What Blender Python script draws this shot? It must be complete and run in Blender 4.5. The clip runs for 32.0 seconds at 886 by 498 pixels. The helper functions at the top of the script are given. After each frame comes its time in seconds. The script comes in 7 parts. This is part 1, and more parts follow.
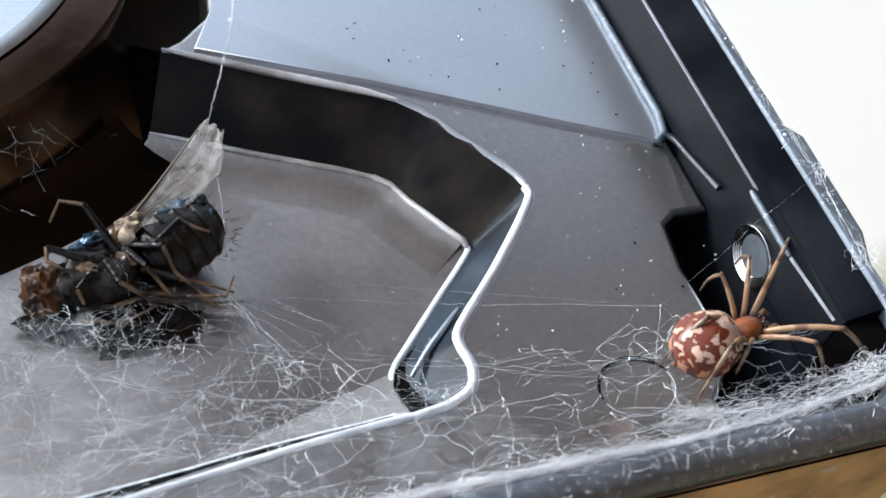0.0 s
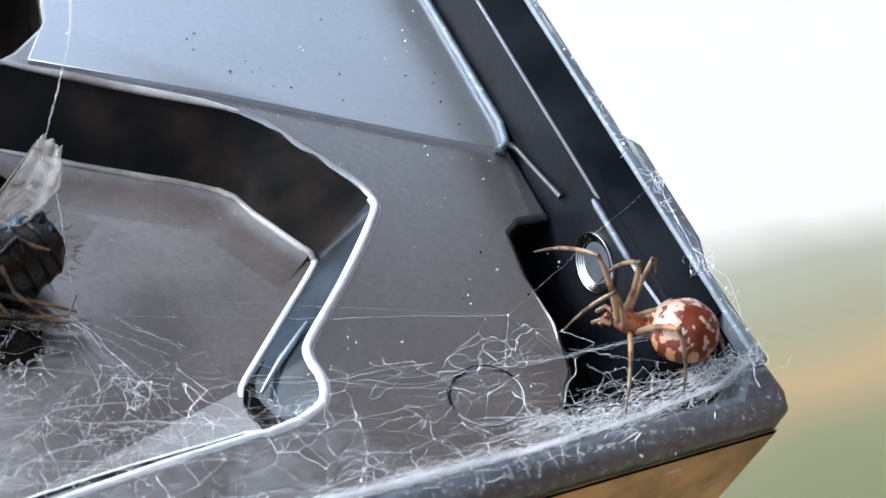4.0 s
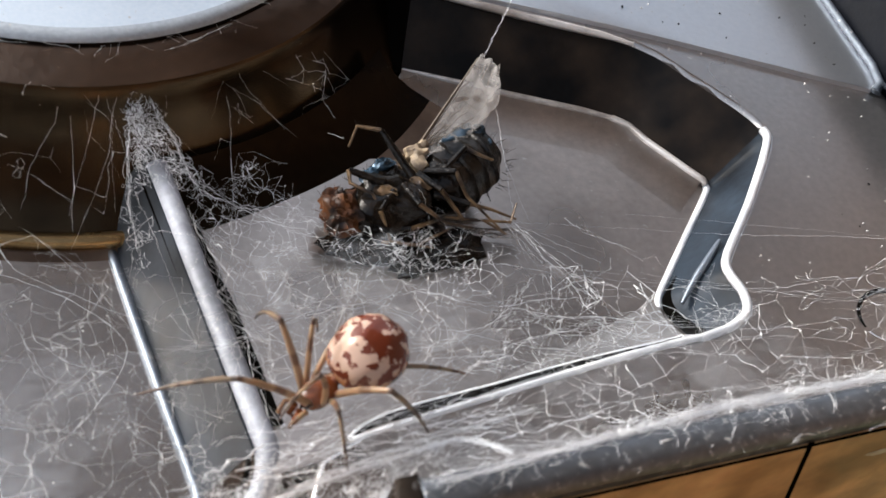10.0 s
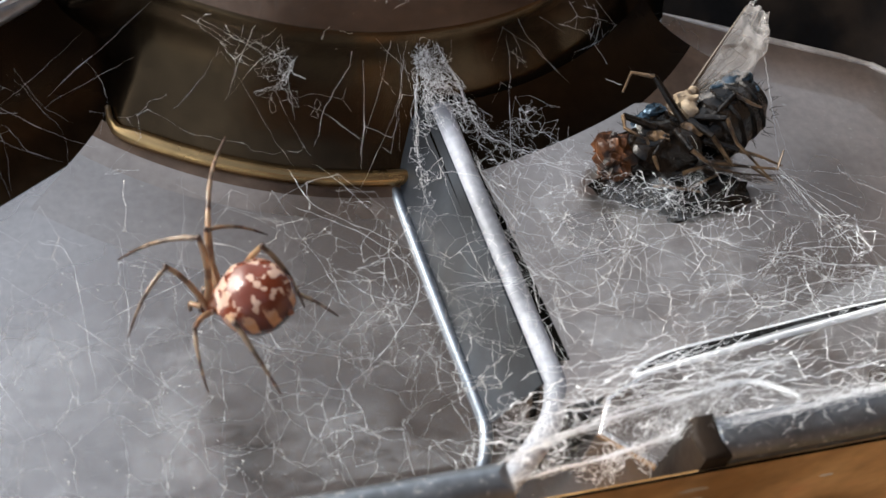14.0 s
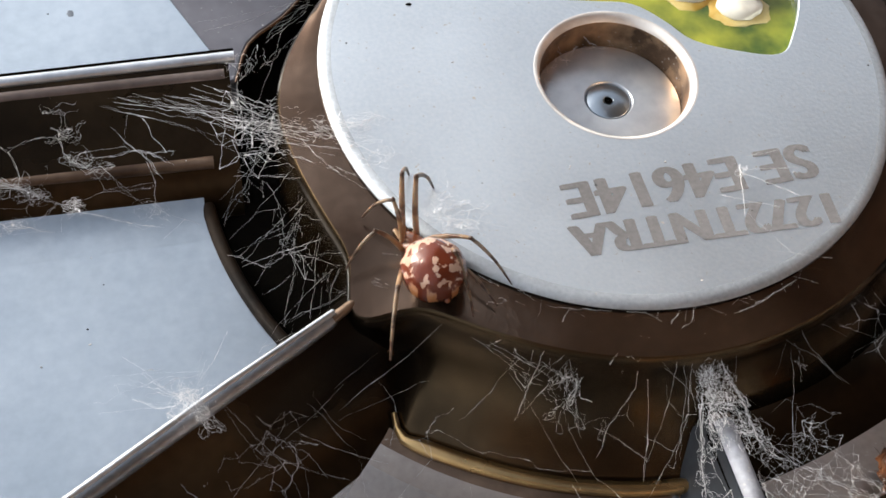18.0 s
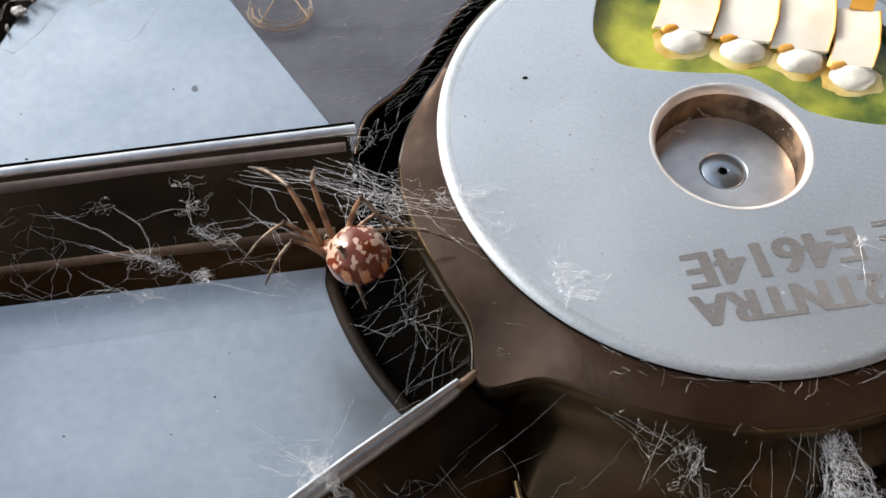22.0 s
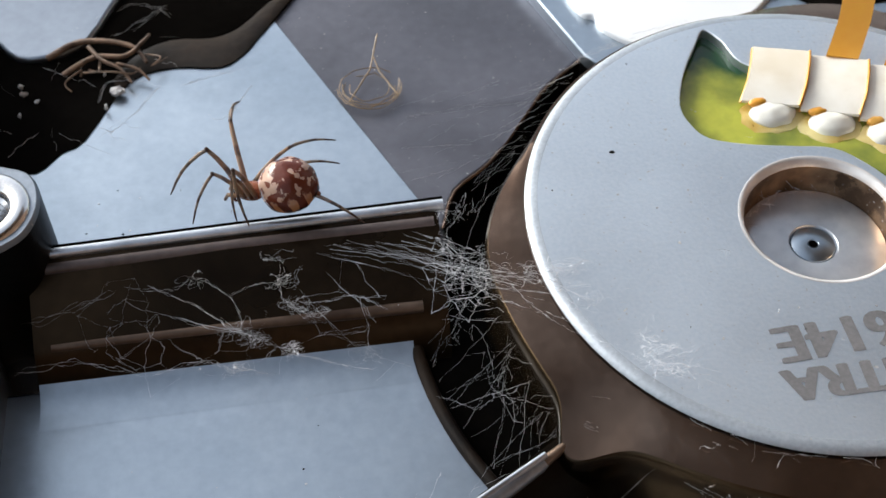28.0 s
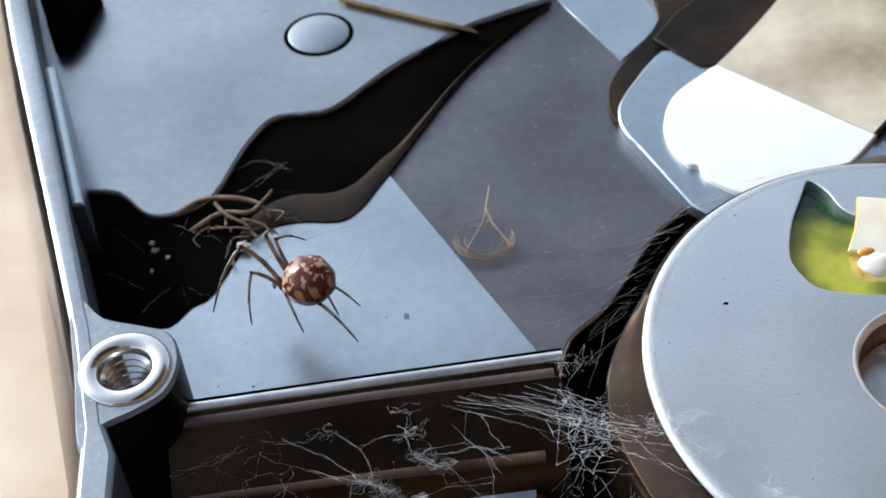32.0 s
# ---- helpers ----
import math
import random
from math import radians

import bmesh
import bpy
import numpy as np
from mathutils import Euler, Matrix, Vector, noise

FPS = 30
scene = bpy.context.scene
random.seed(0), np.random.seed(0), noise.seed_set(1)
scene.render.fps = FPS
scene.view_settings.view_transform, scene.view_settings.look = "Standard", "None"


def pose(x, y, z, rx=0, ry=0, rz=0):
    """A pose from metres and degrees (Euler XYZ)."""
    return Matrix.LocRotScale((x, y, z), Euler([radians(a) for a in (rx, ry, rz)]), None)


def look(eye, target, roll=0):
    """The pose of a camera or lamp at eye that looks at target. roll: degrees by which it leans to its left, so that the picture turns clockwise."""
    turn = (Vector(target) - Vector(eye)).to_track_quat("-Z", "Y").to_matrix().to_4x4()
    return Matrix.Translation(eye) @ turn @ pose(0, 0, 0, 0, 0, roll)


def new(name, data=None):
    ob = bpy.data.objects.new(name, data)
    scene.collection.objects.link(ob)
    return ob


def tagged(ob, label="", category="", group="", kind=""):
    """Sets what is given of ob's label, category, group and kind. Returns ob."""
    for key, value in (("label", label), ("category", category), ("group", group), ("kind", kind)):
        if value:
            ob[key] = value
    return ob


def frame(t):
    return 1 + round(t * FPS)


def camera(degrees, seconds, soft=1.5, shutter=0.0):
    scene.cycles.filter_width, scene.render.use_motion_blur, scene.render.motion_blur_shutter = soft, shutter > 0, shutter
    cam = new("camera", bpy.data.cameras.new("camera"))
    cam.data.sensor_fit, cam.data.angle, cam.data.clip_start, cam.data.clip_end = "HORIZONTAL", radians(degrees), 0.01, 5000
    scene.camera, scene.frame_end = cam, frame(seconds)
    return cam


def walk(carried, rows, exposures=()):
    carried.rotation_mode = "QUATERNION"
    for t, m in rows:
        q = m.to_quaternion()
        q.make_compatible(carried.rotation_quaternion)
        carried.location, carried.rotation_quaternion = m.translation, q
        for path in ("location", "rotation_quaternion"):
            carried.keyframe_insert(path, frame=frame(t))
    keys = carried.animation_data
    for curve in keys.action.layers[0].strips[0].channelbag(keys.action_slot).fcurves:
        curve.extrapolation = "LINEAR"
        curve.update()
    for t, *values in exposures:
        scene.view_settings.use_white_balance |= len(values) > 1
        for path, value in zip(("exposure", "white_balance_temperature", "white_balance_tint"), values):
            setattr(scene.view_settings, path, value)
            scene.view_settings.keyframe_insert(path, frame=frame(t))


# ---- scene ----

# Lengths in mm inside the builders: z = 0 is the motor cap, LIFT brings it to its height over the table.
MM, LIFT = 0.001, 24.0
cam = camera(35.9, 32.0, soft=1.5)
cam.data.dof.use_dof, cam.data.dof.focus_distance, cam.data.dof.aperture_fstop = True, 0.077, 110.0
PATH = [
    (0, 4.82, -68.24, 52.78, 39.02, -11.32, -19.31), (0.5, 4.57, -67.66, 52.75, 39.05, -12.05, -20.29),
    (1, 3.85, -66.71, 52.13, 38.90, -12.95, -21.41), (1.5, 4.02, -66.49, 52.67, 38.93, -14.48, -23.15),
    (2, 3.83, -67.09, 52.92, 39.32, -15.96, -24.93), (2.5, 2.99, -66.96, 52.86, 39.64, -16.63, -25.41),
    (3, 3.44, -67.12, 53.15, 40.03, -16.61, -25.22), (3.5, 3.86, -67.36, 53.06, 40.24, -16.31, -25.00),
    (5.5, 4.64, -67.10, 53.61, 40.00, -15.92, -24.16), (6, 4.24, -67.37, 53.63, 39.62, -15.83, -24.21),
    (6.5, 2.82, -67.15, 53.46, 39.51, -15.25, -23.38), (7, 1.73, -67.62, 53.22, 39.47, -14.84, -23.03),
    (7.5, -0.69, -67.23, 52.89, 39.32, -14.97, -22.82), (8, -4.88, -66.98, 51.77, 39.32, -15.29, -22.86),
    (8.5, -6.81, -67.05, 51.13, 39.49, -15.53, -22.64), (9, -8.29, -67.37, 50.11, 39.70, -15.40, -22.46),
    (9.5, -10.99, -66.52, 49.29, 39.69, -15.32, -21.49), (10, -13.14, -66.59, 49.13, 38.86, -13.97, -20.13),
    (10.5, -13.69, -67.08, 48.56, 38.38, -13.40, -19.50), (11, -14.13, -66.65, 48.84, 38.07, -13.38, -19.44),
    (11.5, -13.61, -66.21, 49.04, 37.61, -13.12, -19.17), (12, -13.11, -66.66, 48.82, 37.56, -12.71, -18.96),
    (12.5, -12.97, -66.79, 48.93, 37.40, -12.56, -18.92), (13, -12.95, -66.27, 49.68, 36.92, -12.61, -18.81),
    (13.5, -16.70, -65.24, 50.50, 35.88, -12.07, -17.52), (14, -20.04, -65.41, 50.55, 34.59, -9.91, -15.07),
    (14.5, -19.76, -64.65, 50.87, 33.70, -8.10, -14.13), (16.5, -20.40, -52.92, 58.06, 29.71, -5.54, -11.26),
    (17, -20.09, -52.17, 58.95, 30.40, -5.04, -10.93), (17.5, -22.94, -50.69, 59.49, 31.94, -5.57, -11.48),
    (18, -24.90, -49.81, 60.18, 33.32, -4.88, -11.09), (18.5, -24.94, -49.52, 60.45, 34.25, -4.33, -10.70),
    (19, -26.19, -49.45, 60.89, 34.59, -3.86, -10.54), (19.5, -26.43, -49.49, 61.11, 34.90, -3.62, -10.41),
    (20, -26.91, -49.48, 61.21, 35.12, -3.60, -10.28), (20.5, -27.19, -49.40, 60.99, 35.35, -3.31, -10.09),
    (21, -27.19, -49.51, 61.22, 35.51, -3.14, -9.91), (21.5, -27.71, -49.32, 61.48, 35.53, -2.73, -9.50),
    (22, -27.80, -49.48, 61.31, 35.71, -2.46, -9.43), (22.5, -28.25, -49.38, 61.82, 35.59, -2.01, -9.14),
    (23, -27.98, -49.36, 61.75, 35.80, -1.61, -8.80), (23.5, -27.99, -49.37, 61.44, 35.70, -1.23, -8.79),
    (24, -27.55, -49.37, 61.31, 35.77, -0.93, -8.55), (24.5, -27.40, -49.42, 61.27, 36.01, -0.74, -8.41),
    (25, -27.84, -49.50, 61.21, 36.02, -0.66, -8.47), (25.5, -28.04, -49.37, 61.47, 36.02, -0.49, -8.31),
    (27.5, -27.80, -49.32, 61.13, 37.40, 0.61, -7.24), (28, -27.84, -49.98, 61.45, 38.97, 0.48, -7.21),
    (28.5, -28.70, -49.63, 63.76, 42.29, 0.11, -7.35), (29, -28.17, -49.62, 64.20, 42.82, 1.29, -6.96),
    (29.5, -28.75, -49.80, 66.22, 42.90, 2.83, -6.03), (30, -29.63, -49.69, 66.47, 43.22, 2.95, -5.74),
    (30.5, -29.98, -49.81, 65.84, 43.45, 2.75, -6.00), (31, -30.38, -49.74, 65.69, 43.51, 2.37, -6.14),
    (31.5, -30.76, -49.81, 65.56, 43.60, 2.52, -6.11), (32, -31.06, -49.48, 65.85, 43.46, 3.02, -5.89)]
walk(cam, [(t, pose(x * MM, y * MM, (z + LIFT) * MM, rx, ry, rz)) for t, x, y, z, rx, ry, rz in PATH],
     exposures=[
    (0, 1.35, 5750, 6), (1, 1.45, 5700, 6), (2, 1.45, 5650, 6), (3, 1.45, 5550, 6), (6, 1.42, 5550, 6), (7, 1.75, 5800, 7), (8, 1.68, 6350, 9), (9, 1.18, 6250, 9), (10, 1.3, 6350, 10),
    (13, 1.4, 6450, 9), (14, 1.42, 6300, 8), (16.5, 1.86, 6650, 9), (17, 1.86, 6650, 9), (17.5, 1.66, 6650, 9), (18, 1.42, 6600, 9), (19, 1.32, 6600, 9), (24, 1.22, 6450, 9), (28, 1.06, 6200, 8), (29, 0.62, 5950, 7), (29.6, 0.96, 5850, 6), (30, 0.98, 5850, 6), (32, 1.02, 5850, 6)])

# ---- light ----
world = bpy.data.worlds.new("world")
scene.world = world
world.use_nodes = True
wn = world.node_tree
sky = wn.nodes.new("ShaderNodeTexSky")
sky.sky_type, sky.sun_disc = "NISHITA", False
sky.sun_elevation, sky.sun_rotation = radians(24), radians(-48)
sky.dust_density, sky.air_density = 3.0, 1.0
haze = wn.nodes.new("ShaderNodeHueSaturation")
haze.inputs["Saturation"].default_value = 0.42
wn.links.new(sky.outputs[0], haze.inputs["Color"])
wn.links.new(haze.outputs[0], wn.nodes["Background"].inputs[0])
wn.nodes["Background"].inputs[1].default_value = 0.13
sun = new("sun", bpy.data.lights.new("sun", "SUN"))
sun.data.energy, sun.data.angle, sun.data.color = 1.3, radians(20.0), (1.0, 0.95, 0.88)
sun.matrix_world = look((-0.68, 0.61, 0.41), (0, 0, 0))


# ---- materials ----
def mat(name, base, rough=0.5, metal=0.0, grain=0.15, scale=900.0, stain=0.15, stain_scale=60.0, bump=0.1, tint=None,
        ior=1.5, alpha=1.0, subsurface=0.0, sheen=0.0, dust=0.0, transmission=0.0, spec=0.5, wave=0.0):
    m = bpy.data.materials.new(name)
    m.use_nodes = True
    n, l = m.node_tree.nodes, m.node_tree.links
    b = n["Principled BSDF"]
    b.inputs["Metallic"].default_value, b.inputs["IOR"].default_value = metal, ior
    b.inputs["Alpha"].default_value = alpha
    b.inputs["Subsurface Weight"].default_value = subsurface
    b.inputs["Subsurface Radius"].default_value = (0.001, 0.0006, 0.0004)
    b.inputs["Sheen Weight"].default_value = sheen
    b.inputs["Transmission Weight"].default_value = transmission
    b.inputs["Specular IOR Level"].default_value = spec
    co = n.new("ShaderNodeTexCoord")
    fine, wide = n.new("ShaderNodeTexNoise"), n.new("ShaderNodeTexNoise")
    fine.inputs["Scale"].default_value, fine.inputs["Detail"].default_value = scale, 6
    wide.inputs["Scale"].default_value, wide.inputs["Detail"].default_value = stain_scale, 5
    for t in (fine, wide):
        l.new(co.outputs["Object"], t.inputs["Vector"])
    a = n.new("ShaderNodeMix")
    a.data_type, a.blend_type = "RGBA", "MIX"
    dark = tuple(c * (1 - stain) for c in base)
    light = tint or tuple(min(1, c * (1 + stain)) for c in base)
    a.inputs["A"].default_value, a.inputs["B"].default_value = (*dark, 1), (*light, 1)
    spread = n.new("ShaderNodeMapRange")
    spread.inputs["From Min"].default_value, spread.inputs["From Max"].default_value = 0.36, 0.64
    l.new(wide.outputs["Fac"], spread.inputs["Value"])
    l.new(spread.outputs[0], a.inputs["Factor"])
    g = n.new("ShaderNodeMix")
    g.data_type, g.blend_type = "RGBA", "OVERLAY"
    g.inputs["Factor"].default_value = grain
    l.new(a.outputs["Result"], g.inputs["A"])
    l.new(fine.outputs["Fac"], g.inputs["B"])
    out = g.outputs["Result"]
    r = n.new("ShaderNodeMapRange")
    r.inputs["To Min"].default_value, r.inputs["To Max"].default_value = rough * 0.8, min(1, rough * 1.25)
    l.new(wide.outputs["Fac"], r.inputs["Value"])
    rough_out = r.outputs[0]
    if dust:
        sp = n.new("ShaderNodeTexNoise")
        sp.inputs["Scale"].default_value, sp.inputs["Detail"].default_value = 3600, 2
        l.new(co.outputs["Object"], sp.inputs["Vector"])
        cut = n.new("ShaderNodeMapRange")
        cut.inputs["From Min"].default_value, cut.inputs["From Max"].default_value = 0.71 - dust * 0.12, 0.77
        l.new(sp.outputs["Fac"], cut.inputs["Value"])
        d = n.new("ShaderNodeMix")
        d.data_type = "RGBA"
        d.inputs["B"].default_value = (0.5, 0.48, 0.45, 1)
        l.new(cut.outputs[0], d.inputs["Factor"])
        l.new(out, d.inputs["A"])
        out = d.outputs["Result"]
        mm = n.new("ShaderNodeMapRange")
        mm.inputs["To Min"].default_value, mm.inputs["To Max"].default_value = metal, 0.0
        l.new(cut.outputs[0], mm.inputs["Value"])
        l.new(mm.outputs[0], b.inputs["Metallic"])
    l.new(out, b.inputs["Base Color"])
    l.new(rough_out, b.inputs["Roughness"])
    if bump:
        bp = n.new("ShaderNodeBump")
        bp.inputs["Strength"].default_value, bp.inputs["Distance"].default_value = bump, 0.0001
        l.new(fine.outputs["Fac"], bp.inputs["Height"])
        if wave:
            wv = n.new("ShaderNodeBump")
            wv.inputs["Strength"].default_value, wv.inputs["Distance"].default_value = 1.0, wave * 0.001
            l.new(wide.outputs["Fac"], wv.inputs["Height"])
            l.new(wv.outputs["Normal"], bp.inputs["Normal"])
        l.new(bp.outputs["Normal"], b.inputs["Normal"])
    return m


# One coat in two copies: floors coloured as mirroring sky, sides the dark.
M_CAST = mat("dark_coated_casting", (0.40, 0.37, 0.35), 0.26, 0.95, grain=0.16, scale=2500, stain=0.12, stain_scale=34, bump=0.08, dust=0.10, tint=(0.48, 0.465, 0.46), wave=0.08)
M_CAST_SHADE = mat("shaded_casting_side", (0.003, 0.003, 0.0035), 0.34, 0.0, grain=0.25, scale=1800, stain=0.45, stain_scale=180, bump=0.2, tint=(0.010, 0.007, 0.005), spec=0.16)
# Colour for edge highlights, which are drawn as pale tubes.
M_EDGE = mat("white_highlight_edge", (0.88, 0.91, 0.96), 0.34, 0.3, grain=0.3, scale=2200, stain=0.25, stain_scale=300, bump=0.25)
M_RIM = mat("worn_rim", (0.21, 0.225, 0.245), 0.4, 0.9, grain=0.4, scale=1800, stain=0.08, stain_scale=260, bump=0.35, dust=0.7)
M_SIDE = mat("dusty_side_mirroring_wood", (0.46, 0.235, 0.075), 0.42, 0.0, grain=0.45, scale=700, stain=0.4, stain_scale=180, bump=0.5, tint=(0.74, 0.44, 0.18))
M_PLATE = mat("satin_steel_plate", (0.40, 0.465, 0.53), 0.30, 0.95, grain=0.14, scale=1500, stain=0.06, stain_scale=70, bump=0.12, tint=(0.46, 0.525, 0.59), wave=0.08)
M_FILM = mat("grey_film", (0.135, 0.135, 0.155), 0.42, 0.75, grain=0.2, scale=1200, stain=0.2, stain_scale=70, bump=0.12, dust=0.03)
M_CAP = mat("blasted_steel_cap", (0.70, 0.755, 0.80), 0.36, 0.92, grain=0.3, scale=4200, stain=0.06, stain_scale=80, bump=0.14, dust=0.03)
# Darker copy of the cap steel, to hold back the rim's shine.
M_CAPRIM = mat("rounded_cap_rim", (0.44, 0.475, 0.51), 0.5, 0.75, grain=0.3, scale=4200, stain=0.1, stain_scale=90, bump=0.2, dust=0.03)
M_STEEL = mat("bright_steel", (0.72, 0.71, 0.70), 0.16, 1.0, grain=0.1, scale=2600, stain=0.08, bump=0.06)
M_BOREFLOOR = mat("blue_polished_floor", (0.60, 0.64, 0.69), 0.32, 0.7, grain=0.2, scale=1600, stain=0.12, stain_scale=300, bump=0.1, tint=(0.76, 0.80, 0.84))
M_BRONZE = mat("bronze_bore", (0.24, 0.14, 0.08), 0.28, 1.0, grain=0.4, scale=900, stain=0.5, stain_scale=420, bump=0.25, dust=0.25, tint=(0.66, 0.40, 0.22))
M_HUBRING = mat("brown_hub_ring", (0.10, 0.058, 0.038), 0.2, 0.95, grain=0.3, scale=1700, stain=0.45, stain_scale=70, bump=0.12, tint=(0.22, 0.155, 0.115), spec=0.3)
M_GOLD = mat("gold_wire", (0.20, 0.12, 0.055), 0.26, 0.95, grain=0.3, stain=0.5, stain_scale=90, tint=(0.55, 0.37, 0.17))
M_SOLDER = mat("green_solder_mask", (0.015, 0.10, 0.02), 0.14, 0.0, grain=0.15, scale=700, stain=0.5, stain_scale=190, tint=(0.45, 0.46, 0.05))
M_FLEX = mat("amber_flex", (0.92, 0.42, 0.05), 0.3, 0.1, grain=0.15, stain=0.2, tint=(0.88, 0.52, 0.14))
M_PAD = mat("cream_flat_cable", (0.96, 0.86, 0.68), 0.22, 0.1, grain=0.1, stain=0.2, stain_scale=200, tint=(0.96, 0.92, 0.82))
M_FLUX = mat("amber_flux", (0.80, 0.50, 0.10), 0.08, 0.0, grain=0.1, stain=0.2, stain_scale=400, bump=0.0, tint=(0.92, 0.78, 0.36), alpha=0.75)
# Solder nearly white: the glare off the joints is in the colour.
M_TIN = mat("solder_blob", (0.97, 0.95, 0.88), 0.12, 0.15, grain=0.1, stain=0.3, stain_scale=400, tint=(0.95, 0.92, 0.80))
M_INK = mat("grey_ink", (0.25, 0.24, 0.24), 0.6, 0.3, grain=0.5, scale=4000, stain=0.3)
# Black for grit and small parts, and for shade painted into recesses.
M_BLACK = mat("black_shade_and_grit", (0.004, 0.0035, 0.003), 0.8, 0.0, grain=0.4, scale=1500, stain=0.5, bump=0.3, spec=0.0)
M_WOOD = mat("amber_wood", (0.33, 0.17, 0.06), 0.45, 0.0, grain=0.3, scale=120, stain=0.35, stain_scale=25, bump=0.2)
M_PALE = mat("pale_wood", (0.64, 0.44, 0.29), 0.5, 0.0, grain=0.3, scale=90, stain=0.2, stain_scale=30, bump=0.2, tint=(0.88, 0.72, 0.56))
def silk(name, colour, through_light):
    """Thin fibre that scatters light forwards as well as back."""
    m = mat(name, colour, 0.6, 0.0, grain=0.1, scale=2000, stain=0.15, stain_scale=500, bump=0.0)
    n, l = m.node_tree.nodes, m.node_tree.links
    t, mix = n.new("ShaderNodeBsdfTranslucent"), n.new("ShaderNodeMixShader")
    t.inputs["Color"].default_value = (*colour, 1)
    mix.inputs[0].default_value = through_light
    l.new(n["Principled BSDF"].outputs[0], mix.inputs[1])
    l.new(t.outputs[0], mix.inputs[2])
    l.new(mix.outputs[0], n["Material Output"].inputs["Surface"])
    return m


M_WEB = silk("dusty_silk", (0.93, 0.94, 0.96), 0.4)
M_WEB_DIM = silk("grey_silk", (0.74, 0.735, 0.73), 0.35)
M_DUST = mat("dust_fluff", (0.60, 0.59, 0.58), 0.9, 0.0, grain=0.3, scale=2500, stain=0.25, stain_scale=800, bump=0.3)
M_BRIGHT = mat("white_glare_metal", (0.96, 0.96, 0.95), 0.35, 0.25, grain=0.1, scale=900, stain=0.04, bump=0.05)
M_BRASS = mat("tan_brass", (0.55, 0.44, 0.30), 0.45, 0.3, grain=0.2, stain=0.3, stain_scale=90, tint=(0.78, 0.70, 0.56))
M_TEAL = mat("teal_plastic", (0.42, 0.68, 0.64), 0.4, 0.0, grain=0.1, stain=0.1)
M_BOSS = mat("scuffed_blue_steel", (0.22, 0.25, 0.29), 0.42, 0.9, grain=0.25, scale=2000, stain=0.1, stain_scale=150, bump=0.15, dust=0.1)
# Brown here stands for dark walls mirrored in the floor.
M_POCKET = mat("brown_reflection_floor", (0.31, 0.264, 0.23), 0.27, 0.95, grain=0.2, scale=2200, stain=0.3, stain_scale=60, bump=0.08, dust=0.1, tint=(0.52, 0.465, 0.425))
M_FADE = mat("faint_reflection_floor", (0.35, 0.315, 0.29), 0.27, 0.95, grain=0.18, scale=2300, stain=0.2, stain_scale=50, bump=0.08, dust=0.1, tint=(0.45, 0.425, 0.41))
# Pocket walls: the dark they mirror is put into the colour.
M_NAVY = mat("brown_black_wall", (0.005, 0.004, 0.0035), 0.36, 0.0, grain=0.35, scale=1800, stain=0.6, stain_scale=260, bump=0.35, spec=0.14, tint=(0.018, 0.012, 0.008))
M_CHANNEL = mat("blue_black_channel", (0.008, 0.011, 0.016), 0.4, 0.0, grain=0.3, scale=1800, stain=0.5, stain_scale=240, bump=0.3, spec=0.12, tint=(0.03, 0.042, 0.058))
# Rose-tinted colour for softer edge highlights.
M_GLINT = mat("rose_highlight_edge", (0.50, 0.44, 0.40), 0.34, 0.5, grain=0.35, scale=2200, stain=0.35, stain_scale=240, bump=0.3, tint=(0.74, 0.70, 0.67))
M_BRIGHTRING = mat("pale_turned_chamfer", (0.82, 0.78, 0.74), 0.35, 0.6, grain=0.25, scale=2200, stain=0.2, stain_scale=300, bump=0.15)
M_DULL = mat("dull_blue_edge", (0.13, 0.15, 0.18), 0.55, 0.5, grain=0.4, scale=1800, stain=0.2, stain_scale=260, bump=0.35, dust=0.4)
# Pale colour for the highlights along the rib crests.
M_CREST = mat("highlight_crest", (0.64, 0.67, 0.72), 0.3, 0.9, grain=0.25, scale=2400, stain=0.3, stain_scale=200, bump=0.15, tint=(0.74, 0.77, 0.82))
# Darker copy of the plate steel, with its dim reflection in the colour.
M_PLATE_DARK = mat("dim_steel_plate", (0.27, 0.30, 0.345), 0.3, 0.95, grain=0.14, scale=1500, stain=0.08, stain_scale=60, bump=0.12, tint=(0.34, 0.375, 0.42))
M_RIBBROWN = mat("brown_rib_edge", (0.10, 0.062, 0.04), 0.36, 0.7, grain=0.35, scale=1500, stain=0.3, stain_scale=150, bump=0.2, tint=(0.22, 0.15, 0.105))
M_MAUVE = mat("mauve_brown_shoulder", (0.13, 0.10, 0.09), 0.4, 0.6, grain=0.35, scale=1500, stain=0.3, stain_scale=150, bump=0.2, tint=(0.20, 0.16, 0.145))
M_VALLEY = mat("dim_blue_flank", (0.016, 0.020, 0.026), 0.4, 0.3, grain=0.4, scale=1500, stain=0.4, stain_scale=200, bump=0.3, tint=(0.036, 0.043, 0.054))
M_RIDGE = mat("grey_ridge", (0.36, 0.385, 0.42), 0.38, 0.9, grain=0.3, scale=2200, stain=0.25, stain_scale=160, bump=0.2, dust=0.08, tint=(0.48, 0.51, 0.55))
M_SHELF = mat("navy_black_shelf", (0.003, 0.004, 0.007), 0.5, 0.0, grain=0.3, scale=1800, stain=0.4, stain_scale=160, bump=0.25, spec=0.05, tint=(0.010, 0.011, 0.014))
M_TRENCH = mat("dark_brown_flank", (0.006, 0.004, 0.003), 0.6, 0.0, grain=0.4, scale=1500, stain=0.5, stain_scale=120, bump=0.6, tint=(0.030, 0.018, 0.010), spec=0.15)
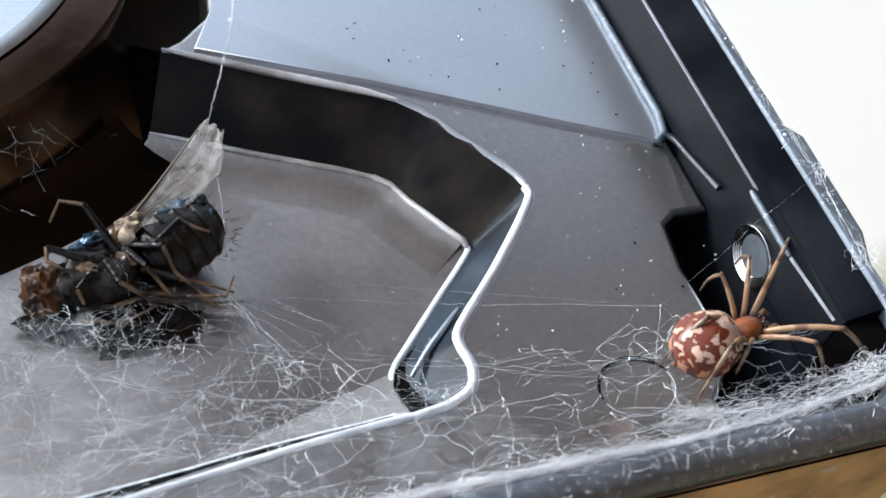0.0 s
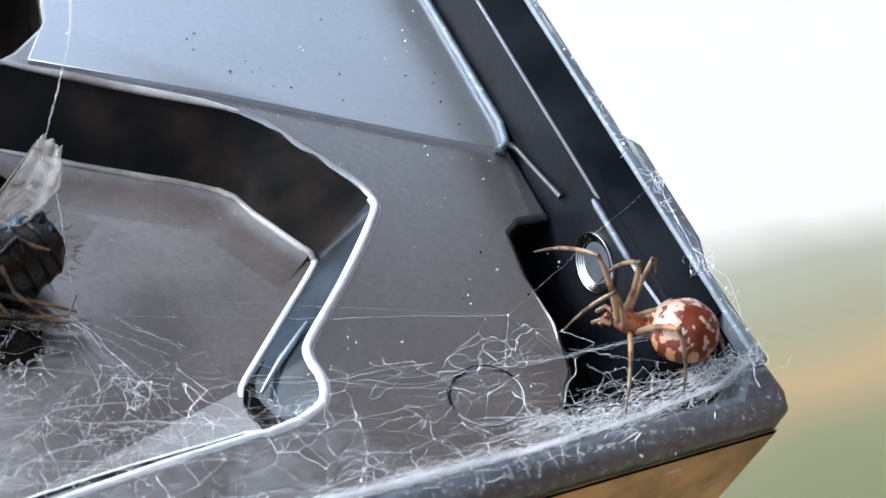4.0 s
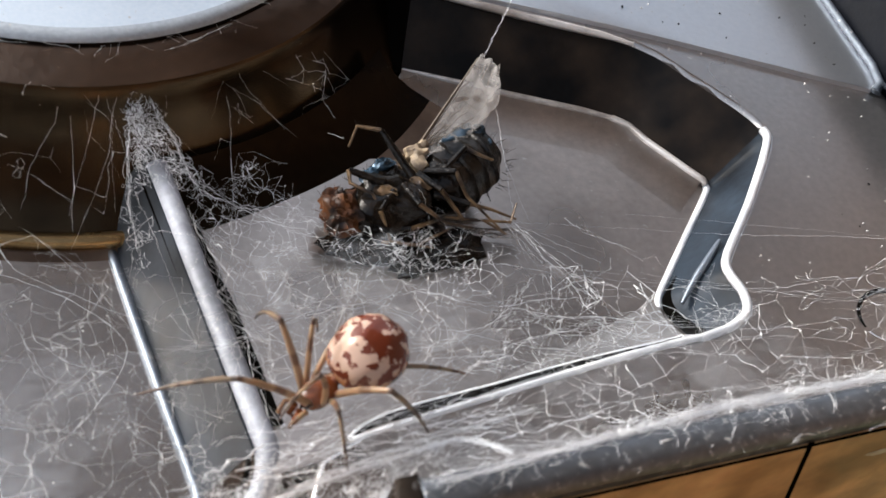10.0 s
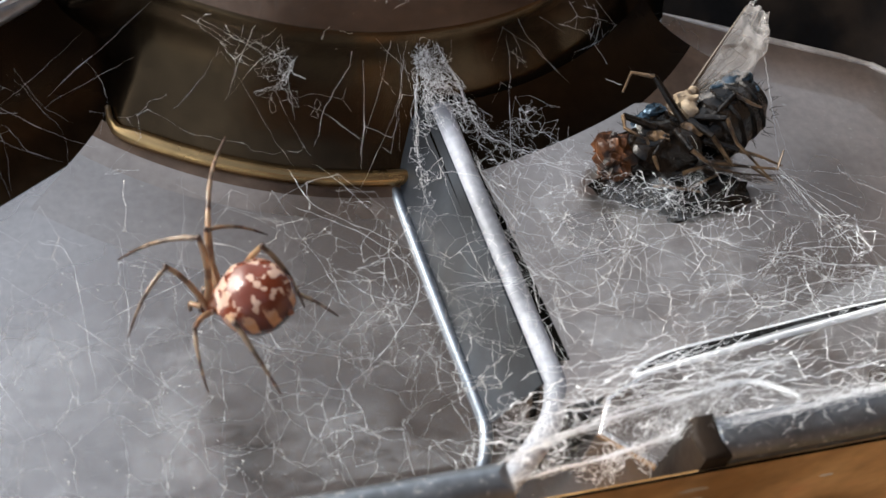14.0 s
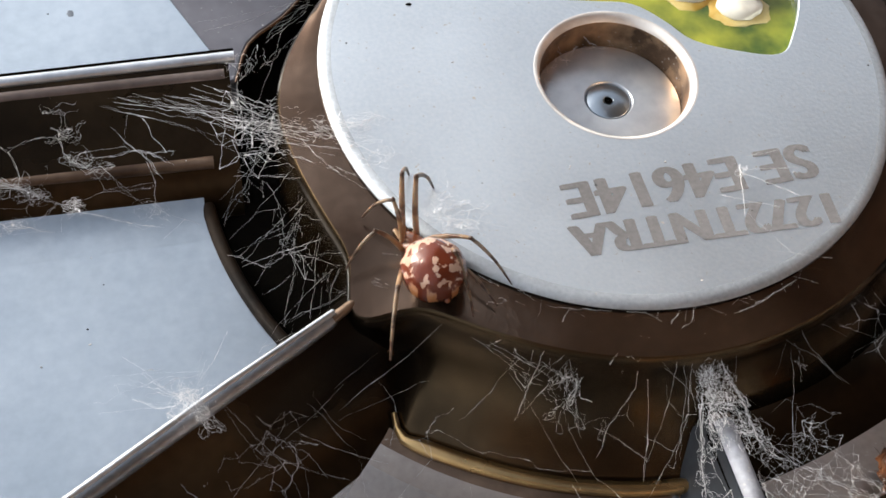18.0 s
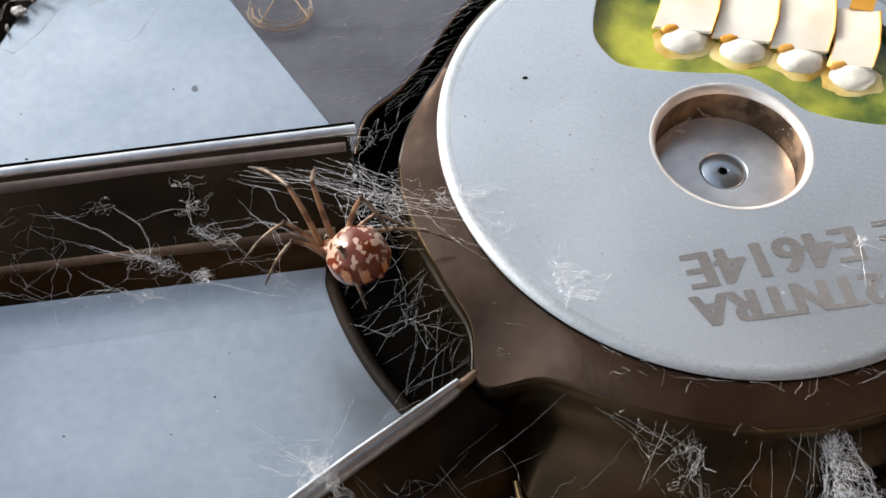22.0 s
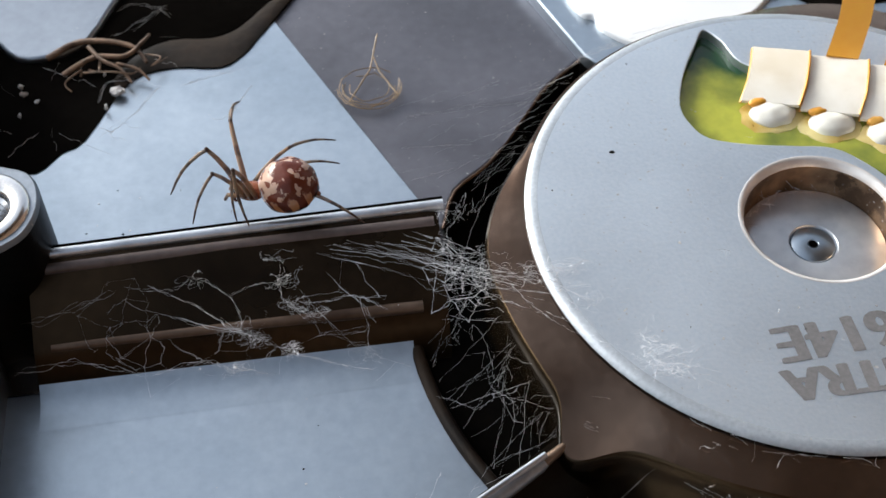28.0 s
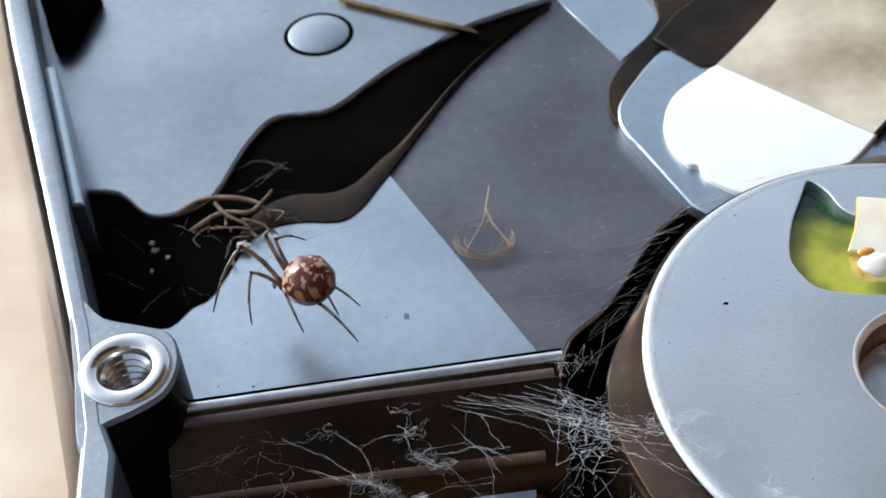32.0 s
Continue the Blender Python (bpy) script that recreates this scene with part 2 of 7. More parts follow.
M_SOFT = mat("pale_grey_edge", (0.28, 0.29, 0.32), 0.6, 0.25, grain=0.4, scale=2200, stain=0.25, stain_scale=260, bump=0.4, dust=0.5, tint=(0.46, 0.48, 0.53))
# Upper step, paler than the casting floor.
M_STEP = mat("pale_step", (0.66, 0.68, 0.71), 0.3, 0.95, grain=0.16, scale=2500, stain=0.08, stain_scale=38, bump=0.1, dust=0.12)
# Near-black hub and rib sides: dark surroundings they mirror, put into colour.
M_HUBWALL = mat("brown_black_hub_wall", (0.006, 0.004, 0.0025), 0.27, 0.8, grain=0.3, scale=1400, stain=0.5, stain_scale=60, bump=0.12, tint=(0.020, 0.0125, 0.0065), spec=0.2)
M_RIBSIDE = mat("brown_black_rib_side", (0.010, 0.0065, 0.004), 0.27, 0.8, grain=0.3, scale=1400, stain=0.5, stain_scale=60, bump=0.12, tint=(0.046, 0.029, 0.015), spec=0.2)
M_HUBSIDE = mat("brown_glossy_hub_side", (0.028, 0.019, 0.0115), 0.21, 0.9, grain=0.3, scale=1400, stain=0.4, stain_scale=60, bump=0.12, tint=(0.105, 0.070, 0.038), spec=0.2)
M_WALL = mat("dim_unseen_wall", (0.12, 0.075, 0.05), 0.8, 0.0, grain=0.2, scale=40, stain=0.3, stain_scale=5, bump=0.1)


# ---- builders ----
def up(bm, at=None):
    """Millimetres to metres, over the table unless the mesh is in its thing's own space."""
    for v in bm.verts:
        v.co = Vector((v.co.x, v.co.y, v.co.z + (LIFT if at is None else 0))) * MM


def part(name, bm, material, parent=None, label="", own=False, smooth=True):
    up(bm, True if own else None)
    me = bpy.data.meshes.new(name)
    bmesh.ops.recalc_face_normals(bm, faces=bm.faces)
    for f in bm.faces:
        f.smooth = smooth
    if smooth:
        area = {f: f.calc_area() for f in bm.faces}
        for e in bm.edges:
            turn = math.degrees(e.calc_face_angle(0.0)) if len(e.link_faces) == 2 else 0
            sizes = sorted(area[f] for f in e.link_faces)
            e.smooth = not (turn > 50 or (turn > 9 and sizes[-1] > 8 * sizes[0]))
    bm.to_mesh(me)
    bm.free()
    for m in material if isinstance(material, (list, tuple)) else (material,):
        me.materials.append(m)
    ob = new(name, me)
    if parent:
        ob.parent = parent
    if label:
        ob["label"] = label
    return ob


def thing(name, label, category, group="", kind="", at=(0, 0, 0)):
    ob = new(name)
    ob.empty_display_size = 0.005
    ob.location = at
    return tagged(ob, label, category, group, kind)


def slab(outline, z0, z1, bevel=0.3, seg=2, bm=None):
    bm = bm or bmesh.new()
    top = [bm.verts.new((x, y, z1)) for x, y in outline]
    low = [bm.verts.new((x, y, z0)) for x, y in outline]
    f = bm.faces.new(top)
    f.normal_update()
    bm.faces.new(low[::-1])
    for i in range(len(top)):
        j = (i + 1) % len(top)
        bm.faces.new((top[i], low[i], low[j], top[j]))
    if bevel:
        edges = list(f.edges)
        bmesh.ops.bevel(bm, geom=edges, offset=bevel, segments=seg, affect="EDGES", profile=0.5, clamp_overlap=True)
    return bm


def box(x0, x1, y0, y1, z0, z1, bevel=0.2):
    return slab([(x0, y0), (x1, y0), (x1, y1), (x0, y1)], z0, z1, bevel)


def loft(rings, closed=True, caps=False, bm=None):
    """Skin over rings of points of equal count."""
    bm = bm or bmesh.new()
    rows = [[bm.verts.new(p) for p in ring] for ring in rings]
    for a, b in zip(rows, rows[1:]):
        n = len(a)
        for i in range(n if closed else n - 1):
            j = (i + 1) % n
            bm.faces.new((a[i], a[j], b[j], b[i]))
    if caps:
        bm.faces.new(rows[0][::-1])
        bm.faces.new(rows[-1])
    return bm


def lathe(profile, cx=0.0, cy=0.0, n=64, a0=0.0, a1=360.0):
    full = abs(a1 - a0) >= 360
    cols = n if full else n + 1
    angles = [radians(a0 + (a1 - a0) * i / n) for i in range(cols)]
    return loft([[(cx + r * math.cos(a), cy + r * math.sin(a), z) for a in angles] for r, z in profile], closed=full)


def prism(section_a, section_b):
    """A bar between two cross-sections given as points in space."""
    return loft([section_a, section_b], True, True)


def tube(points, radius, sides=6, taper=None, bm=None):
    bm = bm or bmesh.new()
    pts = [Vector(p) for p in points]
    rings = []
    for i, p in enumerate(pts):
        d = (pts[min(i + 1, len(pts) - 1)] - pts[max(i - 1, 0)])
        if d.length < 1e-9:
            d = Vector((0, 0, 1))
        q = d.to_track_quat("Z", "X")
        r = radius if taper is None else radius * (taper[i] if isinstance(taper, (list, tuple)) else 1 + (taper - 1) * i / max(1, len(pts) - 1))
        rings.append([p + q @ Vector((r * math.cos(2 * math.pi * k / sides), r * math.sin(2 * math.pi * k / sides), 0)) for k in range(sides)])
    return loft(rings, True, sides > 3, bm)


def blob(cx, cy, cz, rx, ry, rz, seg=20, rings=12, rough=0.0, seed=0, bm=None, turn=None):
    bm = bm or bmesh.new()
    q = Euler([radians(a) for a in turn]).to_matrix() if turn else Matrix.Identity(3)
    rows = []
    for i in range(1, rings):
        a = math.pi * i / rings
        row = []
        for k in range(seg):
            b = 2 * math.pi * k / seg
            d = Vector((math.sin(a) * math.cos(b), math.sin(a) * math.sin(b), math.cos(a)))
            s = 1 + rough * noise.noise(d * 2.1 + Vector((seed, seed * 0.7, 0)))
            row.append(Vector((cx, cy, cz)) + q @ Vector((d.x * rx * s, d.y * ry * s, d.z * rz * s)))
        rows.append(row)
    made = [[bm.verts.new(p) for p in row] for row in rows]
    for a, b in zip(made, made[1:]):
        for k in range(seg):
            j = (k + 1) % seg
            bm.faces.new((a[k], b[k], b[j], a[j]))
    top, low = bm.verts.new(Vector((cx, cy, cz)) + q @ Vector((0, 0, rz))), bm.verts.new(Vector((cx, cy, cz)) + q @ Vector((0, 0, -rz)))
    for k in range(seg):
        j = (k + 1) % seg
        bm.faces.new((top, made[0][k], made[0][j]))
        bm.faces.new((low, made[-1][j], made[-1][k]))
    return bm


def holed(outer, holes, z, depth):
    """A flat sheet with openings, with the walls of its rim and of its openings."""
    bm = bmesh.new()
    edges = []
    for loop in (outer, *holes):
        vs = [bm.verts.new((x, y, z)) for x, y in loop]
        edges += [bm.edges.new((vs[i], vs[(i + 1) % len(vs)])) for i in range(len(vs))]
    bmesh.ops.triangle_fill(bm, use_beauty=True, use_dissolve=False, edges=edges)
    for loop in (outer, *holes):
        a = [bm.verts.new((x, y, z)) for x, y in loop]
        b = [bm.verts.new((x, y, z - depth)) for x, y in loop]
        for i in range(len(a)):
            j = (i + 1) % len(a)
            bm.faces.new((a[i], a[j], b[j], b[i]))
    return bm


def smooth_loop(points, steps=4):
    """A closed Catmull-Rom curve through points."""
    out, n = [], len(points)
    for i in range(n):
        p0, p1, p2, p3 = (Vector(points[(i + k - 1) % n]) for k in range(4))
        for s in range(steps):
            t = s / steps
            out.append(tuple(0.5 * ((2 * p1) + (p2 - p0) * t + (2 * p0 - 5 * p1 + 4 * p2 - p3) * t * t + (3 * p1 - p0 - 3 * p2 + p3) * t ** 3)))
    return out


def smooth_open(points, steps=3):
    """An open Catmull-Rom curve through points."""
    pts = [points[0]] + list(points) + [points[-1]]
    out = []
    for i in range(1, len(pts) - 2):
        p0, p1, p2, p3 = (Vector(pts[i + k - 1]) for k in range(4))
        for k in range(steps):
            t = k / steps
            out.append(tuple(0.5 * ((2 * p1) + (p2 - p0) * t + (2 * p0 - 5 * p1 + 4 * p2 - p3) * t * t + (3 * p1 - p0 - 3 * p2 + p3) * t ** 3)))
    return out + [tuple(points[-1])]


def circle(cx, cy, r, n=48):
    return [(cx + r * math.cos(2 * math.pi * i / n), cy + r * math.sin(2 * math.pi * i / n)) for i in range(n)]


# ---- surroundings ----
def ground_material():
    m = bpy.data.materials.new("garden_ground")
    m.use_nodes = True
    n, l = m.node_tree.nodes, m.node_tree.links
    b = n["Principled BSDF"]
    b.inputs["Roughness"].default_value = 0.85
    co = n.new("ShaderNodeTexCoord")
    sep = n.new("ShaderNodeSeparateXYZ")
    l.new(co.outputs["Object"], sep.inputs[0])
    ns = n.new("ShaderNodeTexNoise")
    ns.inputs["Scale"].default_value, ns.inputs["Detail"].default_value = 5.0, 4
    l.new(co.outputs["Object"], ns.inputs["Vector"])
    add = n.new("ShaderNodeMath")
    add.operation = "MULTIPLY_ADD"
    add.inputs[1].default_value = 0.05
    l.new(ns.outputs["Fac"], add.inputs[0])
    l.new(sep.outputs["Y"], add.inputs[2])
    ramp = n.new("ShaderNodeValToRGB")
    r = n.new("ShaderNodeMapRange")
    r.inputs["From Min"].default_value, r.inputs["From Max"].default_value = 0.15, 0.60
    l.new(add.outputs[0], r.inputs["Value"])
    l.new(r.outputs[0], ramp.inputs[0])
    el = ramp.color_ramp.elements
    el[0].position, el[0].color = 0.0, (0.16, 0.19, 0.09, 1)
    el[1].position, el[1].color = 0.78, (0.66, 0.635, 0.58, 1)
    for p, c in ((0.28, (0.22, 0.22, 0.12, 1)), (0.40, (0.40, 0.29, 0.15, 1)), (0.52, (0.30, 0.28, 0.18, 1)), (0.66, (0.34, 0.34, 0.26, 1))):
        e = el.new(p)
        e.color = c
    l.new(ramp.outputs[0], b.inputs["Base Color"])
    return m


def surroundings():
    bm = bmesh.new()
    s = 60.0
    bm.faces.new([bm.verts.new(p) for p in ((-s, -s, 0), (s, -s, 0), (s, s, 0), (-s, s, 0))])
    me = bpy.data.meshes.new("ground")
    bm.to_mesh(me)
    bm.free()
    me.materials.append(ground_material())
    g = new("ground", me)
    g.location.z = -0.776
    tagged(g, "blurred pale paving and olive grass far below", "ground", kind="structure")
    t = thing("table", "amber varnished wooden table top under the drive", "table")
    part("tabletop", slab([(-160, -420), (46, -420), (46, 90), (-160, 90)], -54, -24.05, 2.0), M_WOOD, t)
    for x, y in ((-150, -410), (36, -410), (-150, 80), (36, 80)):
        part("leg", slab([(x - 10, y - 10), (x + 10, y - 10), (x + 10, y + 10), (x - 10, y + 10)], -799.9, -54, 1.5), M_WOOD, t)
    b = thing("windowsill_board", "sunlit pale wooden board beside the drive", "board")
    part("board", slab([(-156, 91), (-156, -60), (-52.0, -60), (-51.6, 0), (-55.6, 19), (-60.2, 38), (-71.5, 91)], -24.0, -4, 1.2), M_PALE, b)
    # Unseen walls and roof, added to darken what the metal mirrors.
    w = part("wall_unseen_side", slab([(1500, -3000), (1700, -3000), (1700, 950), (1500, 950)], -800, 2180, 0), M_WALL)
    tagged(w, "unseen brown wall added beside the table", "wall", kind="structure")
    w = part("ceiling_unseen", slab([(170, -3000), (2600, -3000), (2600, 1700), (170, 1700)], 2180, 2300, 0), M_WALL)
    tagged(w, "unseen brown roof added overhead", "ceiling", kind="structure")
    w = part("wall_unseen_back", slab([(-1500, -2800), (1500, -2800), (1500, -2700), (-1500, -2700)], -800, 2180, 0), M_WALL)
    tagged(w, "unseen brown wall added behind the table", "wall", kind="structure")


surroundings()


# ---- the drive ----
drive = thing("hard_drive", "upturned dusty black hard disk drive casting laced with cobweb", "hard drive")

POCKET = [(19.2, -11.0), (25.4, -13.9), (31.8, -16.9), (34.3, -19.9), (36.4, -22.9), (37.1, -24.6), (36.7, -25.9), (33.1, -30.0),
          (30.1, -33.0), (29.6, -34.1), (29.8, -35.5), (29.3, -36.8), (27.8, -37.5), (25.9, -37.8)]
POCKET = smooth_open(POCKET)
SLOT = [(22.5, -37.7), (15.7, -38.3), (9.5, -39.0), (6.6, -39.5)]


def casting():
    outer = [(-50.4, -46.5), (49.6, -46.5), (50.6, -46.0), (51.0, -45.0), (51.2, 90), (-68, 90), (-50.6, 0)]
    bm = slab(outer, -24, -8.0, 0)
    part("base_block", bm, M_CAST, drive)
    # Brown of the wood mirrored in this face, put into its colour.
    part("end_face", slab([(-50.3, -46.62), (49.8, -46.62), (49.8, -46.5), (-50.3, -46.5)], -23.8, 0.9, 0.0), M_SIDE, drive, "dusty end face, brown with the wood it mirrors")
    part("seam", prism([(25.0, -46.6, 1.2), (25.3, -46.6, 1.2), (25.3, -46.64, 1.2), (25.0, -46.64, 1.2)], [(28.4, -46.6, -10), (28.7, -46.6, -10), (28.7, -46.64, -10), (28.4, -46.64, -10)]), M_BLACK, drive, "dark seam in the end face")
    part("rim_dark_line", box(-50, 49.6, -46.66, -46.6, 0.78, 0.98, 0.0), M_BLACK, drive, "dark line under the rim")
    rnd = random.Random(21)
    for k in range(26):
        x, z = rnd.uniform(-6, 48), rnd.uniform(-6, 0.3)
        part("chip", blob(x, -46.63, z, rnd.uniform(0.15, 0.9), 0.05, rnd.uniform(0.08, 0.3), 12, 6, 0.7, k), (M_TRENCH, M_BRASS, M_SIDE, M_BRASS)[k % 4], drive)
    # raised floor right of the pocket and the band before it
    floor = POCKET + SLOT + [(4.4, -40.4), (3.4, -42.2), (5.6, -44.4), (42.0, -44.4), (42.0, -40.2), (43.6, -38.4), (44.2, -35.1), (44.0, -31.8), (44.4, -28.7),
             (45.4, -28.0), (47.5, -28.0), (47.5, 60), (14, 60), (10, 40), (22.5, 8.0), (23.9, 0.0), (22.5, -8.5), (20.4, -10.4)]
    part("raised_floor", slab(floor, -8.0, -3.5, 0.32, 3), M_CAST, drive)
    upper = [(21.0, -11.5), (30.4, -15.4), (36.8, -18.3), (41.9, -20.7), (46.4, -22.7), (47.2, -22.3), (47.4, -21.4), (47.4, 59), (14.2, 59), (10.4, 40), (22.7, 8.0), (24.1, 0.0), (22.7, -8.4)]
    part("upper_step", slab(upper, -3.6, -3.15, 0.035, 2), M_STEP, drive)
    pocket = [(2.4, -22.9), (14.5, -19.0), (17.8, -14.9), (23.4, -17.5), (29.7, -20.3), (33.6, -26.1), (26.7, -33.3), (26.4, -35.0), (27.4, -36.6), (29, -37.6), (6.6, -40), (2.4, -40.5)]
    bm = bmesh.new()
    vs = [bm.verts.new((x, y, -6.6 if y > -34 else (-6.2 + 0.35 * (-34 - y)))) for x, y in pocket]
    bm.faces.new(vs)
    bmesh.ops.triangulate(bm, faces=bm.faces[:])
    part("pocket_floor", bm, M_POCKET, drive, "pocket floor, brown with the dark walls it mirrors")
    # sloping wall of the pocket, from its upper edge down to its floor
    hi = [(19.2, -11.0), (25.4, -13.9), (31.8, -16.9), (34.3, -19.9), (36.4, -22.9), (37.1, -24.6), (36.7, -25.9), (33.1, -30.0), (30.1, -33.0), (29.6, -34.1), (29.8, -35.5), (29.3, -36.8), (27.8, -37.5)]
    hi = smooth_open(hi)
    lo = [(17.8, -14.9), (23.4, -17.5), (29.7, -20.3), (31.2, -22.4), (32.9, -25.0), (33.6, -26.0), (33.4, -26.6), (30.8, -29.2), (28.0, -32.0), (26.8, -33.3), (26.4, -34.6), (26.5, -35.4), (27.4, -36.8)]
    lo = smooth_open(lo)
    # Walls near-black, unlike the floor's coat, to carry their shade.
    part("pocket_wall", loft([[(15.6, -9.2, -3.75), (19.25, -11.0, -3.75)], [(13.6, -12.4, -6.2), (17.95, -14.3, -6.2)], [(13.4, -12.9, -6.58), (17.85, -14.9, -6.58)]], closed=False), M_BLACK, drive)
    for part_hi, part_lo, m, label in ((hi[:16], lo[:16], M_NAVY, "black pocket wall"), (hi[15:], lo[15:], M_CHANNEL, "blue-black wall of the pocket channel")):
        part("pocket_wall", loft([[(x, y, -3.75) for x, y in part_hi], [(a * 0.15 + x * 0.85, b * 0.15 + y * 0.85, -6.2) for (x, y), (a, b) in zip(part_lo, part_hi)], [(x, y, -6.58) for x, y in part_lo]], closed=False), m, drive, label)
    foot = lo[:15]
    inward = []
    for i, (x, y) in enumerate(foot):
        d = Vector(foot[min(i + 1, len(foot) - 1)]) - Vector(foot[max(i - 1, 0)])
        inward.append(Vector((d.y, -d.x)).normalized())
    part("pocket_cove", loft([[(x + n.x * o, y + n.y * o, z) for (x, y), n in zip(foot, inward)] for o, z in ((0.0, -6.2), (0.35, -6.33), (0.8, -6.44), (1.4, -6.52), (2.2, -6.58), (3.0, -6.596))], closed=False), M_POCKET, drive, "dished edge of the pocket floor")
    part("channel_ridge", tube(smooth_open([(30.6, -31.6, -4.1), (29.4, -32.6, -4.45), (28.4, -33.4, -4.8), (27.2, -34.5, -5.3)], 4), 0.22, 8, taper=[0.3 + 0.7 * math.sin(math.pi * (k + 1) / 14) for k in range(13)]), M_BOSS, drive, "pale ridge in the channel")
    knob = [(26.75, -33.5), (28.3, -32.2), (29.7, -33.6), (29.8, -35.4), (29.2, -36.7), (27.8, -37.3), (26.6, -37.3), (26.3, -35.4), (26.35, -34.4)]
    # Shade of the deep pocket end, as a black sheet.
    part("knob_floor", loft([[(x, y, -6.1 if y > -34 else (-6.1 + 0.35 * (-34 - y))) for x, y in knob], [(28.0, -35.0, -5.9)] * len(knob)]), M_BLACK, drive, "floor at the end of the pocket, shaded black")
    # Pale tubes draw the sky's highlight on the rounded pocket edges.
    part("pocket_foot", tube([(x, y, -6.22) for x, y in lo[:7]], 0.2, 8, taper=[0.3, 0.7, 1, 1, 1, 1, 0.8]), M_GLINT, drive)
    part("pocket_foot", tube([(x, y, -6.22 if i < 9 else -6.4) for i, (x, y) in enumerate(lo[6:16])], 0.22, 8), M_GLINT, drive)
    part("pocket_foot", tube([(x, y, -6.55) for x, y in lo[15:-2]] + [(26.75, -36.3, -6.1), (26.5, -36.9, -5.2), (25.9, -37.35, -4.2), (25.0, -37.42, -3.85)], 0.22, 8), M_EDGE, drive, "highlight along the foot of the pocket wall, as a tube")
    part("pocket_lip", tube([(x, y, -3.55) for x, y in hi[15:]] + [(25.9, -37.8, -3.55)], 0.27, 8), M_EDGE, drive, "highlight along the pocket lip, as a tube")
    part("pocket_lip", tube([(x, y, -3.52) for x, y in hi[:7]], 0.25, 8, taper=[0.3, 0.8, 1, 1, 1, 0.9, 0.4]), M_GLINT, drive)
    low = [(6.3, -39.65, -3.75), (8.7, -39.4, -3.6), (14.2, -38.8, -3.55), (20.6, -38.1, -3.5), (25.4, -37.75, -3.5), (26.4, -37.8, -3.52)]
    high = [(6.2, -39.5, -3.8), (7.2, -38.95, -3.8), (9.2, -38.52, -3.8), (14.2, -38.12, -3.82), (19.0, -37.68, -3.85), (25.0, -37.4, -3.8)]
    part("slot_edge", tube(smooth_open(low, 5), 0.2, 8), M_EDGE, drive, "highlight along the slot edge, as a tube")
    part("slot_edge", tube(smooth_open(high, 5), 0.14, 8), M_EDGE, drive, "highlight along the slot edge, as a tube")
    # Shade inside the slit, drawn as a flat black sheet.
    part("slot_gap", loft([[(x, y - 0.05, -3.66) for x, y, z in smooth_open(high, 5)], [(x, y - 0.02 - 0.76 * math.sin(math.pi * min(1, max(0, (x - 6.2) / 17))) ** 0.5, -3.62) for x, y, z in smooth_open(high, 5)]], closed=False), M_BLACK, drive, "dark slit along the pocket")
    # walls
    part("front_wall", slab([(5.6, -46.5), (49.6, -46.5), (50.6, -46.0), (51.0, -45.0), (50.9, -43.2), (49.2, -43.1), (47.8, -44.5), (5.9, -44.6)], -8, 2.0, 0.6, 3), M_RIM, drive, "dusty grey front rim")
    part("rim_break", slab([(5.2, -46.55), (6.5, -46.55), (6.3, -45.6), (6.4, -44.5), (5.4, -44.5), (5.0, -45.4)], -8, 2.05, 0.25, 2), M_TRENCH, drive, "dark broken end of the rim")
    part("front_wall", slab([(-50.4, -46.5), (-3.0, -46.5), (-3.0, -44.9), (-50.4, -44.9)], -8, 2.0, 0.6, 3), M_RIM, drive, "dusty grey front rim")
    part("right_wall", slab([(50.2, -43.2), (51.0, -43.1), (50.9, -37), (51.6, -35.0), (51.7, -28.0), (51.0, -27.0), (50.9, 90), (50.25, 90)], -8, 2.0, 0.2, 2), M_DULL, drive, "scuffed dusty side rim")
    sec = lambda y: [(47.6, y, -8), (47.6, y, 0.9), (47.9, y, 1.1), (50.2, y, 1.75), (50.2, y, -8)]
    # Shelf and corner near-black: the dark they mirror is in the colour.
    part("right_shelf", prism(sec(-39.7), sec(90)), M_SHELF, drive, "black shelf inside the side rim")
    part("right_corner", slab([(47.65, -39.7), (49.1, -43.1), (50.3, -43.1), (50.3, -39.7)], -8, 1.0, 0.1), M_BLACK, drive)
    part("shelf_edge", tube([(47.65, -30.6, 1.0), (47.65, 90, 1.0)], 0.11, 6), M_FILM, drive)
    lip = lambda y, w: [(47.7 - w, y, 0.6), (47.7 - w, y, 0.95), (48.0, y, 1.2), (48.0, y, 0.6)]
    part("shelf_edge", tube([(47.66, -39.4, 0.9), (47.42, -36.4, 0.9), (47.3, -35.2, 0.93)], 0.1, 6), M_SOFT, drive)
    part("shelf_edge", tube([(47.3, -35.1, 0.93), (47.28, -34.6, 0.95), (47.28, -31.0, 0.97), (47.3, -30.5, 0.95)], 0.2, 8, taper=[0.5, 1, 1, 0.6]), M_DULL, drive, "dull rounded lip of the shelf")
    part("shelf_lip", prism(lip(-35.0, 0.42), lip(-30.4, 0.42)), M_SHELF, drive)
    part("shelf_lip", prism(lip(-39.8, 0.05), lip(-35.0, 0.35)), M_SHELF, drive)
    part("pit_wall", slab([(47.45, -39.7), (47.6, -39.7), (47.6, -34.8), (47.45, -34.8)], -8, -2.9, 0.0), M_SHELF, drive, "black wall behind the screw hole")
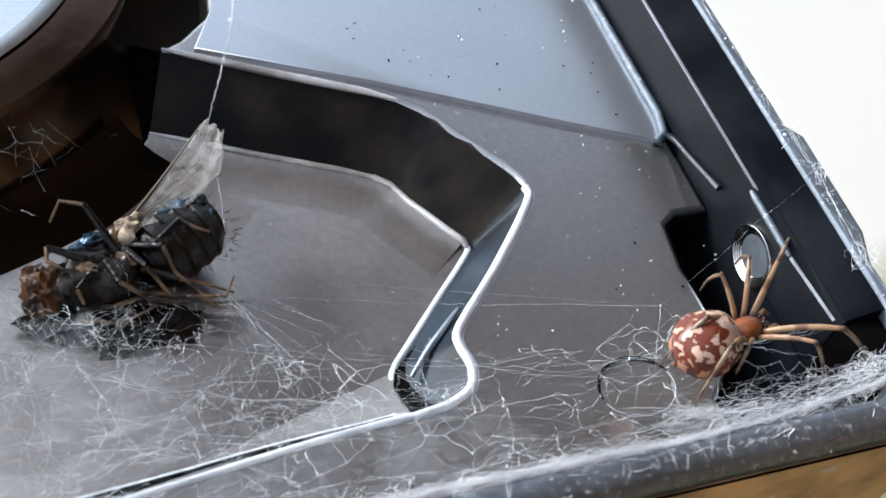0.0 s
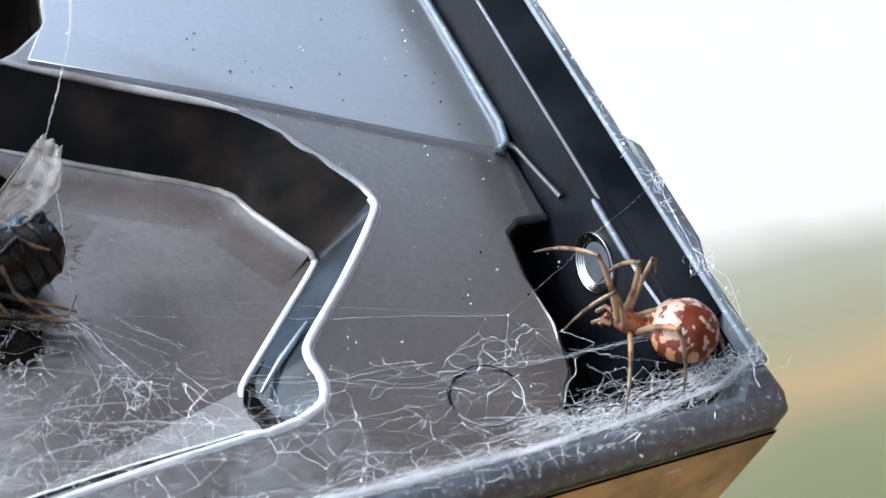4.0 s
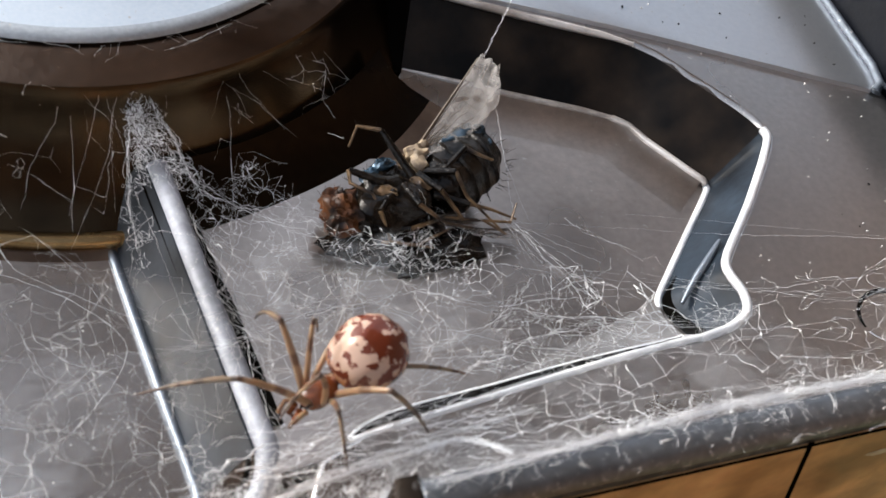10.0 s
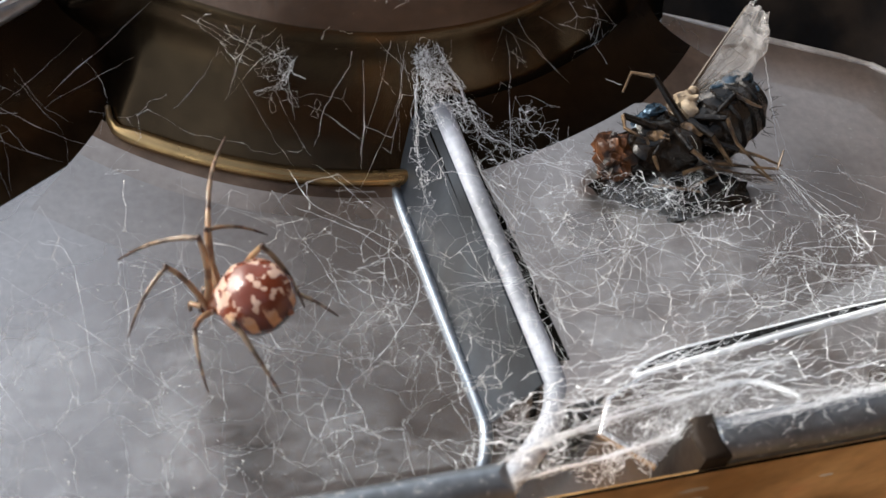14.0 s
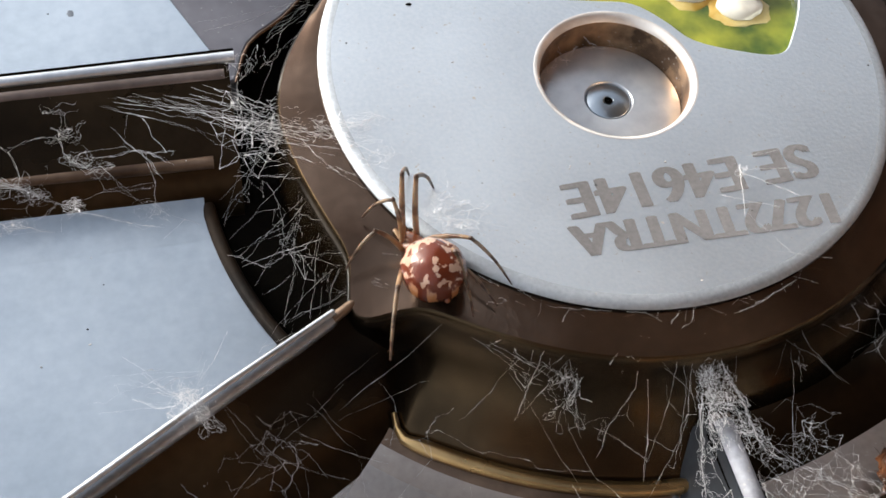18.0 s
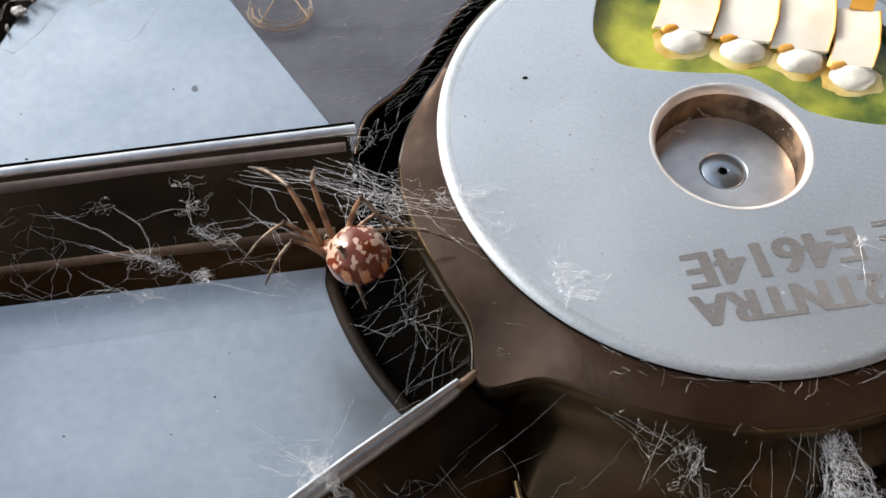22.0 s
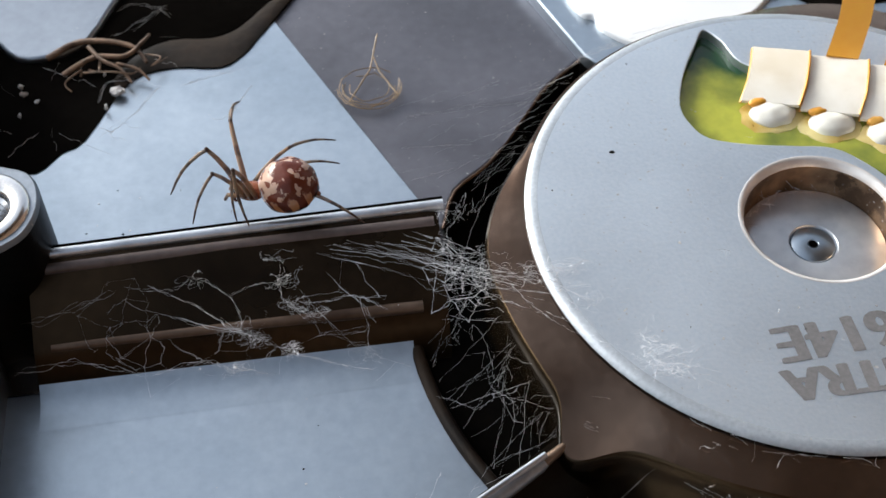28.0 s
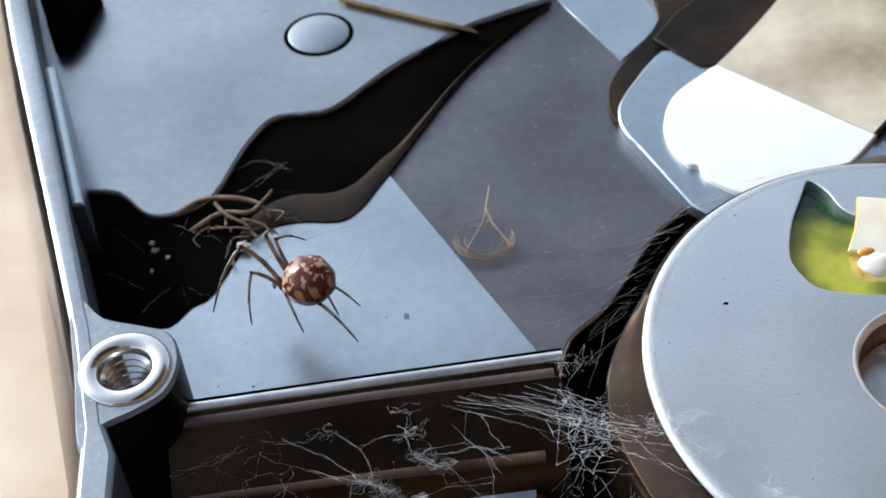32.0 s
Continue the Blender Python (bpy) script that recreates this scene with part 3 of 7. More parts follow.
    # Pit lined in black: its shade is in the colour.
    part("pit_floor", slab([(42.2, -44.4), (49, -43.2), (47.6, -39), (47.6, -28.2), (44.4, -28.4), (43.9, -38), (42.0, -40.2)], -8, -7.9, 0.0), M_BLACK, drive)
    part("pit_side", slab([(41.9, -44.4), (42.05, -44.3), (42.1, -40.3), (43.7, -38.4), (44.3, -35.1), (44.1, -31.8), (44.5, -28.7), (45.5, -27.95), (47.5, -27.95), (47.5, -28.1), (45.5, -28.15), (44.65, -28.8), (44.25, -31.8), (44.45, -35.1), (43.8, -38.5), (42.25, -40.4), (42.25, -44.4)], -8, -3.9, 0.0), M_BLACK, drive)
    part("step_bead", tube([(47.2, 50, -3.0), (47.3, -10, -3.0), (47.35, -20.9, -2.9), (47.0, -22.5, -2.9), (46.4, -22.9, -3.1)], 0.27, 8), M_DULL, drive)
    part("step_bead", tube(smooth_open([(46.5, -23.1, -3.1), (47.0, -22.7, -2.9), (47.35, -23.3, -2.75), (47.4, -25.2, -2.3), (47.4, -28.2, -1.5)], 4), 0.2, 8), M_VALLEY, drive)
    # left wall
    part("left_wall", slab([(-50.6, -46.4), (-49.0, -46.4), (-48.5, -2.0), (-49.3, 0.5), (-50.4, 7.5), (-53.0, 19), (-57.2, 38), (-68, 88), (-69.4, 88), (-58.9, 38), (-54.4, 19), (-51.8, 7.5), (-50.6, 0)], -8, 2.0, 0.35, 2), M_BOSS, drive, "grey side rim with worn edge")
    part("left_ledge", slab([(-53.4, 21), (-52.5, 21), (-56.0, 37), (-57, 37)], -8, 0.2, 0.2), M_PLATE, drive)


casting()


def screw_boss(cx, cy):
    out = smooth_loop([(-50.7, -1.4), (-49.4, 0.0), (-47.6, 0.8), (-45.7, 2.1), (-45.0, 4.4), (-45.6, 6.7), (-47.6, 7.7), (-50.0, 8.7), (-52.2, 11.0), (-51.4, 4)], 5)
    part("boss", loft([[(x, y, z) for x, y in out] for z in (-8, 1.6)]), M_CAST_SHADE, drive, "black screw boss")
    inner = [(cx + (x - cx) * 0.95, cy + (y - cy) * 0.95) for x, y in out]
    part("boss_shoulder", loft([[(x, y, 1.6) for x, y in out], [((x + u) / 2, (y + v) / 2, 1.88) for (x, y), (u, v) in zip(out, inner)], [(x, y, 1.96) for x, y in inner]]), M_BOSS, drive)
    part("boss_top", holed(inner, [circle(cx, cy, 1.7, 40)], 1.96, 0.3), M_BOSS, drive, "scuffed blue-grey top of the boss")
    b = part("boss_rim", lathe([(1.55, 1.2), (1.62, 2.0), (1.9, 2.2), (2.55, 2.22), (2.8, 2.05), (2.85, 1.6)], cx, cy, 48), M_STEEL, drive, "bright machined screw hole")
    prof = []
    for i in range(10):
        prof += [(1.62, 1.5 - i * 0.62), (1.32, 1.25 - i * 0.62), (1.32, 1.13 - i * 0.62)]
    part("thread", lathe(prof, cx, cy, 40), M_STEEL, b, "bright screw thread")
    part("hole_bottom", lathe([(1.6, -5.0), (0.01, -5.2)], cx, cy, 24), M_BLACK, b)


screw_boss(-48.3, 4.2)


def side_hole():
    """The threaded hole through the side wall."""
    cy, cz = -32.8, -2.0
    turn = [2 * math.pi * k / 36 for k in range(36)]
    ring = lambda r, x: [(x, cy + r * math.cos(a), cz + r * math.sin(a)) for a in turn]
    hole = part("hole_rim", loft([ring(1.86, 47.6), ring(1.84, 47.32), ring(1.8, 47.27), ring(1.74, 47.28)]), M_STEEL, drive, "bright threaded side hole")
    for i in range(4):
        r, x = 1.74 - 0.13 * i, 47.28 + 0.07 * i
        part("thread", loft([ring(r, x), ring(r - 0.05, x + 0.01), ring(r - 0.09, x + 0.055), ring(r - 0.13, x + 0.07)]), M_STEEL, hole, "bright screw thread")
    part("hole_bottom", loft([ring(1.24, 47.56), ring(0.7, 47.58), ring(0.01, 47.585)]), M_BOSS, hole)


side_hole()


def ribs():
    a = [(0.9, -21.5, -4), (1.9, -21.5, -4), (2.5, -21.5, -8), (-1.2, -21.5, -8)]
    b = [(2.0, -39.0, -4), (3.0, -39.3, -4), (3.6, -39.3, -8), (-0.1, -39.0, -8)]
    bm = prism(a, b)
    bmesh.ops.bevel(bm, geom=[e for e in bm.edges if all(abs(v.co.z + 4) < 0.01 for v in e.verts)], offset=0.3, segments=2, affect="EDGES")
    part("rib", bm, M_CAST, drive)
    # Flank dim, top pale: the rib's light and shade are in the colours.
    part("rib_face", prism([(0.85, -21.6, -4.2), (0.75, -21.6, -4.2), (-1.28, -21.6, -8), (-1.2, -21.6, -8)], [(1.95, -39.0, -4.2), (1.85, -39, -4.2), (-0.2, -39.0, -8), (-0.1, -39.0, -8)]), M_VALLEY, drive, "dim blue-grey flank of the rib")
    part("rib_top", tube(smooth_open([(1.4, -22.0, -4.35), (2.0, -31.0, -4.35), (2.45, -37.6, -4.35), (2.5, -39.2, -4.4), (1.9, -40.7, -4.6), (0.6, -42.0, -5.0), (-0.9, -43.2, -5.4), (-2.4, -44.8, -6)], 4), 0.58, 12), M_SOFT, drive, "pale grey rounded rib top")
    part("rib_foot", tube(smooth_open([(-1.25, -23.4, -7.9), (-0.65, -32.3, -7.9), (-0.2, -37.8, -7.9), (-0.25, -39.4, -7.9), (-0.9, -41.0, -7.8), (-2.2, -42.8, -7.7), (-3.6, -44.6, -7.6)], 4), 0.32, 10), M_BOSS, drive)
    # Rib's shadow drawn as a black sheet over the floor.
    part("rib_dark_strip", loft([[(2.1, -22.6, -6.54), (3.0, -22.6, -6.54)], [(2.6, -30.8, -5.26), (3.45, -30.8, -5.26)], [(3.0, -38.0, -4.16), (3.6, -38.0, -4.16)]], closed=False), M_BLACK, drive, "shadow of the rib, as a black strip on the floor")
    part("rib_dark_strip", tube(smooth_open([(0.62, -22.4, -4.75), (1.25, -31.0, -4.75), (1.7, -37.4, -4.75), (1.8, -38.8, -4.8), (1.2, -40.2, -5.0)], 4), 0.16, 6), M_BLACK, drive)
    # second rib, from the hub to the left wall
    x0, y0, x1, y1 = -15.4, -12.45, -50.0, -33.6
    sec = lambda x, y: [(x, y, -2.4), (x - 0.5, y + 0.9, -2.5), (x - 0.7, y + 1.4, -8), (x + 1.9, y - 5.4, -8), (x + 1.9, y - 5.4, -7.97), (x + 1.45, y - 4.2, -7.75), (x + 1.1, y - 3.2, -7.1), (x + 0.75, y - 2.1, -5.6), (x + 0.4, y - 1.1, -3.7)]
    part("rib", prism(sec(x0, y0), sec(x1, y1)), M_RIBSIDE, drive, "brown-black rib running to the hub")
    part("rib_crest", tube([(-17.9, -13.75, -2.2), (-18.6, -14.12, -2.28), (-20.4, -15.1, -2.35), (-24.4, -17.4, -2.45), (-31.7, -21.9, -2.45), (x1, y1 + 0.4, -2.45)], 0.55, 12, taper=[0.25, 0.7, 0.95, 1, 1, 1]), M_RIDGE, drive, "grey crest")
    # Crest highlight drawn as a thin pale tube.
    part("crest_line", tube([(-18.3, -13.75, -1.85), (-24.5, -17.25, -1.95), (-31.8, -21.75, -1.95), (x1 - 0.1, y1 + 0.55, -1.95)], 0.2, 8), M_CREST, drive, "highlight line along the crest")
    part("crest_tip", tube([(-16.7, -12.9, -1.95), (-17.4, -13.4, -2.05), (-18.4, -14.0, -2.2)], 0.34, 10, taper=[0.3, 0.8, 0.9]), M_RIBBROWN, drive, "brown tip of the rib")
    # third rib, beside the screw boss
    sec = lambda x, d: [(x, 4.5 + d, -1.9), (x, 3.4 + d, -1.9), (x, -0.8 + d, -4.6), (x, -1.3 + d, -5.1), (x, -2.9 + d, -7.2), (x, -2.9 + d, -8), (x, 5.2 + d, -8)]
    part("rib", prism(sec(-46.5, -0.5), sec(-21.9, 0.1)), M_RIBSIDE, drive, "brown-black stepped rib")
    part("rib_crest", tube([(-45.5, 3.6, -1.9), (-34.4, 4.0, -1.9), (-21.5, 4.4, -1.9)], 0.37, 12), M_CREST, drive, "crest with its highlight in the colour")
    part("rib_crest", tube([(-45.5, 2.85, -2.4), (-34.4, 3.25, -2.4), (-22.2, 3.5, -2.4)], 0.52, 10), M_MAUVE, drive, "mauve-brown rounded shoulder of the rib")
    # Shadow under the sheet edge, drawn as a black tube.
    part("rib_dark_strip", tube([(-45.5, 4.05, -1.92), (-34.4, 4.45, -1.92), (-21.5, 4.85, -1.92)], 0.2, 8), M_BLACK, drive, "shadow line behind the crest, as a black tube")
    part("rib_step", tube([(-45.5, 1.2, -3.6), (-34, 1.3, -3.6), (-22.8, 1.4, -3.6)], 0.16, 8), M_HUBRING, drive)
    part("rib_step", tube([(-45.5, -1.1, -4.9), (-34, -0.9, -4.9), (-23.4, -0.9, -4.9)], 0.4, 10), M_RIBBROWN, drive)


    prof = [(-1.9, -6.0), (-2.5, -6.55), (-3.0, -6.78), (-3.5, -6.9), (-4.1, -6.96), (-5.0, -6.992)]
    part("rib_cove", loft([[(-46.5, y - 0.5, z) for y, z in prof], [(-24.2, y + 0.1, z) for y, z in prof]], closed=False), M_PLATE, drive, "rounded foot of the stepped rib")


ribs()


def floors():
    arc = [(24.0 * math.cos(radians(a)), 24.0 * math.sin(radians(a))) for a in range(187, 214, 3)]
    out = [(-49.5, -2.6), (-23.8, -2.4)] + arc + [(-19.0, -14.6), (-50, -33.6)]
    part("lower_plate", slab(out, -8.0, -7.0, 0.3), M_PLATE, drive, "satin blue-grey inner plate")
    part("plate_bead", tube([(24.15 * math.cos(radians(a)), 24.15 * math.sin(radians(a)), -7.0) for a in range(186, 217, 2)], 0.42, 10), M_TRENCH, drive, "rounded brown bead on the edge of the plate")
    # Black disc in place of the deep, shaded gap.
    part("crescent_gap", slab(circle(0, 0, 23.9, 64), -8.0, -7.9, 0), M_BLACK, drive, "gap round the motor, its shade a flat black disc")
    bay = smooth_open([(-21.4, 5.2), (-20.3, 8.2), (-17.9, 10.2), (-16.2, 12.2), (-14.5, 14.6), (-12.6, 17.0), (-10.0, 19.2)], 3)
    out = [(-50.2, 5.2)] + bay + [(-8.0, 20.4), (-8.0, 30), (-11.0, 60), (-62, 60), (-57, 36), (-52.6, 18)]
    part("film_floor", slab(out, -8.0, -5.1, 0.2), M_FILM, drive, "dark grey film floor")
    # Film edge covered in black to shade the gap.
    part("bay_wall", loft([[(x + 0.06, y - 0.06, z) for x, y in bay] for z in (-5.16, -7.95)], closed=False), M_BLACK, drive, "wall of the gap round the motor, shaded black")
    part("bay_edge", tube([(x, y, -5.22) for x, y in bay], 0.13, 8), M_HUBRING, drive, "brown edge of the film floor")
    out = [(-49.8, 5.6), (-22.4, 6.6), (-22.8, 7.9), (-31.1, 26.1), (-34.0, 30), (-54.2, 30), (-50.8, 10)]
    part("plate_sheet", slab(out, -5.1, -4.95, 0.05), M_PLATE, drive, "satin blue-grey sheet")
    # dark wavy trench, its depth a flat black sheet, and the plate behind it
    hi = [(-54.2, 27.3), (-51.5, 26.7), (-49.2, 24.0), (-46.7, 23.9), (-44.2, 25.3), (-42.1, 29.9), (-39.9, 33.2), (-37.6, 33.6), (-34.9, 33.8), (-30.6, 37.6), (-26.7, 40.4), (-22.6, 42.8), (-15.8, 45.1)]
    lo = [(-52.6, 15.0), (-49.5, 13.8), (-47.3, 13.2), (-45.7, 14.8), (-44.2, 15.8), (-41.4, 20.9), (-38.4, 22.0), (-35.1, 21.6), (-33.4, 22.7), (-32.2, 24.4), (-31.1, 26.0), (-23.8, 36.9), (-16.0, 45.0)]
    hi, lo = smooth_open(hi), smooth_open(lo)
    part("trench_floor", slab(hi + lo[::-1], -5.0, -4.85, 0.0), M_BLACK, drive, "wavy trench, its shade a flat black sheet, with old web")
    mid = [(a * 0.28 + c * 0.72 + 0.2, b * 0.28 + d * 0.72 - 0.3) for (a, b), (c, d) in zip(hi, lo)]
    part("trench_slope", loft([[(x, y, -4.84) for x, y in mid[14:]], [(x * 0.55 + c * 0.45, y * 0.55 + d * 0.45, -4.6) for (x, y), (c, d) in zip(mid[14:], lo[14:])], [(x, y, -4.82) for x, y in lo[14:]]], closed=False), M_TRENCH, drive, "brown flank of the trench")
    part("upper_plate", slab(hi + [(-12, 62), (-62, 62), (-58.6, 42)], -5.0, -4.4, 0.25, 3), M_PLATE_DARK, drive, "satin steel plate with wavy edge")
    c = (-35.7, 43.5)
    part("button", lathe([(2.6, -4.5), (2.55, -4.34), (2.4, -4.28), (0.01, -4.27)], *c, 48), M_PLATE_DARK, drive, "round embossed stud")
    part("button_groove", lathe([(2.95, -4.385), (2.5, -4.36)], *c, 48), M_BLACK, drive)
    part("strip", prism([(-33.8, 47.9, -4.4), (-33.2, 47.1, -4.4), (-33.2, 47.1, -4.0), (-33.8, 47.9, -4.0)], [(-22.9, 41.6, -4.4), (-22.5, 40.8, -4.4), (-22.5, 40.8, -4.0), (-22.9, 41.6, -4.0)]), M_GOLD, drive, "thin brass strip")
    part("silver_strip", slab([(-15.6, 46.5), (-11.3, 36.6), (-7.0, 40.8), (-8.2, 47)], -5.15, -4.95, 0.05), M_PLATE, drive, "pale blue-grey strip")
    # Shade in the gap, drawn as a raised dark slab.
    part("bracket_gap", slab(smooth_loop([(-6.4, 47.0), (-7.4, 41.0), (-10.9, 36.4), (-12.9, 33.4), (-13.5, 30.4), (-13.1, 28.6), (-12.2, 29.5), (-10.8, 33.0), (-8.0, 36.4), (-1.0, 43.4), (0.5, 47)], 4), -5.1, -4.6, 0.1), M_TRENCH, drive, "gap beside the bracket, its shade a brown slab")
    part("bracket", slab(smooth_open([(-8.2, 36.2), (-10.8, 33.2), (-12.6, 30.6), (-13.1, 28.8), (-13.0, 27.2), (-12.3, 25.4)], 3) + [(-9.8, 18.6), (-8.6, 17.2), (4.5, 18.2), (14.4, 20.5), (16, 30), (-2.0, 36.0)], -5.1, -4.1, 0.12), M_PLATE, drive, "pale metal bracket beside the motor")
    # Shadow by the lever, drawn as a dark brown slab.
    part("bracket_shade", slab([(-8.6, 37.6), (-6.2, 40.6), (-2.0, 44.0), (1.6, 44.5), (4.0, 42.0), (-3.6, 33.0), (-5.6, 33.6)], -4.3, -3.9, 0.15), M_TRENCH, drive, "brown shadow patch beside the bracket")
    # polished lever: a flat rounded end that bends up and away
    end = smooth_open([(-4.4, 33.2), (-6.4, 31.8), (-8.4, 30.2), (-9.6, 28.2), (-10.1, 26.0), (-9.9, 24.0), (-9.2, 22.3), (-8.5, 22.0), (-8.2, 20.8), (-7.2, 19.6), (-6.0, 18.6)], 3) + [(-1.0, 18.6), (1.0, 19.4), (3.4, 21.4), (5.2, 23.2)]
    # End white, arm tan: mirrored sky and room put into the colours.
    lever = part("lever_end", slab(end, -4.08, -3.6, 0.12), M_BRIGHT, drive, "polished lever end with white glare in its colour")
    near, far = Vector((5.2, 23.2)), Vector((-4.4, 33.2))
    rows = []
    for k in range(13):
        u = k / 12
        lift = 4.2 * u * u
        rows.append([(p.x + 14.0 * u, p.y + 13.5 * u, -3.62 + lift - (0.5 if low else 0)) for low in (0, 1) for p in ([near.lerp(far, v / 6) for v in range(7)] if not low else [near.lerp(far, 1 - v / 6) for v in range(7)])])
    part("lever_arm", loft(rows, True, True), M_BRASS, lever, "tan satin lever arm bending up")
    part("lever_edge", tube([r[0] for r in rows], 0.28, 8), M_TRENCH, lever, "dark edge of the lever")
    # Black slab paints the shade next to the lever.
    part("lever_gap", slab([(5.8, 23.0), (16, 33.0), (20, 26), (13, 21.2), (8.0, 21.0)], -4.1, -3.95, 0.05), M_BLACK, drive, "gap beside the lever, its shade a black slab")
    part("teal_block", slab([(9.5, 34.5), (14.5, 28.6), (24, 33.0), (22, 48.0), (6.0, 46.0)], -0.6, 2.6, 0.6, 3), M_TEAL, drive, "pale teal block")
    part("corner_block", slab(smooth_loop([(-59.5, 53.0), (-54.5, 52.0), (-55.3, 47.5), (-56.2, 44.8), (-57.6, 44.4), (-58.6, 48.0)], 4), -4.5, -2.6, 0.4, 3), M_BLACK, drive, "black block in the corner of the plate")


floors()


def motor():
    ease = lambda x: (lambda f: f * f * (3 - 2 * f))(min(1, max(0, x)))

    def land(d):
        """Outer radius of the brown land round the cap: it dies away behind the film bay."""
        return 19.6 - 2.2 * (ease((d - 60) / 40) - ease((d - 148) / 38)) + 0.7 * math.exp(-((d - 219) / 13.0) ** 2) + 1.9 * math.exp(-((d - 219.3) / 4.6) ** 2)

    def foot(d):
        """Foot radius of the hub wall: upright at the crescent gap, sloping elsewhere."""
        return land(d) + 0.15 + 4.5 * (ease((d - 222) / 10) if d > 100 else 1 - ease((d - 40) / 20))
    turns = [360 * i / 480 for i in range(480)]
    drop = lambda d: 1.15 * math.exp(-((d - 219.3) / 5.0) ** 2)
    ring = lambda f, z, k=0: [(f(d) * math.cos(radians(d)), f(d) * math.sin(radians(d)), z - k * drop(d)) for d in turns]
    slope = lambda k: (lambda d: land(d) + 0.15 + (foot(d) - land(d) - 0.15) * k)
    part("hub_land", loft([ring(lambda d: 16.4, -0.5), ring(lambda d: 17.3, -0.52), ring(lambda d: 0.55 * 17.3 + 0.45 * land(d), -0.68, 0.3), ring(lambda d: land(d) - 0.1, -0.84, 1)]), M_HUBRING, drive, "brown tarnished land round the motor cap")
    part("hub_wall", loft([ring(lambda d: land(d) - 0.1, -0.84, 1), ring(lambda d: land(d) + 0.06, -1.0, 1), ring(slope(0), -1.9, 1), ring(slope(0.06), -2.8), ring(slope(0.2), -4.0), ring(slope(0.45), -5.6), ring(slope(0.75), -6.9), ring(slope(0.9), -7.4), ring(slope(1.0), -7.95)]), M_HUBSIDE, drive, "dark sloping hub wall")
    bead = [-131.5 + 1.5 * k for k in range(31)]
    part("hub_foot", tube([((foot(d + 360) - 0.15) * math.cos(radians(d)), (foot(d + 360) - 0.15) * math.sin(radians(d)), -7.28) for d in bead], 0.46, 10, taper=[0.35 + 0.65 * ease(min(k, 30 - k) / 4) for k in range(31)]), M_GOLD, drive, "brass-coloured bead at the foot of the hub")
    # Graded brown bands paint the hub wall mirrored in the floor.
    for prof, m in (([(24.1, -7.4), (24.6, -7.68), (25.0, -7.79)], M_RIBBROWN), ([(25.0, -7.79), (25.5, -7.86), (26.3, -7.92)], M_POCKET), ([(26.3, -7.92), (27.4, -7.965), (28.6, -7.985), (30.5, -7.995)], M_FADE)):
        part("hub_mirror_band", lathe(prof, n=60, a0=-131, a1=-86.5), m, drive, "brown reflection of the hub, as bands on the floor")
    # The mirrored hub again, as three bands on the pocket side.
    part("hub_mirror_band", lathe([(21.8, -4.4), (22.4, -5.1), (23.2, -5.7), (24.2, -6.1), (25.6, -6.36)], n=60, a0=-86.5, a1=-43), M_HUBWALL, drive, "dark reflection of the hub, as a band beside the pocket")
    part("hub_mirror_band", lathe([(25.6, -6.37), (26.2, -6.435), (26.8, -6.48), (27.4, -6.52)], n=60, a0=-86.5, a1=-43), M_RIBBROWN, drive, "brown reflection of the hub, as a band beside the pocket")
    part("hub_mirror_band", lathe([(27.4, -6.52), (28.0, -6.55), (29.2, -6.58), (31.0, -6.596)], n=60, a0=-86.5, a1=-43), M_POCKET, drive, "fading reflection of the hub, as a band beside the pocket")
    opening = smooth_loop([(-5.9, 9.0), (-5.6, 7.2), (-4.7, 5.9), (-2.4, 5.1), (0.2, 4.6), (2.6, 4.1), (4.2, 2.6), (5.6, 0.8), (8.2, -0.4), (10.6, -0.9), (11.9, 0.4), (13.4, 3.6), (13.2, 7.0), (9.5, 9.4), (5.2, 9.6), (1.5, 10.6), (-1.0, 12.4), (-1.7, 14.4), (-2.7, 15.7), (-3.7, 14.2), (-5.0, 11.8)], 4)
    c = (0.25, -1.15)
    cap = part("motor_cap", holed(circle(0, 0, 16.3, 160), [circle(*c, 4.75, 72), opening], 0.0, 1.25), M_CAP, drive, "matt blasted steel motor cap")
    part("cap_edge", lathe([(16.25, 0.001), (16.3, 0.0), (16.5, -0.012), (16.68, -0.045), (16.83, -0.105), (16.95, -0.2), (17.02, -0.32)], n=160), M_CAPRIM, cap, "rounded edge of the cap")
    # Cap side near-black: its shade is in the colour.
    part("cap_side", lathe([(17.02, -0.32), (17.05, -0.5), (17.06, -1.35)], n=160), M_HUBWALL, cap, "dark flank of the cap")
    part("bore_rim", lathe([(4.9, 0.012), (4.8, 0.03), (4.62, -0.06), (4.46, -0.5)], *c, 72), M_BRIGHTRING, cap, "bright chamfer")
    part("bore", lathe([(4.55, -0.3), (4.45, -2.6), (4.4, -3.0)], *c, 72), M_BRONZE, cap, "bronze-toned bore with dust")
    part("bore_floor", lathe([(4.42, -2.62), (4.1, -2.5), (3.6, -2.46), (1.5, -2.46), (1.42, -2.52), (1.38, -2.66)], *c, 64), M_BOREFLOOR, cap, "pale polished floor of the bore")
    shaft = part("shaft_end", lathe([(1.36, -2.7), (1.34, -2.56), (1.28, -2.5), (0.34, -2.5), (0.22, -2.6), (0.2, -2.9), (0.01, -2.95)], *c, 48), M_PLATE, cap, "grey shaft end with a centre hole")
    part("centre_hole", lathe([(0.26, -2.49), (0.01, -2.488)], *c, 20), M_BLACK, shaft)
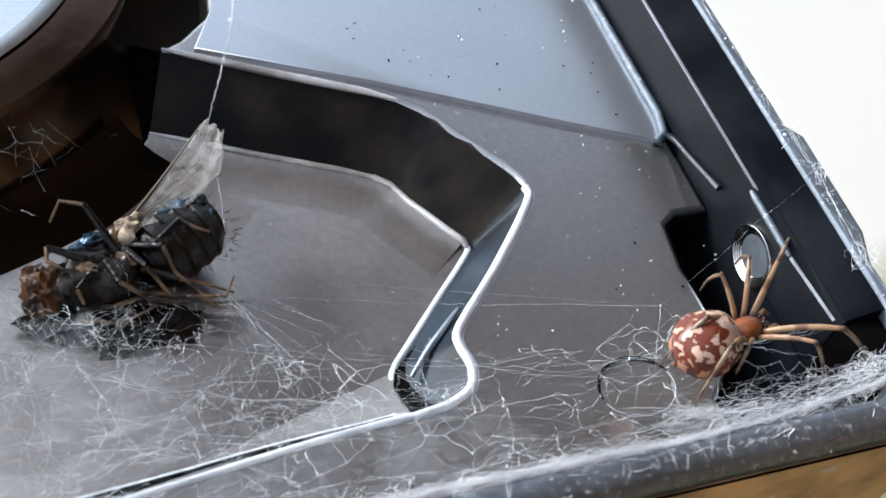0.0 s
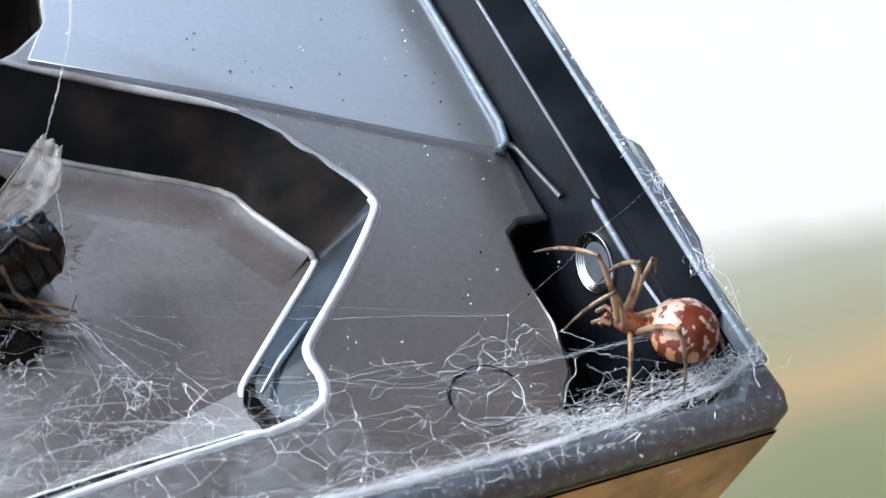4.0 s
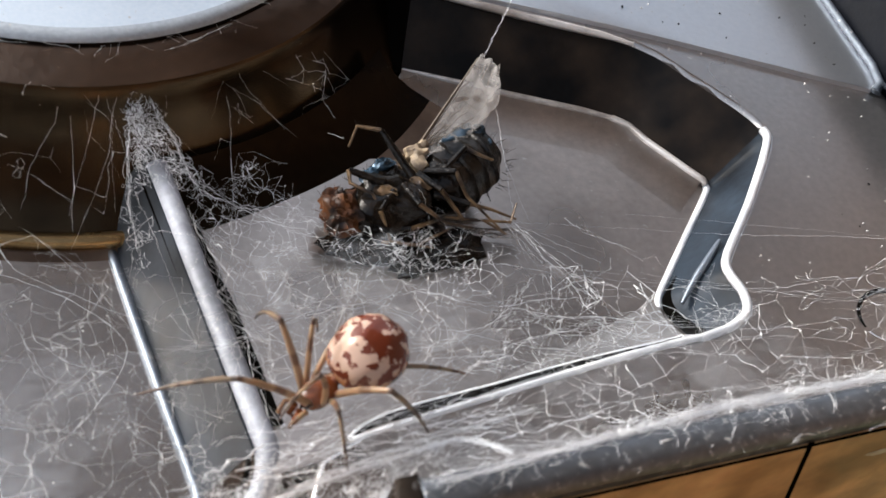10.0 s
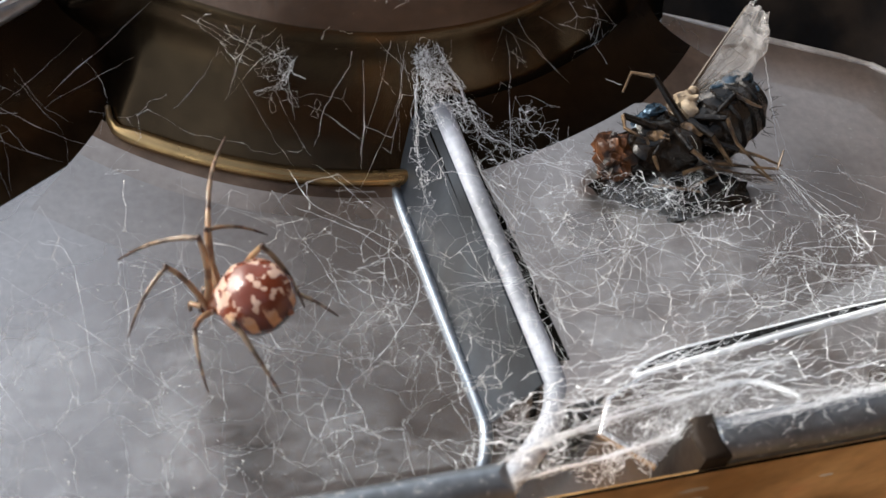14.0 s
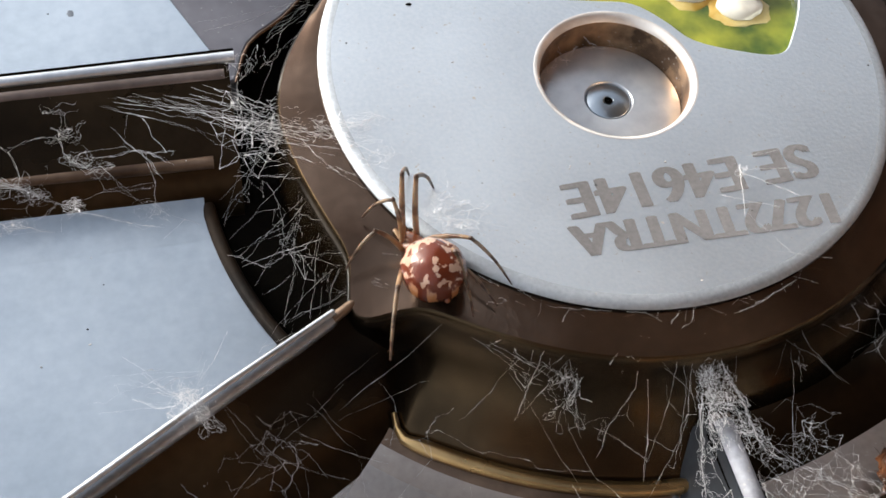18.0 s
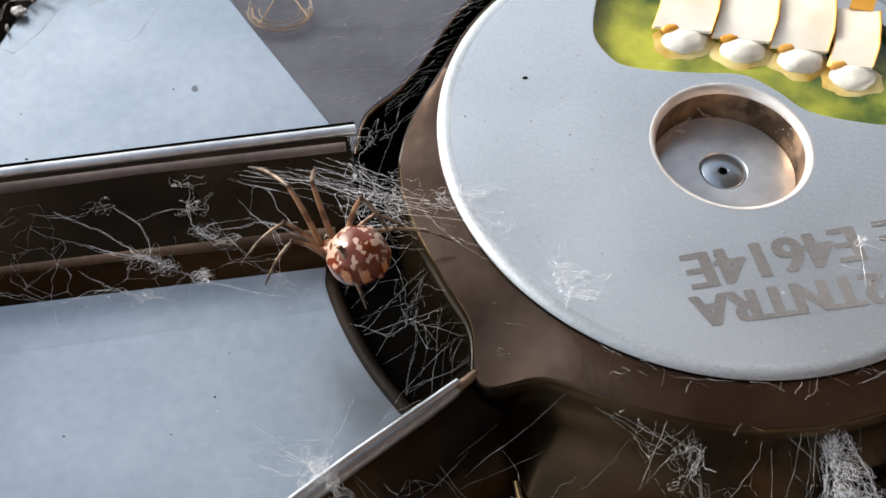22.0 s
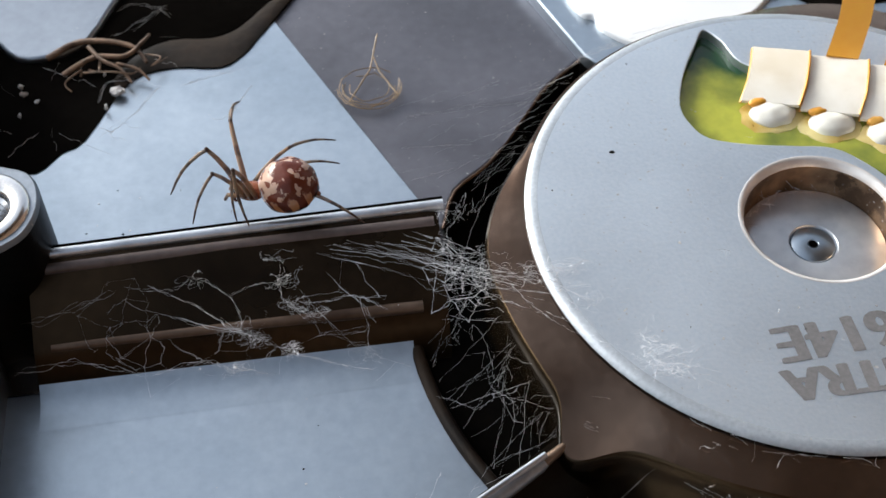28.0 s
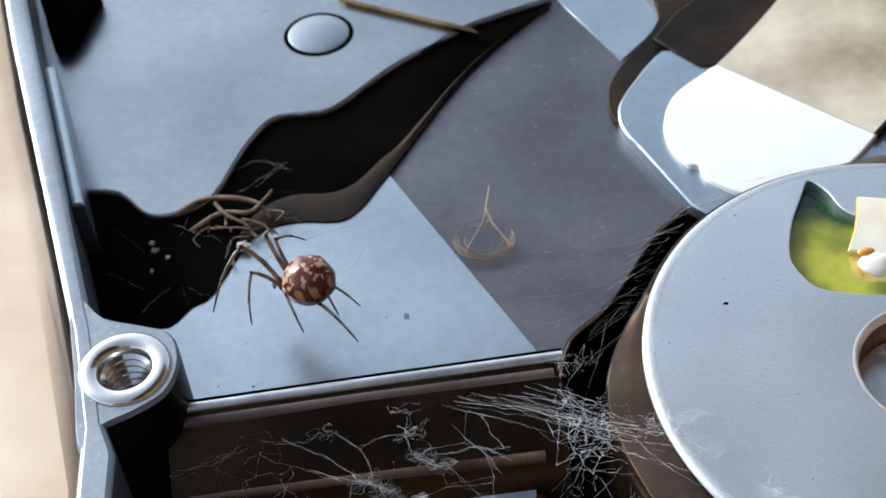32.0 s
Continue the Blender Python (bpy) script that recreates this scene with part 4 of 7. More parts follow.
    board = part("circuit_patch", slab([(x * 1.0 + 0.02, y * 1.0) for x, y in opening], -1.2, -0.75, 0), M_SOLDER, cap, "glossy green circuit patch")
    loop = smooth_loop([(x, y) for x, y in opening[::4]], 4)
    part("patch_border", tube([(x, y, -0.08) for x, y in loop + loop[:1]], 0.08, 6), M_CAP, cap)
    # flat cable tongues with their solder joints
    for i, (x, y, w) in enumerate(((0.9, 9.6, 3.4), (4.4, 8.3, 3.4), (7.8, 7.0, 3.3), (10.6, 5.2, 2.5))):
        pts = [(x - 1.0, y - 1.0, -0.5), (x - 0.3, y + 0.2, 0.1), (x + 0.4, y + 1.9, 0.12), (x + 0.8, y + 3.1, 0.12)]
        rings = [[(px - w / 2, py + 0.18 * w, pz), (px + w / 2, py - 0.18 * w, pz + 0.3), (px + w / 2, py - 0.18 * w, pz + 0.5), (px - w / 2, py + 0.18 * w, pz + 0.2)] for px, py, pz in pts]
        tongue = part("cable_tongue", loft(rings[:4], True, True), M_PAD, cap, "creased pale gold flat-cable tongue")
        rise = [(x + 0.9, y + 3.0, 0.45), (x + 1.5, y + 4.0, 0.7), (x + 2.2, y + 5.2, 1.6), (x + 3.8, y + 9.0, 4.2)]
        strip = [[(px - 0.28 * w, py + 0.1 * w, pz), (px + 0.28 * w, py - 0.1 * w, pz), (px + 0.28 * w, py - 0.1 * w, pz + 0.15), (px - 0.28 * w, py + 0.1 * w, pz + 0.15)] for px, py, pz in rise]
        for side in (0, 1):
            part("tongue_edge", tube([r[side + (1 if side else 0)] for r in rings], 0.09, 6), M_FLEX, tongue, "orange edge of the flat cable")
        if i:
            part("cable_riser", loft(strip, True, True), M_FLEX, tongue, "orange flat cable rising from the motor")
        part("solder_joint", blob(x - 0.9, y - 1.5, -0.7, 1.5, 1.15, 0.62, 28, 18, 0.1, i), M_TIN, tongue, "bright solder blob")
        part("flux_pool", blob(x - 1.0, y - 1.6, -0.75, 2.0, 1.5, 0.12, 28, 10, 0.25, i + 20), M_FLUX, tongue, "glassy amber flux round the joint")
        part("solder_tip", blob(x - 1.6, y - 0.7, -0.35, 0.7, 0.35, 0.3, 12, 8, 0.25, i + 9), M_FLEX, tongue)
    # stamped marking, read from the far side
    def line(body, x, y, size, ang, z):
        cu = bpy.data.curves.new("marking", "FONT")
        cu.dimensions = "2D"
        cu.body, cu.size, cu.fill_mode, cu.offset, cu.align_x, cu.align_y, cu.space_character = body, size * MM, "FRONT", 0.0, "CENTER", "CENTER", 1.05
        tmp = bpy.data.objects.new("marking", cu)
        scene.collection.objects.link(tmp)
        dg = bpy.context.evaluated_depsgraph_get()
        me = bpy.data.meshes.new_from_object(tmp.evaluated_get(dg))
        bpy.data.objects.remove(tmp)
        me.transform(pose(x * MM, y * MM, (LIFT + z) * MM, 0, 0, ang))
        me.materials.clear()
        me.materials.append(M_INK)
        o = new("marking", me)
        o.parent = cap
        o["label"] = "grey stamped marking"
    for k in range(5):
        line("SE E4614E", 2.3 + 0.09 * k, -9.15 + 0.05 * (k % 2), 3.35, 184, 0.02 + 0.0015 * k)
        line("1272TNTRA", 2.45 + 0.09 * k, -12.15 + 0.05 * (k % 2), 2.85, 181, 0.02 + 0.0015 * k)


motor()


# ---- engraved ring and small marks on the casting ----
def marks():
    # Engraved ring: shaded half a black tube, lit half a pale one.
    part("ring_mark", tube([(38.0 + 2.15 * math.cos(radians(a)), -38.6 + 1.75 * math.sin(radians(a)), -3.48) for a in range(20, 200, 9)], 0.15, 6, taper=[0.3 + 0.7 * math.sin(math.pi * i / 19) for i in range(20)]), M_BLACK, drive, "shaded half of the engraved ring, in black")
    part("ring_mark", tube([(38.0 + 2.15 * math.cos(radians(a)), -38.6 + 1.75 * math.sin(radians(a)), -3.48) for a in range(200, 381, 9)], 0.035, 6), M_SOFT, drive)
    rnd = random.Random(4)
    for i in range(90):
        x, y = rnd.uniform(29, 46.5), rnd.uniform(-40, -10)
        if x < 38 and y < -18:
            continue
        part("grit", blob(x, y, -3.45 if y < -22 + (x - 47) * -0.45 else -3.12, *(rnd.choice((0.4, 0.6, 1.0)) * rnd.uniform(0.05, 0.11) for _ in range(3)), 8, 6, 0.5, i), M_BLACK if i % 3 == 0 else M_DUST, drive)


marks()


def specks():
    """Specks and dust motes on cap and plates."""
    rnd = random.Random(31)
    part("speck", blob(-31.0, 11.8, -4.95, 0.22, 0.28, 0.012, 14, 6, 0.5, 1), M_DULL, drive, "dull dark spot on the plate")
    part("speck", blob(-10.9, 5.6, 0.02, 0.16, 0.1, 0.06, 10, 6, 0.5, 2), M_BLACK, drive)
    for k in range(60):
        if k % 2:
            a, d = rnd.uniform(0, 6.28), rnd.uniform(5.5, 16)
            p = (d * math.cos(a), d * math.sin(a), 0.02)
            if p[1] > -1 and p[0] > -6.5:
                continue
        else:
            p = rnd.choice(((rnd.uniform(-44, -30), rnd.uniform(7, 12), -4.94), (rnd.uniform(-42, -26), rnd.uniform(-14, -5), -6.98), (rnd.uniform(-42, -28), rnd.uniform(36, 48), -4.38)))
        part("mote", blob(*p, rnd.uniform(0.03, 0.09), rnd.uniform(0.03, 0.07), 0.03, 8, 5, 0.5, k), M_DUST if k % 3 else M_BLACK, drive)


specks()

# ---- dead fly ----
M_FLY = mat("black_fly_shell", (0.0035, 0.003, 0.003), 0.2, 0.0, grain=0.5, scale=3500, stain=0.7, stain_scale=900, bump=0.7, tint=(0.012, 0.008, 0.005), spec=0.3)
M_FLYBLUE = mat("blue_sheen_shell", (0.005, 0.006, 0.008), 0.22, 0.5, grain=0.5, scale=2500, stain=0.75, stain_scale=1300, bump=0.7, tint=(0.06, 0.105, 0.15))
M_FLYEYE = mat("rust_brown_eye", (0.022, 0.009, 0.005), 0.4, 0.0, grain=0.5, scale=4000, stain=0.6, stain_scale=900, bump=0.7, tint=(0.14, 0.05, 0.016), spec=0.3)
M_FLYLEG = mat("brown_leg_shell", (0.03, 0.018, 0.011), 0.3, 0.0, grain=0.4, scale=3000, stain=0.6, stain_scale=800, bump=0.3, tint=(0.20, 0.125, 0.065))
M_VEIN = mat("wing_vein", (0.085, 0.058, 0.038), 0.5, 0.0)
M_TANPAD = mat("tan_joint", (0.16, 0.11, 0.07), 0.5, 0.0, grain=0.4, scale=3000, stain=0.5, stain_scale=1200, bump=0.4, tint=(0.42, 0.32, 0.21))


def veil_material(name, colour, low, high, scale, stretch, rough=0.6):
    """A thin membrane that is denser in streaks."""
    m = bpy.data.materials.new(name)
    m.use_nodes = True
    n, l = m.node_tree.nodes, m.node_tree.links
    b = n["Principled BSDF"]
    b.inputs["Roughness"].default_value, b.inputs["Specular IOR Level"].default_value = rough, 0.2
    b.inputs["Base Color"].default_value = (*colour, 1)
    co, mp = n.new("ShaderNodeTexCoord"), n.new("ShaderNodeMapping")
    mp.inputs["Scale"].default_value = stretch
    mp.inputs["Rotation"].default_value = (0, 0, 0.5)
    l.new(co.outputs["Object"], mp.inputs["Vector"])
    fine, wide = n.new("ShaderNodeTexNoise"), n.new("ShaderNodeTexNoise")
    fine.inputs["Scale"].default_value, fine.inputs["Detail"].default_value, fine.inputs["Distortion"].default_value = scale, 8, 1.2
    wide.inputs["Scale"].default_value, wide.inputs["Detail"].default_value = scale * 0.22, 4
    l.new(mp.outputs[0], fine.inputs["Vector"])
    l.new(co.outputs["Object"], wide.inputs["Vector"])
    mul = n.new("ShaderNodeMath")
    mul.operation = "MULTIPLY"
    l.new(fine.outputs["Fac"], mul.inputs[0])
    l.new(wide.outputs["Fac"], mul.inputs[1])
    r = n.new("ShaderNodeMapRange")
    r.inputs["From Min"].default_value, r.inputs["From Max"].default_value = 0.17, 0.40
    r.inputs["To Min"].default_value, r.inputs["To Max"].default_value = low, high
    l.new(mul.outputs[0], r.inputs["Value"])
    l.new(r.outputs[0], b.inputs["Alpha"])
    return m


M_WING = veil_material("grey_wing_membrane", (0.43, 0.40, 0.375), 0.08, 0.72, 900, (1, 1, 1), 0.35)


def fly():
    f = thing("dead_fly", "dried blue-black fly lying on its back in cobweb", "fly", at=(0.0143, -0.0253, 0.0))
    o = Vector((14.3, -25.3, -LIFT))
    loc = lambda x, y, z: (x - o.x, y - o.y, z - o.z)
    put = lambda name, bm, m, parent, label="": part(name, bm, m, parent, label, own=True)
    rnd = random.Random(12)

    def hairs(parent, centre, radii, count, length, material):
        bm = bmesh.new()
        c = Vector(loc(*centre))
        for _ in range(count):
            d = Vector((rnd.gauss(0, 1), rnd.gauss(0, 1), rnd.gauss(0.3, 0.8))).normalized()
            a = c + Vector((d.x * radii[0], d.y * radii[1], d.z * radii[2])) * 0.97
            b = a + (d + Vector((rnd.gauss(0.3, 0.5), rnd.gauss(0, 0.5), rnd.gauss(0, 0.4)))).normalized() * length * rnd.uniform(0.4, 1.2)
            tube([a, a.lerp(b, 0.5) + Vector((0, 0, 0.03)), b], 0.022, 3, taper=0.3, bm=bm)
        put("bristles", bm, material, parent)

    # abdomen: overlapping rings from waist to tail
    a, b = Vector(loc(15.2, -25.6, -4.5)), Vector(loc(19.3, -23.5, -3.8))
    q = (b - a).to_track_quat("X", "Z")
    rings = []
    for i in range(41):
        u = i / 40
        seg = (u * 5.2) % 1
        r = (0.35 + 0.65 * math.sin(math.pi * min(1, 0.12 + u * 0.83)) ** 0.65) * (1 - 0.09 * seg)
        ring = []
        for k in range(28):
            t = 2 * math.pi * k / 28
            dent = 1 + 0.13 * noise.noise(Vector((math.cos(t) * 1.4, math.sin(t) * 1.4, u * 3.1)))
            ring.append(a.lerp(b, u) + q @ Vector((0, math.cos(t) * 2.15 * r * dent, math.sin(t) * 1.95 * r * dent)))
        rings.append(ring)
    ab = put("abdomen", loft(rings, True, True), M_FLY, f, "sunken black ringed abdomen")
    for k, (x, y, z, rx, ry, rz) in enumerate(((16.6, -23.7, -2.85, 0.7, 0.45, 0.3), (17.6, -23.3, -2.65, 0.75, 0.5, 0.32), (18.5, -23.2, -2.75, 0.5, 0.45, 0.3), (18.9, -23.9, -3.0, 0.4, 0.35, 0.3))):
        put("blue_plate", blob(*loc(x, y, z), rx, ry, rz, 18, 10, 0.45, 5 + k, turn=(0, -12, 25)), M_FLYBLUE, ab, "dull blue metallic plate")
    hairs(ab, (17.8, -24.2, -4.1), (2.5, 2.1, 1.9), 90, 0.7, M_FLY)
    th = put("thorax", blob(*loc(13.0, -26.0, -4.5), 2.7, 2.0, 1.55, 28, 18, 0.42, 8, turn=(0, 6, 12)), M_FLY, f, "black crumpled thorax")
    put("belly_and_shadow", blob(*loc(12.0, -27.9, -5.4), 2.9, 1.35, 0.95, 26, 14, 0.5, 21, turn=(0, 0, -6)), M_FLY, th, "black underside, bulked out for the fly's shadow")
    # Two further blobs stand in for the fly's shadow and mirror image.
    put("belly_and_shadow", blob(*loc(14.6, -28.6, -5.75), 2.7, 1.3, 0.75, 26, 14, 0.6, 23, turn=(0, 0, 8)), M_FLY, th, "black underside, bulked out for the fly's shadow")
    put("belly_and_shadow", blob(*loc(13.0, -29.5, -6.0), 3.4, 1.1, 0.55, 26, 12, 0.5, 27, turn=(0, 0, 2)), M_FLY, th, "black underside, bulked out for the fly's shadow")
    for k, (x, y, z, sx) in enumerate(((12.9, -24.2, -3.5, 0.65), (12.0, -24.6, -3.7, 0.6), (13.9, -24.3, -3.3, 0.55), (14.2, -26.1, -3.0, 0.6), (12.2, -26.3, -3.1, 0.65), (13.3, -27.2, -3.4, 0.55))):
        put("plate", blob(*loc(x, y, z), sx, sx * 0.62, sx * 0.5, 16, 10, 0.5, 30 + k, turn=(0, 0, k * 40)), M_FLYBLUE if k < 2 else M_FLYLEG, th)
    put("wing_joint", blob(*loc(14.7, -24.1, -3.0), 0.7, 0.5, 0.5, 16, 10, 0.5, 10), M_TANPAD, th, "tan wing joint")
    put("wing_joint", blob(*loc(15.2, -23.7, -2.85), 0.36, 0.32, 0.32, 14, 8, 0.3, 11), M_TANPAD, th)
    put("wing_joint", blob(*loc(14.5, -24.9, -2.8), 0.45, 0.62, 0.3, 14, 8, 0.5, 15), M_TANPAD, th)
    hairs(th, (13.0, -26.0, -4.5), (2.6, 2.0, 1.6), 70, 0.7, M_FLY)
    hd = put("head", blob(*loc(10.2, -26.3, -4.6), 1.1, 1.25, 1.15, 24, 16, 0.6, 12), M_FLYEYE, f, "shrivelled rust-brown head")
    put("eye", blob(*loc(9.75, -27.0, -4.5), 0.75, 0.62, 0.8, 18, 12, 0.6, 13), M_FLYEYE, hd, "collapsed rust eye")
    put("eye", blob(*loc(9.9, -25.5, -4.3), 0.7, 0.62, 0.8, 18, 12, 0.6, 14), M_FLYEYE, hd, "collapsed rust eye")
    put("mouthparts", tube([loc(9.9, -27.0, -4.9), loc(9.2, -27.5, -5.4), loc(9.7, -28.2, -5.9)], 0.3, 8), M_FLY, hd)
    hairs(hd, (10.0, -26.3, -4.5), (1.1, 1.2, 1.1), 50, 0.6, M_FLYEYE)

    def wing(root, tip, side, width, label):
        r, t, w = Vector(loc(*root)), Vector(loc(*tip)), Vector(side).normalized()
        rows, n, k = [], 30, 14
        ahead = (t - r).normalized()
        lift = ahead.cross(w).normalized()
        for i in range(n + 1):
            u = i / n
            span = width * (0.06 + 0.94 * math.sin(math.pi * min(1, u ** 1.25 * 0.80 + 0.04)) ** 0.9)
            row = []
            for j in range(k + 1):
                v = j / k
                rag = noise.noise(Vector((u * 11, v * 7, width)))
                fold = 0.02 * math.sin(v * 17 + u * 3) + 0.25 * math.sin(u * 3) - 0.35 * v * v
                row.append(r.lerp(t, u) + w * (v * span + (0.22 * rag if j == k else 0)) + lift * fold + ahead * (0.55 * rag * max(0, u - 0.9) * 10 + 0.1 * v * u))
            rows.append(row)
        ob = put("wing", loft(rows, closed=False), M_WING, f, label)
        sol = ob.modifiers.new("thickness", "SOLIDIFY")
        sol.thickness = 0.00002
        for j0, j1, rad in ((0, 0, 0.11), (0, 2, 0.06), (1, 5, 0.05), (2, 7, 0.05), (3, 10, 0.045), (5, 13, 0.04)):
            put("vein", tube([rows[i][round(j0 + (j1 - j0) * i / n)] + lift * 0.04 for i in range(1, n, 2)], rad, 5, taper=0.5), M_VEIN, ob)
        put("vein", tube([rows[19][j] + lift * 0.04 for j in range(3, 11)], 0.035, 5), M_VEIN, ob)

    wing((14.3, -24.3, -3.0), (19.6, -19.5, -0.6), (0.6, -0.76, -0.25), 2.3, "upright grey translucent wing with ragged tip")
    wing((15.2, -27.2, -5.0), (20.2, -27.9, -5.6), (0.2, -0.9, 0.1), 1.2, "flattened second wing")
    legs = (((13.9, -25.6, -2.9), (12.6, -23.4, -1.6), (11.5, -22.8, -1.8), (10.9, -23.6, -2.4)), ((12.2, -25.8, -2.9), (10.5, -25.0, -2.6), (10.4, -25.7, -2.8), (11.4, -26.5, -2.9), (12.0, -28.2, -4.0)),
            ((13.2, -26.2, -2.8), (13.6, -27.6, -2.8), (15.0, -28.4, -3.6), (16.9, -28.6, -4.2)), ((14.2, -25.6, -2.8), (15.0, -27.0, -2.6), (16.0, -28.3, -3.6), (18.8, -28.6, -4.0), (19.4, -27.7, -3.6)),
            ((14.6, -25.4, -2.9), (16.0, -26.2, -2.2), (16.4, -27.4, -2.9), (18.2, -28.9, -4.2)), ((12.6, -26.4, -3.0), (11.6, -27.4, -3.2), (12.0, -28.6, -4.3), (14.4, -29.0, -4.8)),
            ((15.2, -25.9, -3.0), (17.2, -24.6, -2.3), (17.9, -25.3, -2.3), (18.6, -25.4, -2.6)),
            ((10.8, -27.2, -4.6), (11.6, -28.4, -4.6), (13.4, -28.9, -4.5), (15.4, -28.3, -4.3)), ((11.4, -27.6, -4.4), (13.2, -28.2, -4.0), (15.2, -27.8, -3.9), (17.4, -28.2, -4.1), (18.6, -28.9, -4.6)),
            ((14.9, -26.6, -3.4), (16.6, -27.6, -3.3), (17.8, -27.9, -3.6), (19.3, -28.3, -4.2)))
    for pts in legs:
        lg = put("leg", tube([loc(*p) for p in pts[:2]], 0.24, 8, taper=0.7), M_FLY, f)
        put("shin", tube([loc(*p) for p in pts[1:]], 0.13, 7, taper=0.45), M_FLYLEG, lg)
        for _ in range(9):
            a, b = Vector(loc(*pts[1])), Vector(loc(*pts[2]))
            p = a.lerp(b, rnd.random())
            put("bristle", tube([p, p + Vector((rnd.uniform(-0.4, 0.4), rnd.uniform(-0.4, 0.4), rnd.uniform(0.0, 0.4)))], 0.02, 4, taper=0.3), M_FLY, lg)


fly()


# ---- cobwebs ----
FINE = 0.24


class Web:
    """One tangle of dusty silk, gathered as plain faces."""

    def __init__(self, seed):
        self.v, self.f, self.r = [], [], random.Random(seed)

    def strand(self, a, b, radius=0.03, wiggle=0.15):
        a, b, r = Vector(a), Vector(b), self.r
        span = (b - a).length
        wiggle *= min(1, 0.12 + span * 0.11)
        n = max(4, min(70, int(span / 0.15) + 2))
        d = (b - a).normalized() if span > 1e-6 else Vector((0, 0, 1))
        q = d.to_track_quat("Z", "X")
        base = len(self.v)
        ph = r.uniform(0, 50)
        radius *= FINE * r.choice((0.5, 0.7, 1.0, 1.0, 1.3, 2.0))
        for i in range(n + 1):
            u = i / n
            off = Vector((noise.noise(Vector((u * 3 + ph, 0, 0))), noise.noise(Vector((0, u * 3 + ph, 0))), noise.noise(Vector((0, 0, u * 3 + ph))))) * wiggle
            g = u * span * 1.1 + ph
            off += Vector((noise.noise(Vector((g, 3, 0))), noise.noise(Vector((3, g, 0))), noise.noise(Vector((3, 0, g))))) * wiggle * 0.25
            p = a.lerp(b, u) + off * min(1, 4 * u, 4 * (1 - u))
            p = p + Vector([r.gauss(0, 0.017) for _ in range(3)]) * min(1, span) * (0 if i in (0, n) else 1)
            rad = radius * (0.5 + 1.3 * abs(noise.noise(Vector((u * span * 1.7 + ph, ph, 1)))))
            if noise.noise(Vector((u * span * 4.3, ph, 7))) > 0.42:
                rad *= 2.3
            for k in range(3):
                w = q @ Vector((rad * math.cos(2.094 * k), rad * math.sin(2.094 * k), 0)) + p
                self.v.append((w.x * MM, w.y * MM, (w.z + LIFT) * MM))
            if i:
                s = base + 3 * (i - 1)
                for k in range(3):
                    j = (k + 1) % 3
                    self.f.append((s + k, s + j, s + 3 + j, s + 3 + k))

    def line(self, pts, radius):
        """A thin three-sided thread through points."""
        base, n = len(self.v), len(pts)
        for i, p in enumerate(pts):
            d = pts[min(i + 1, n - 1)] - pts[max(i - 1, 0)]
            q = d.to_track_quat("Z", "X")
            p = p + Vector([self.r.gauss(0, 0.028) for _ in range(3)])
            rad = radius * (0.4 + 1.2 * abs(noise.noise(Vector((i * 0.4, base * 0.37, 2))))) * min(1, 0.3 + 0.2 * min(i, n - 1 - i))
            if self.r.random() < 0.09:
                rad *= 2.5
            for k in range(3):
                w = q @ Vector((rad * math.cos(2.094 * k), rad * math.sin(2.094 * k), 0)) + p
                self.v.append((w.x * MM, w.y * MM, (w.z + LIFT) * MM))
            if i:
                s = base + 3 * (i - 1)
                for k in range(3):
                    j = (k + 1) % 3
                    self.f.append((s + k, s + j, s + 3 + j, s + 3 + k))

    def rope(self, pts, count=12, spread=0.25, radius=0.0075):
        """Threads matted together along one path, fraying here and there."""
        path = [Vector(p) for p in smooth_open(pts, 14)]
        n = len(path)
        for _ in range(count):
            a = self.r.randint(0, max(0, n - 12)) if self.r.random() < 0.7 else 0
            b = min(n, a + self.r.randint(11, max(12, n)))
            ph, sp = self.r.uniform(0, 90), spread * self.r.choice((0.5, 0.8, 1, 1.6))
            out = []
            for i in range(a, b):
                g = i * 0.11 + ph
                out.append(path[i] + Vector((noise.noise(Vector((g, 1, 0))), noise.noise(Vector((1, g, 0))), noise.noise(Vector((0, 1, g))))) * sp * 1.6
                           + Vector((noise.noise(Vector((g * 4, 5, 0))), noise.noise(Vector((5, g * 4, 0))), noise.noise(Vector((0, 5, g * 4))))) * sp * 0.5)
            if len(out) > 2:
                self.line(out, radius * self.r.choice((0.6, 0.8, 1, 1.4)))

    def tangle(self, p, size, n=12, radius=0.011, flat=(1, 1, 1), turn=0.42):
        """Loose curls of silk that wander round one place."""
        c, flat = Vector(p), Vector(flat)
        for _ in range(n):
            at = Vector([self.r.gauss(0, 0.5) for _ in range(3)])
            d = Vector([self.r.gauss(0, 1) for _ in range(3)]).normalized()
            step, out = 0.12 / size, []
            for _ in range(self.r.randint(16, 46)):
                out.append(c + Vector((at.x * flat.x, at.y * flat.y, at.z * flat.z)) * size)
                d = (d + Vector([self.r.gauss(0, turn) for _ in range(3)]) - at * 0.16 * at.length).normalized()
                at = at + d * step
            self.line(out, radius * self.r.choice((0.5, 0.7, 0.7, 1, 1.5)))

    def fluff(self, p, size, n=10, radius=0.03):
        self.tangle(p, size * 1.1, max(2, n * 2 // 5), radius * 0.3, turn=0.3)

    def crumb(self, p, size):
        """A lump of dust."""
        base = len(self.v)
        for d in ((1, 0, 0), (-1, 0, 0), (0, 1, 0), (0, -1, 0), (0, 0, 1), (0, 0, -1)):
            s = size * 0.5 * self.r.uniform(0.5, 1.4)
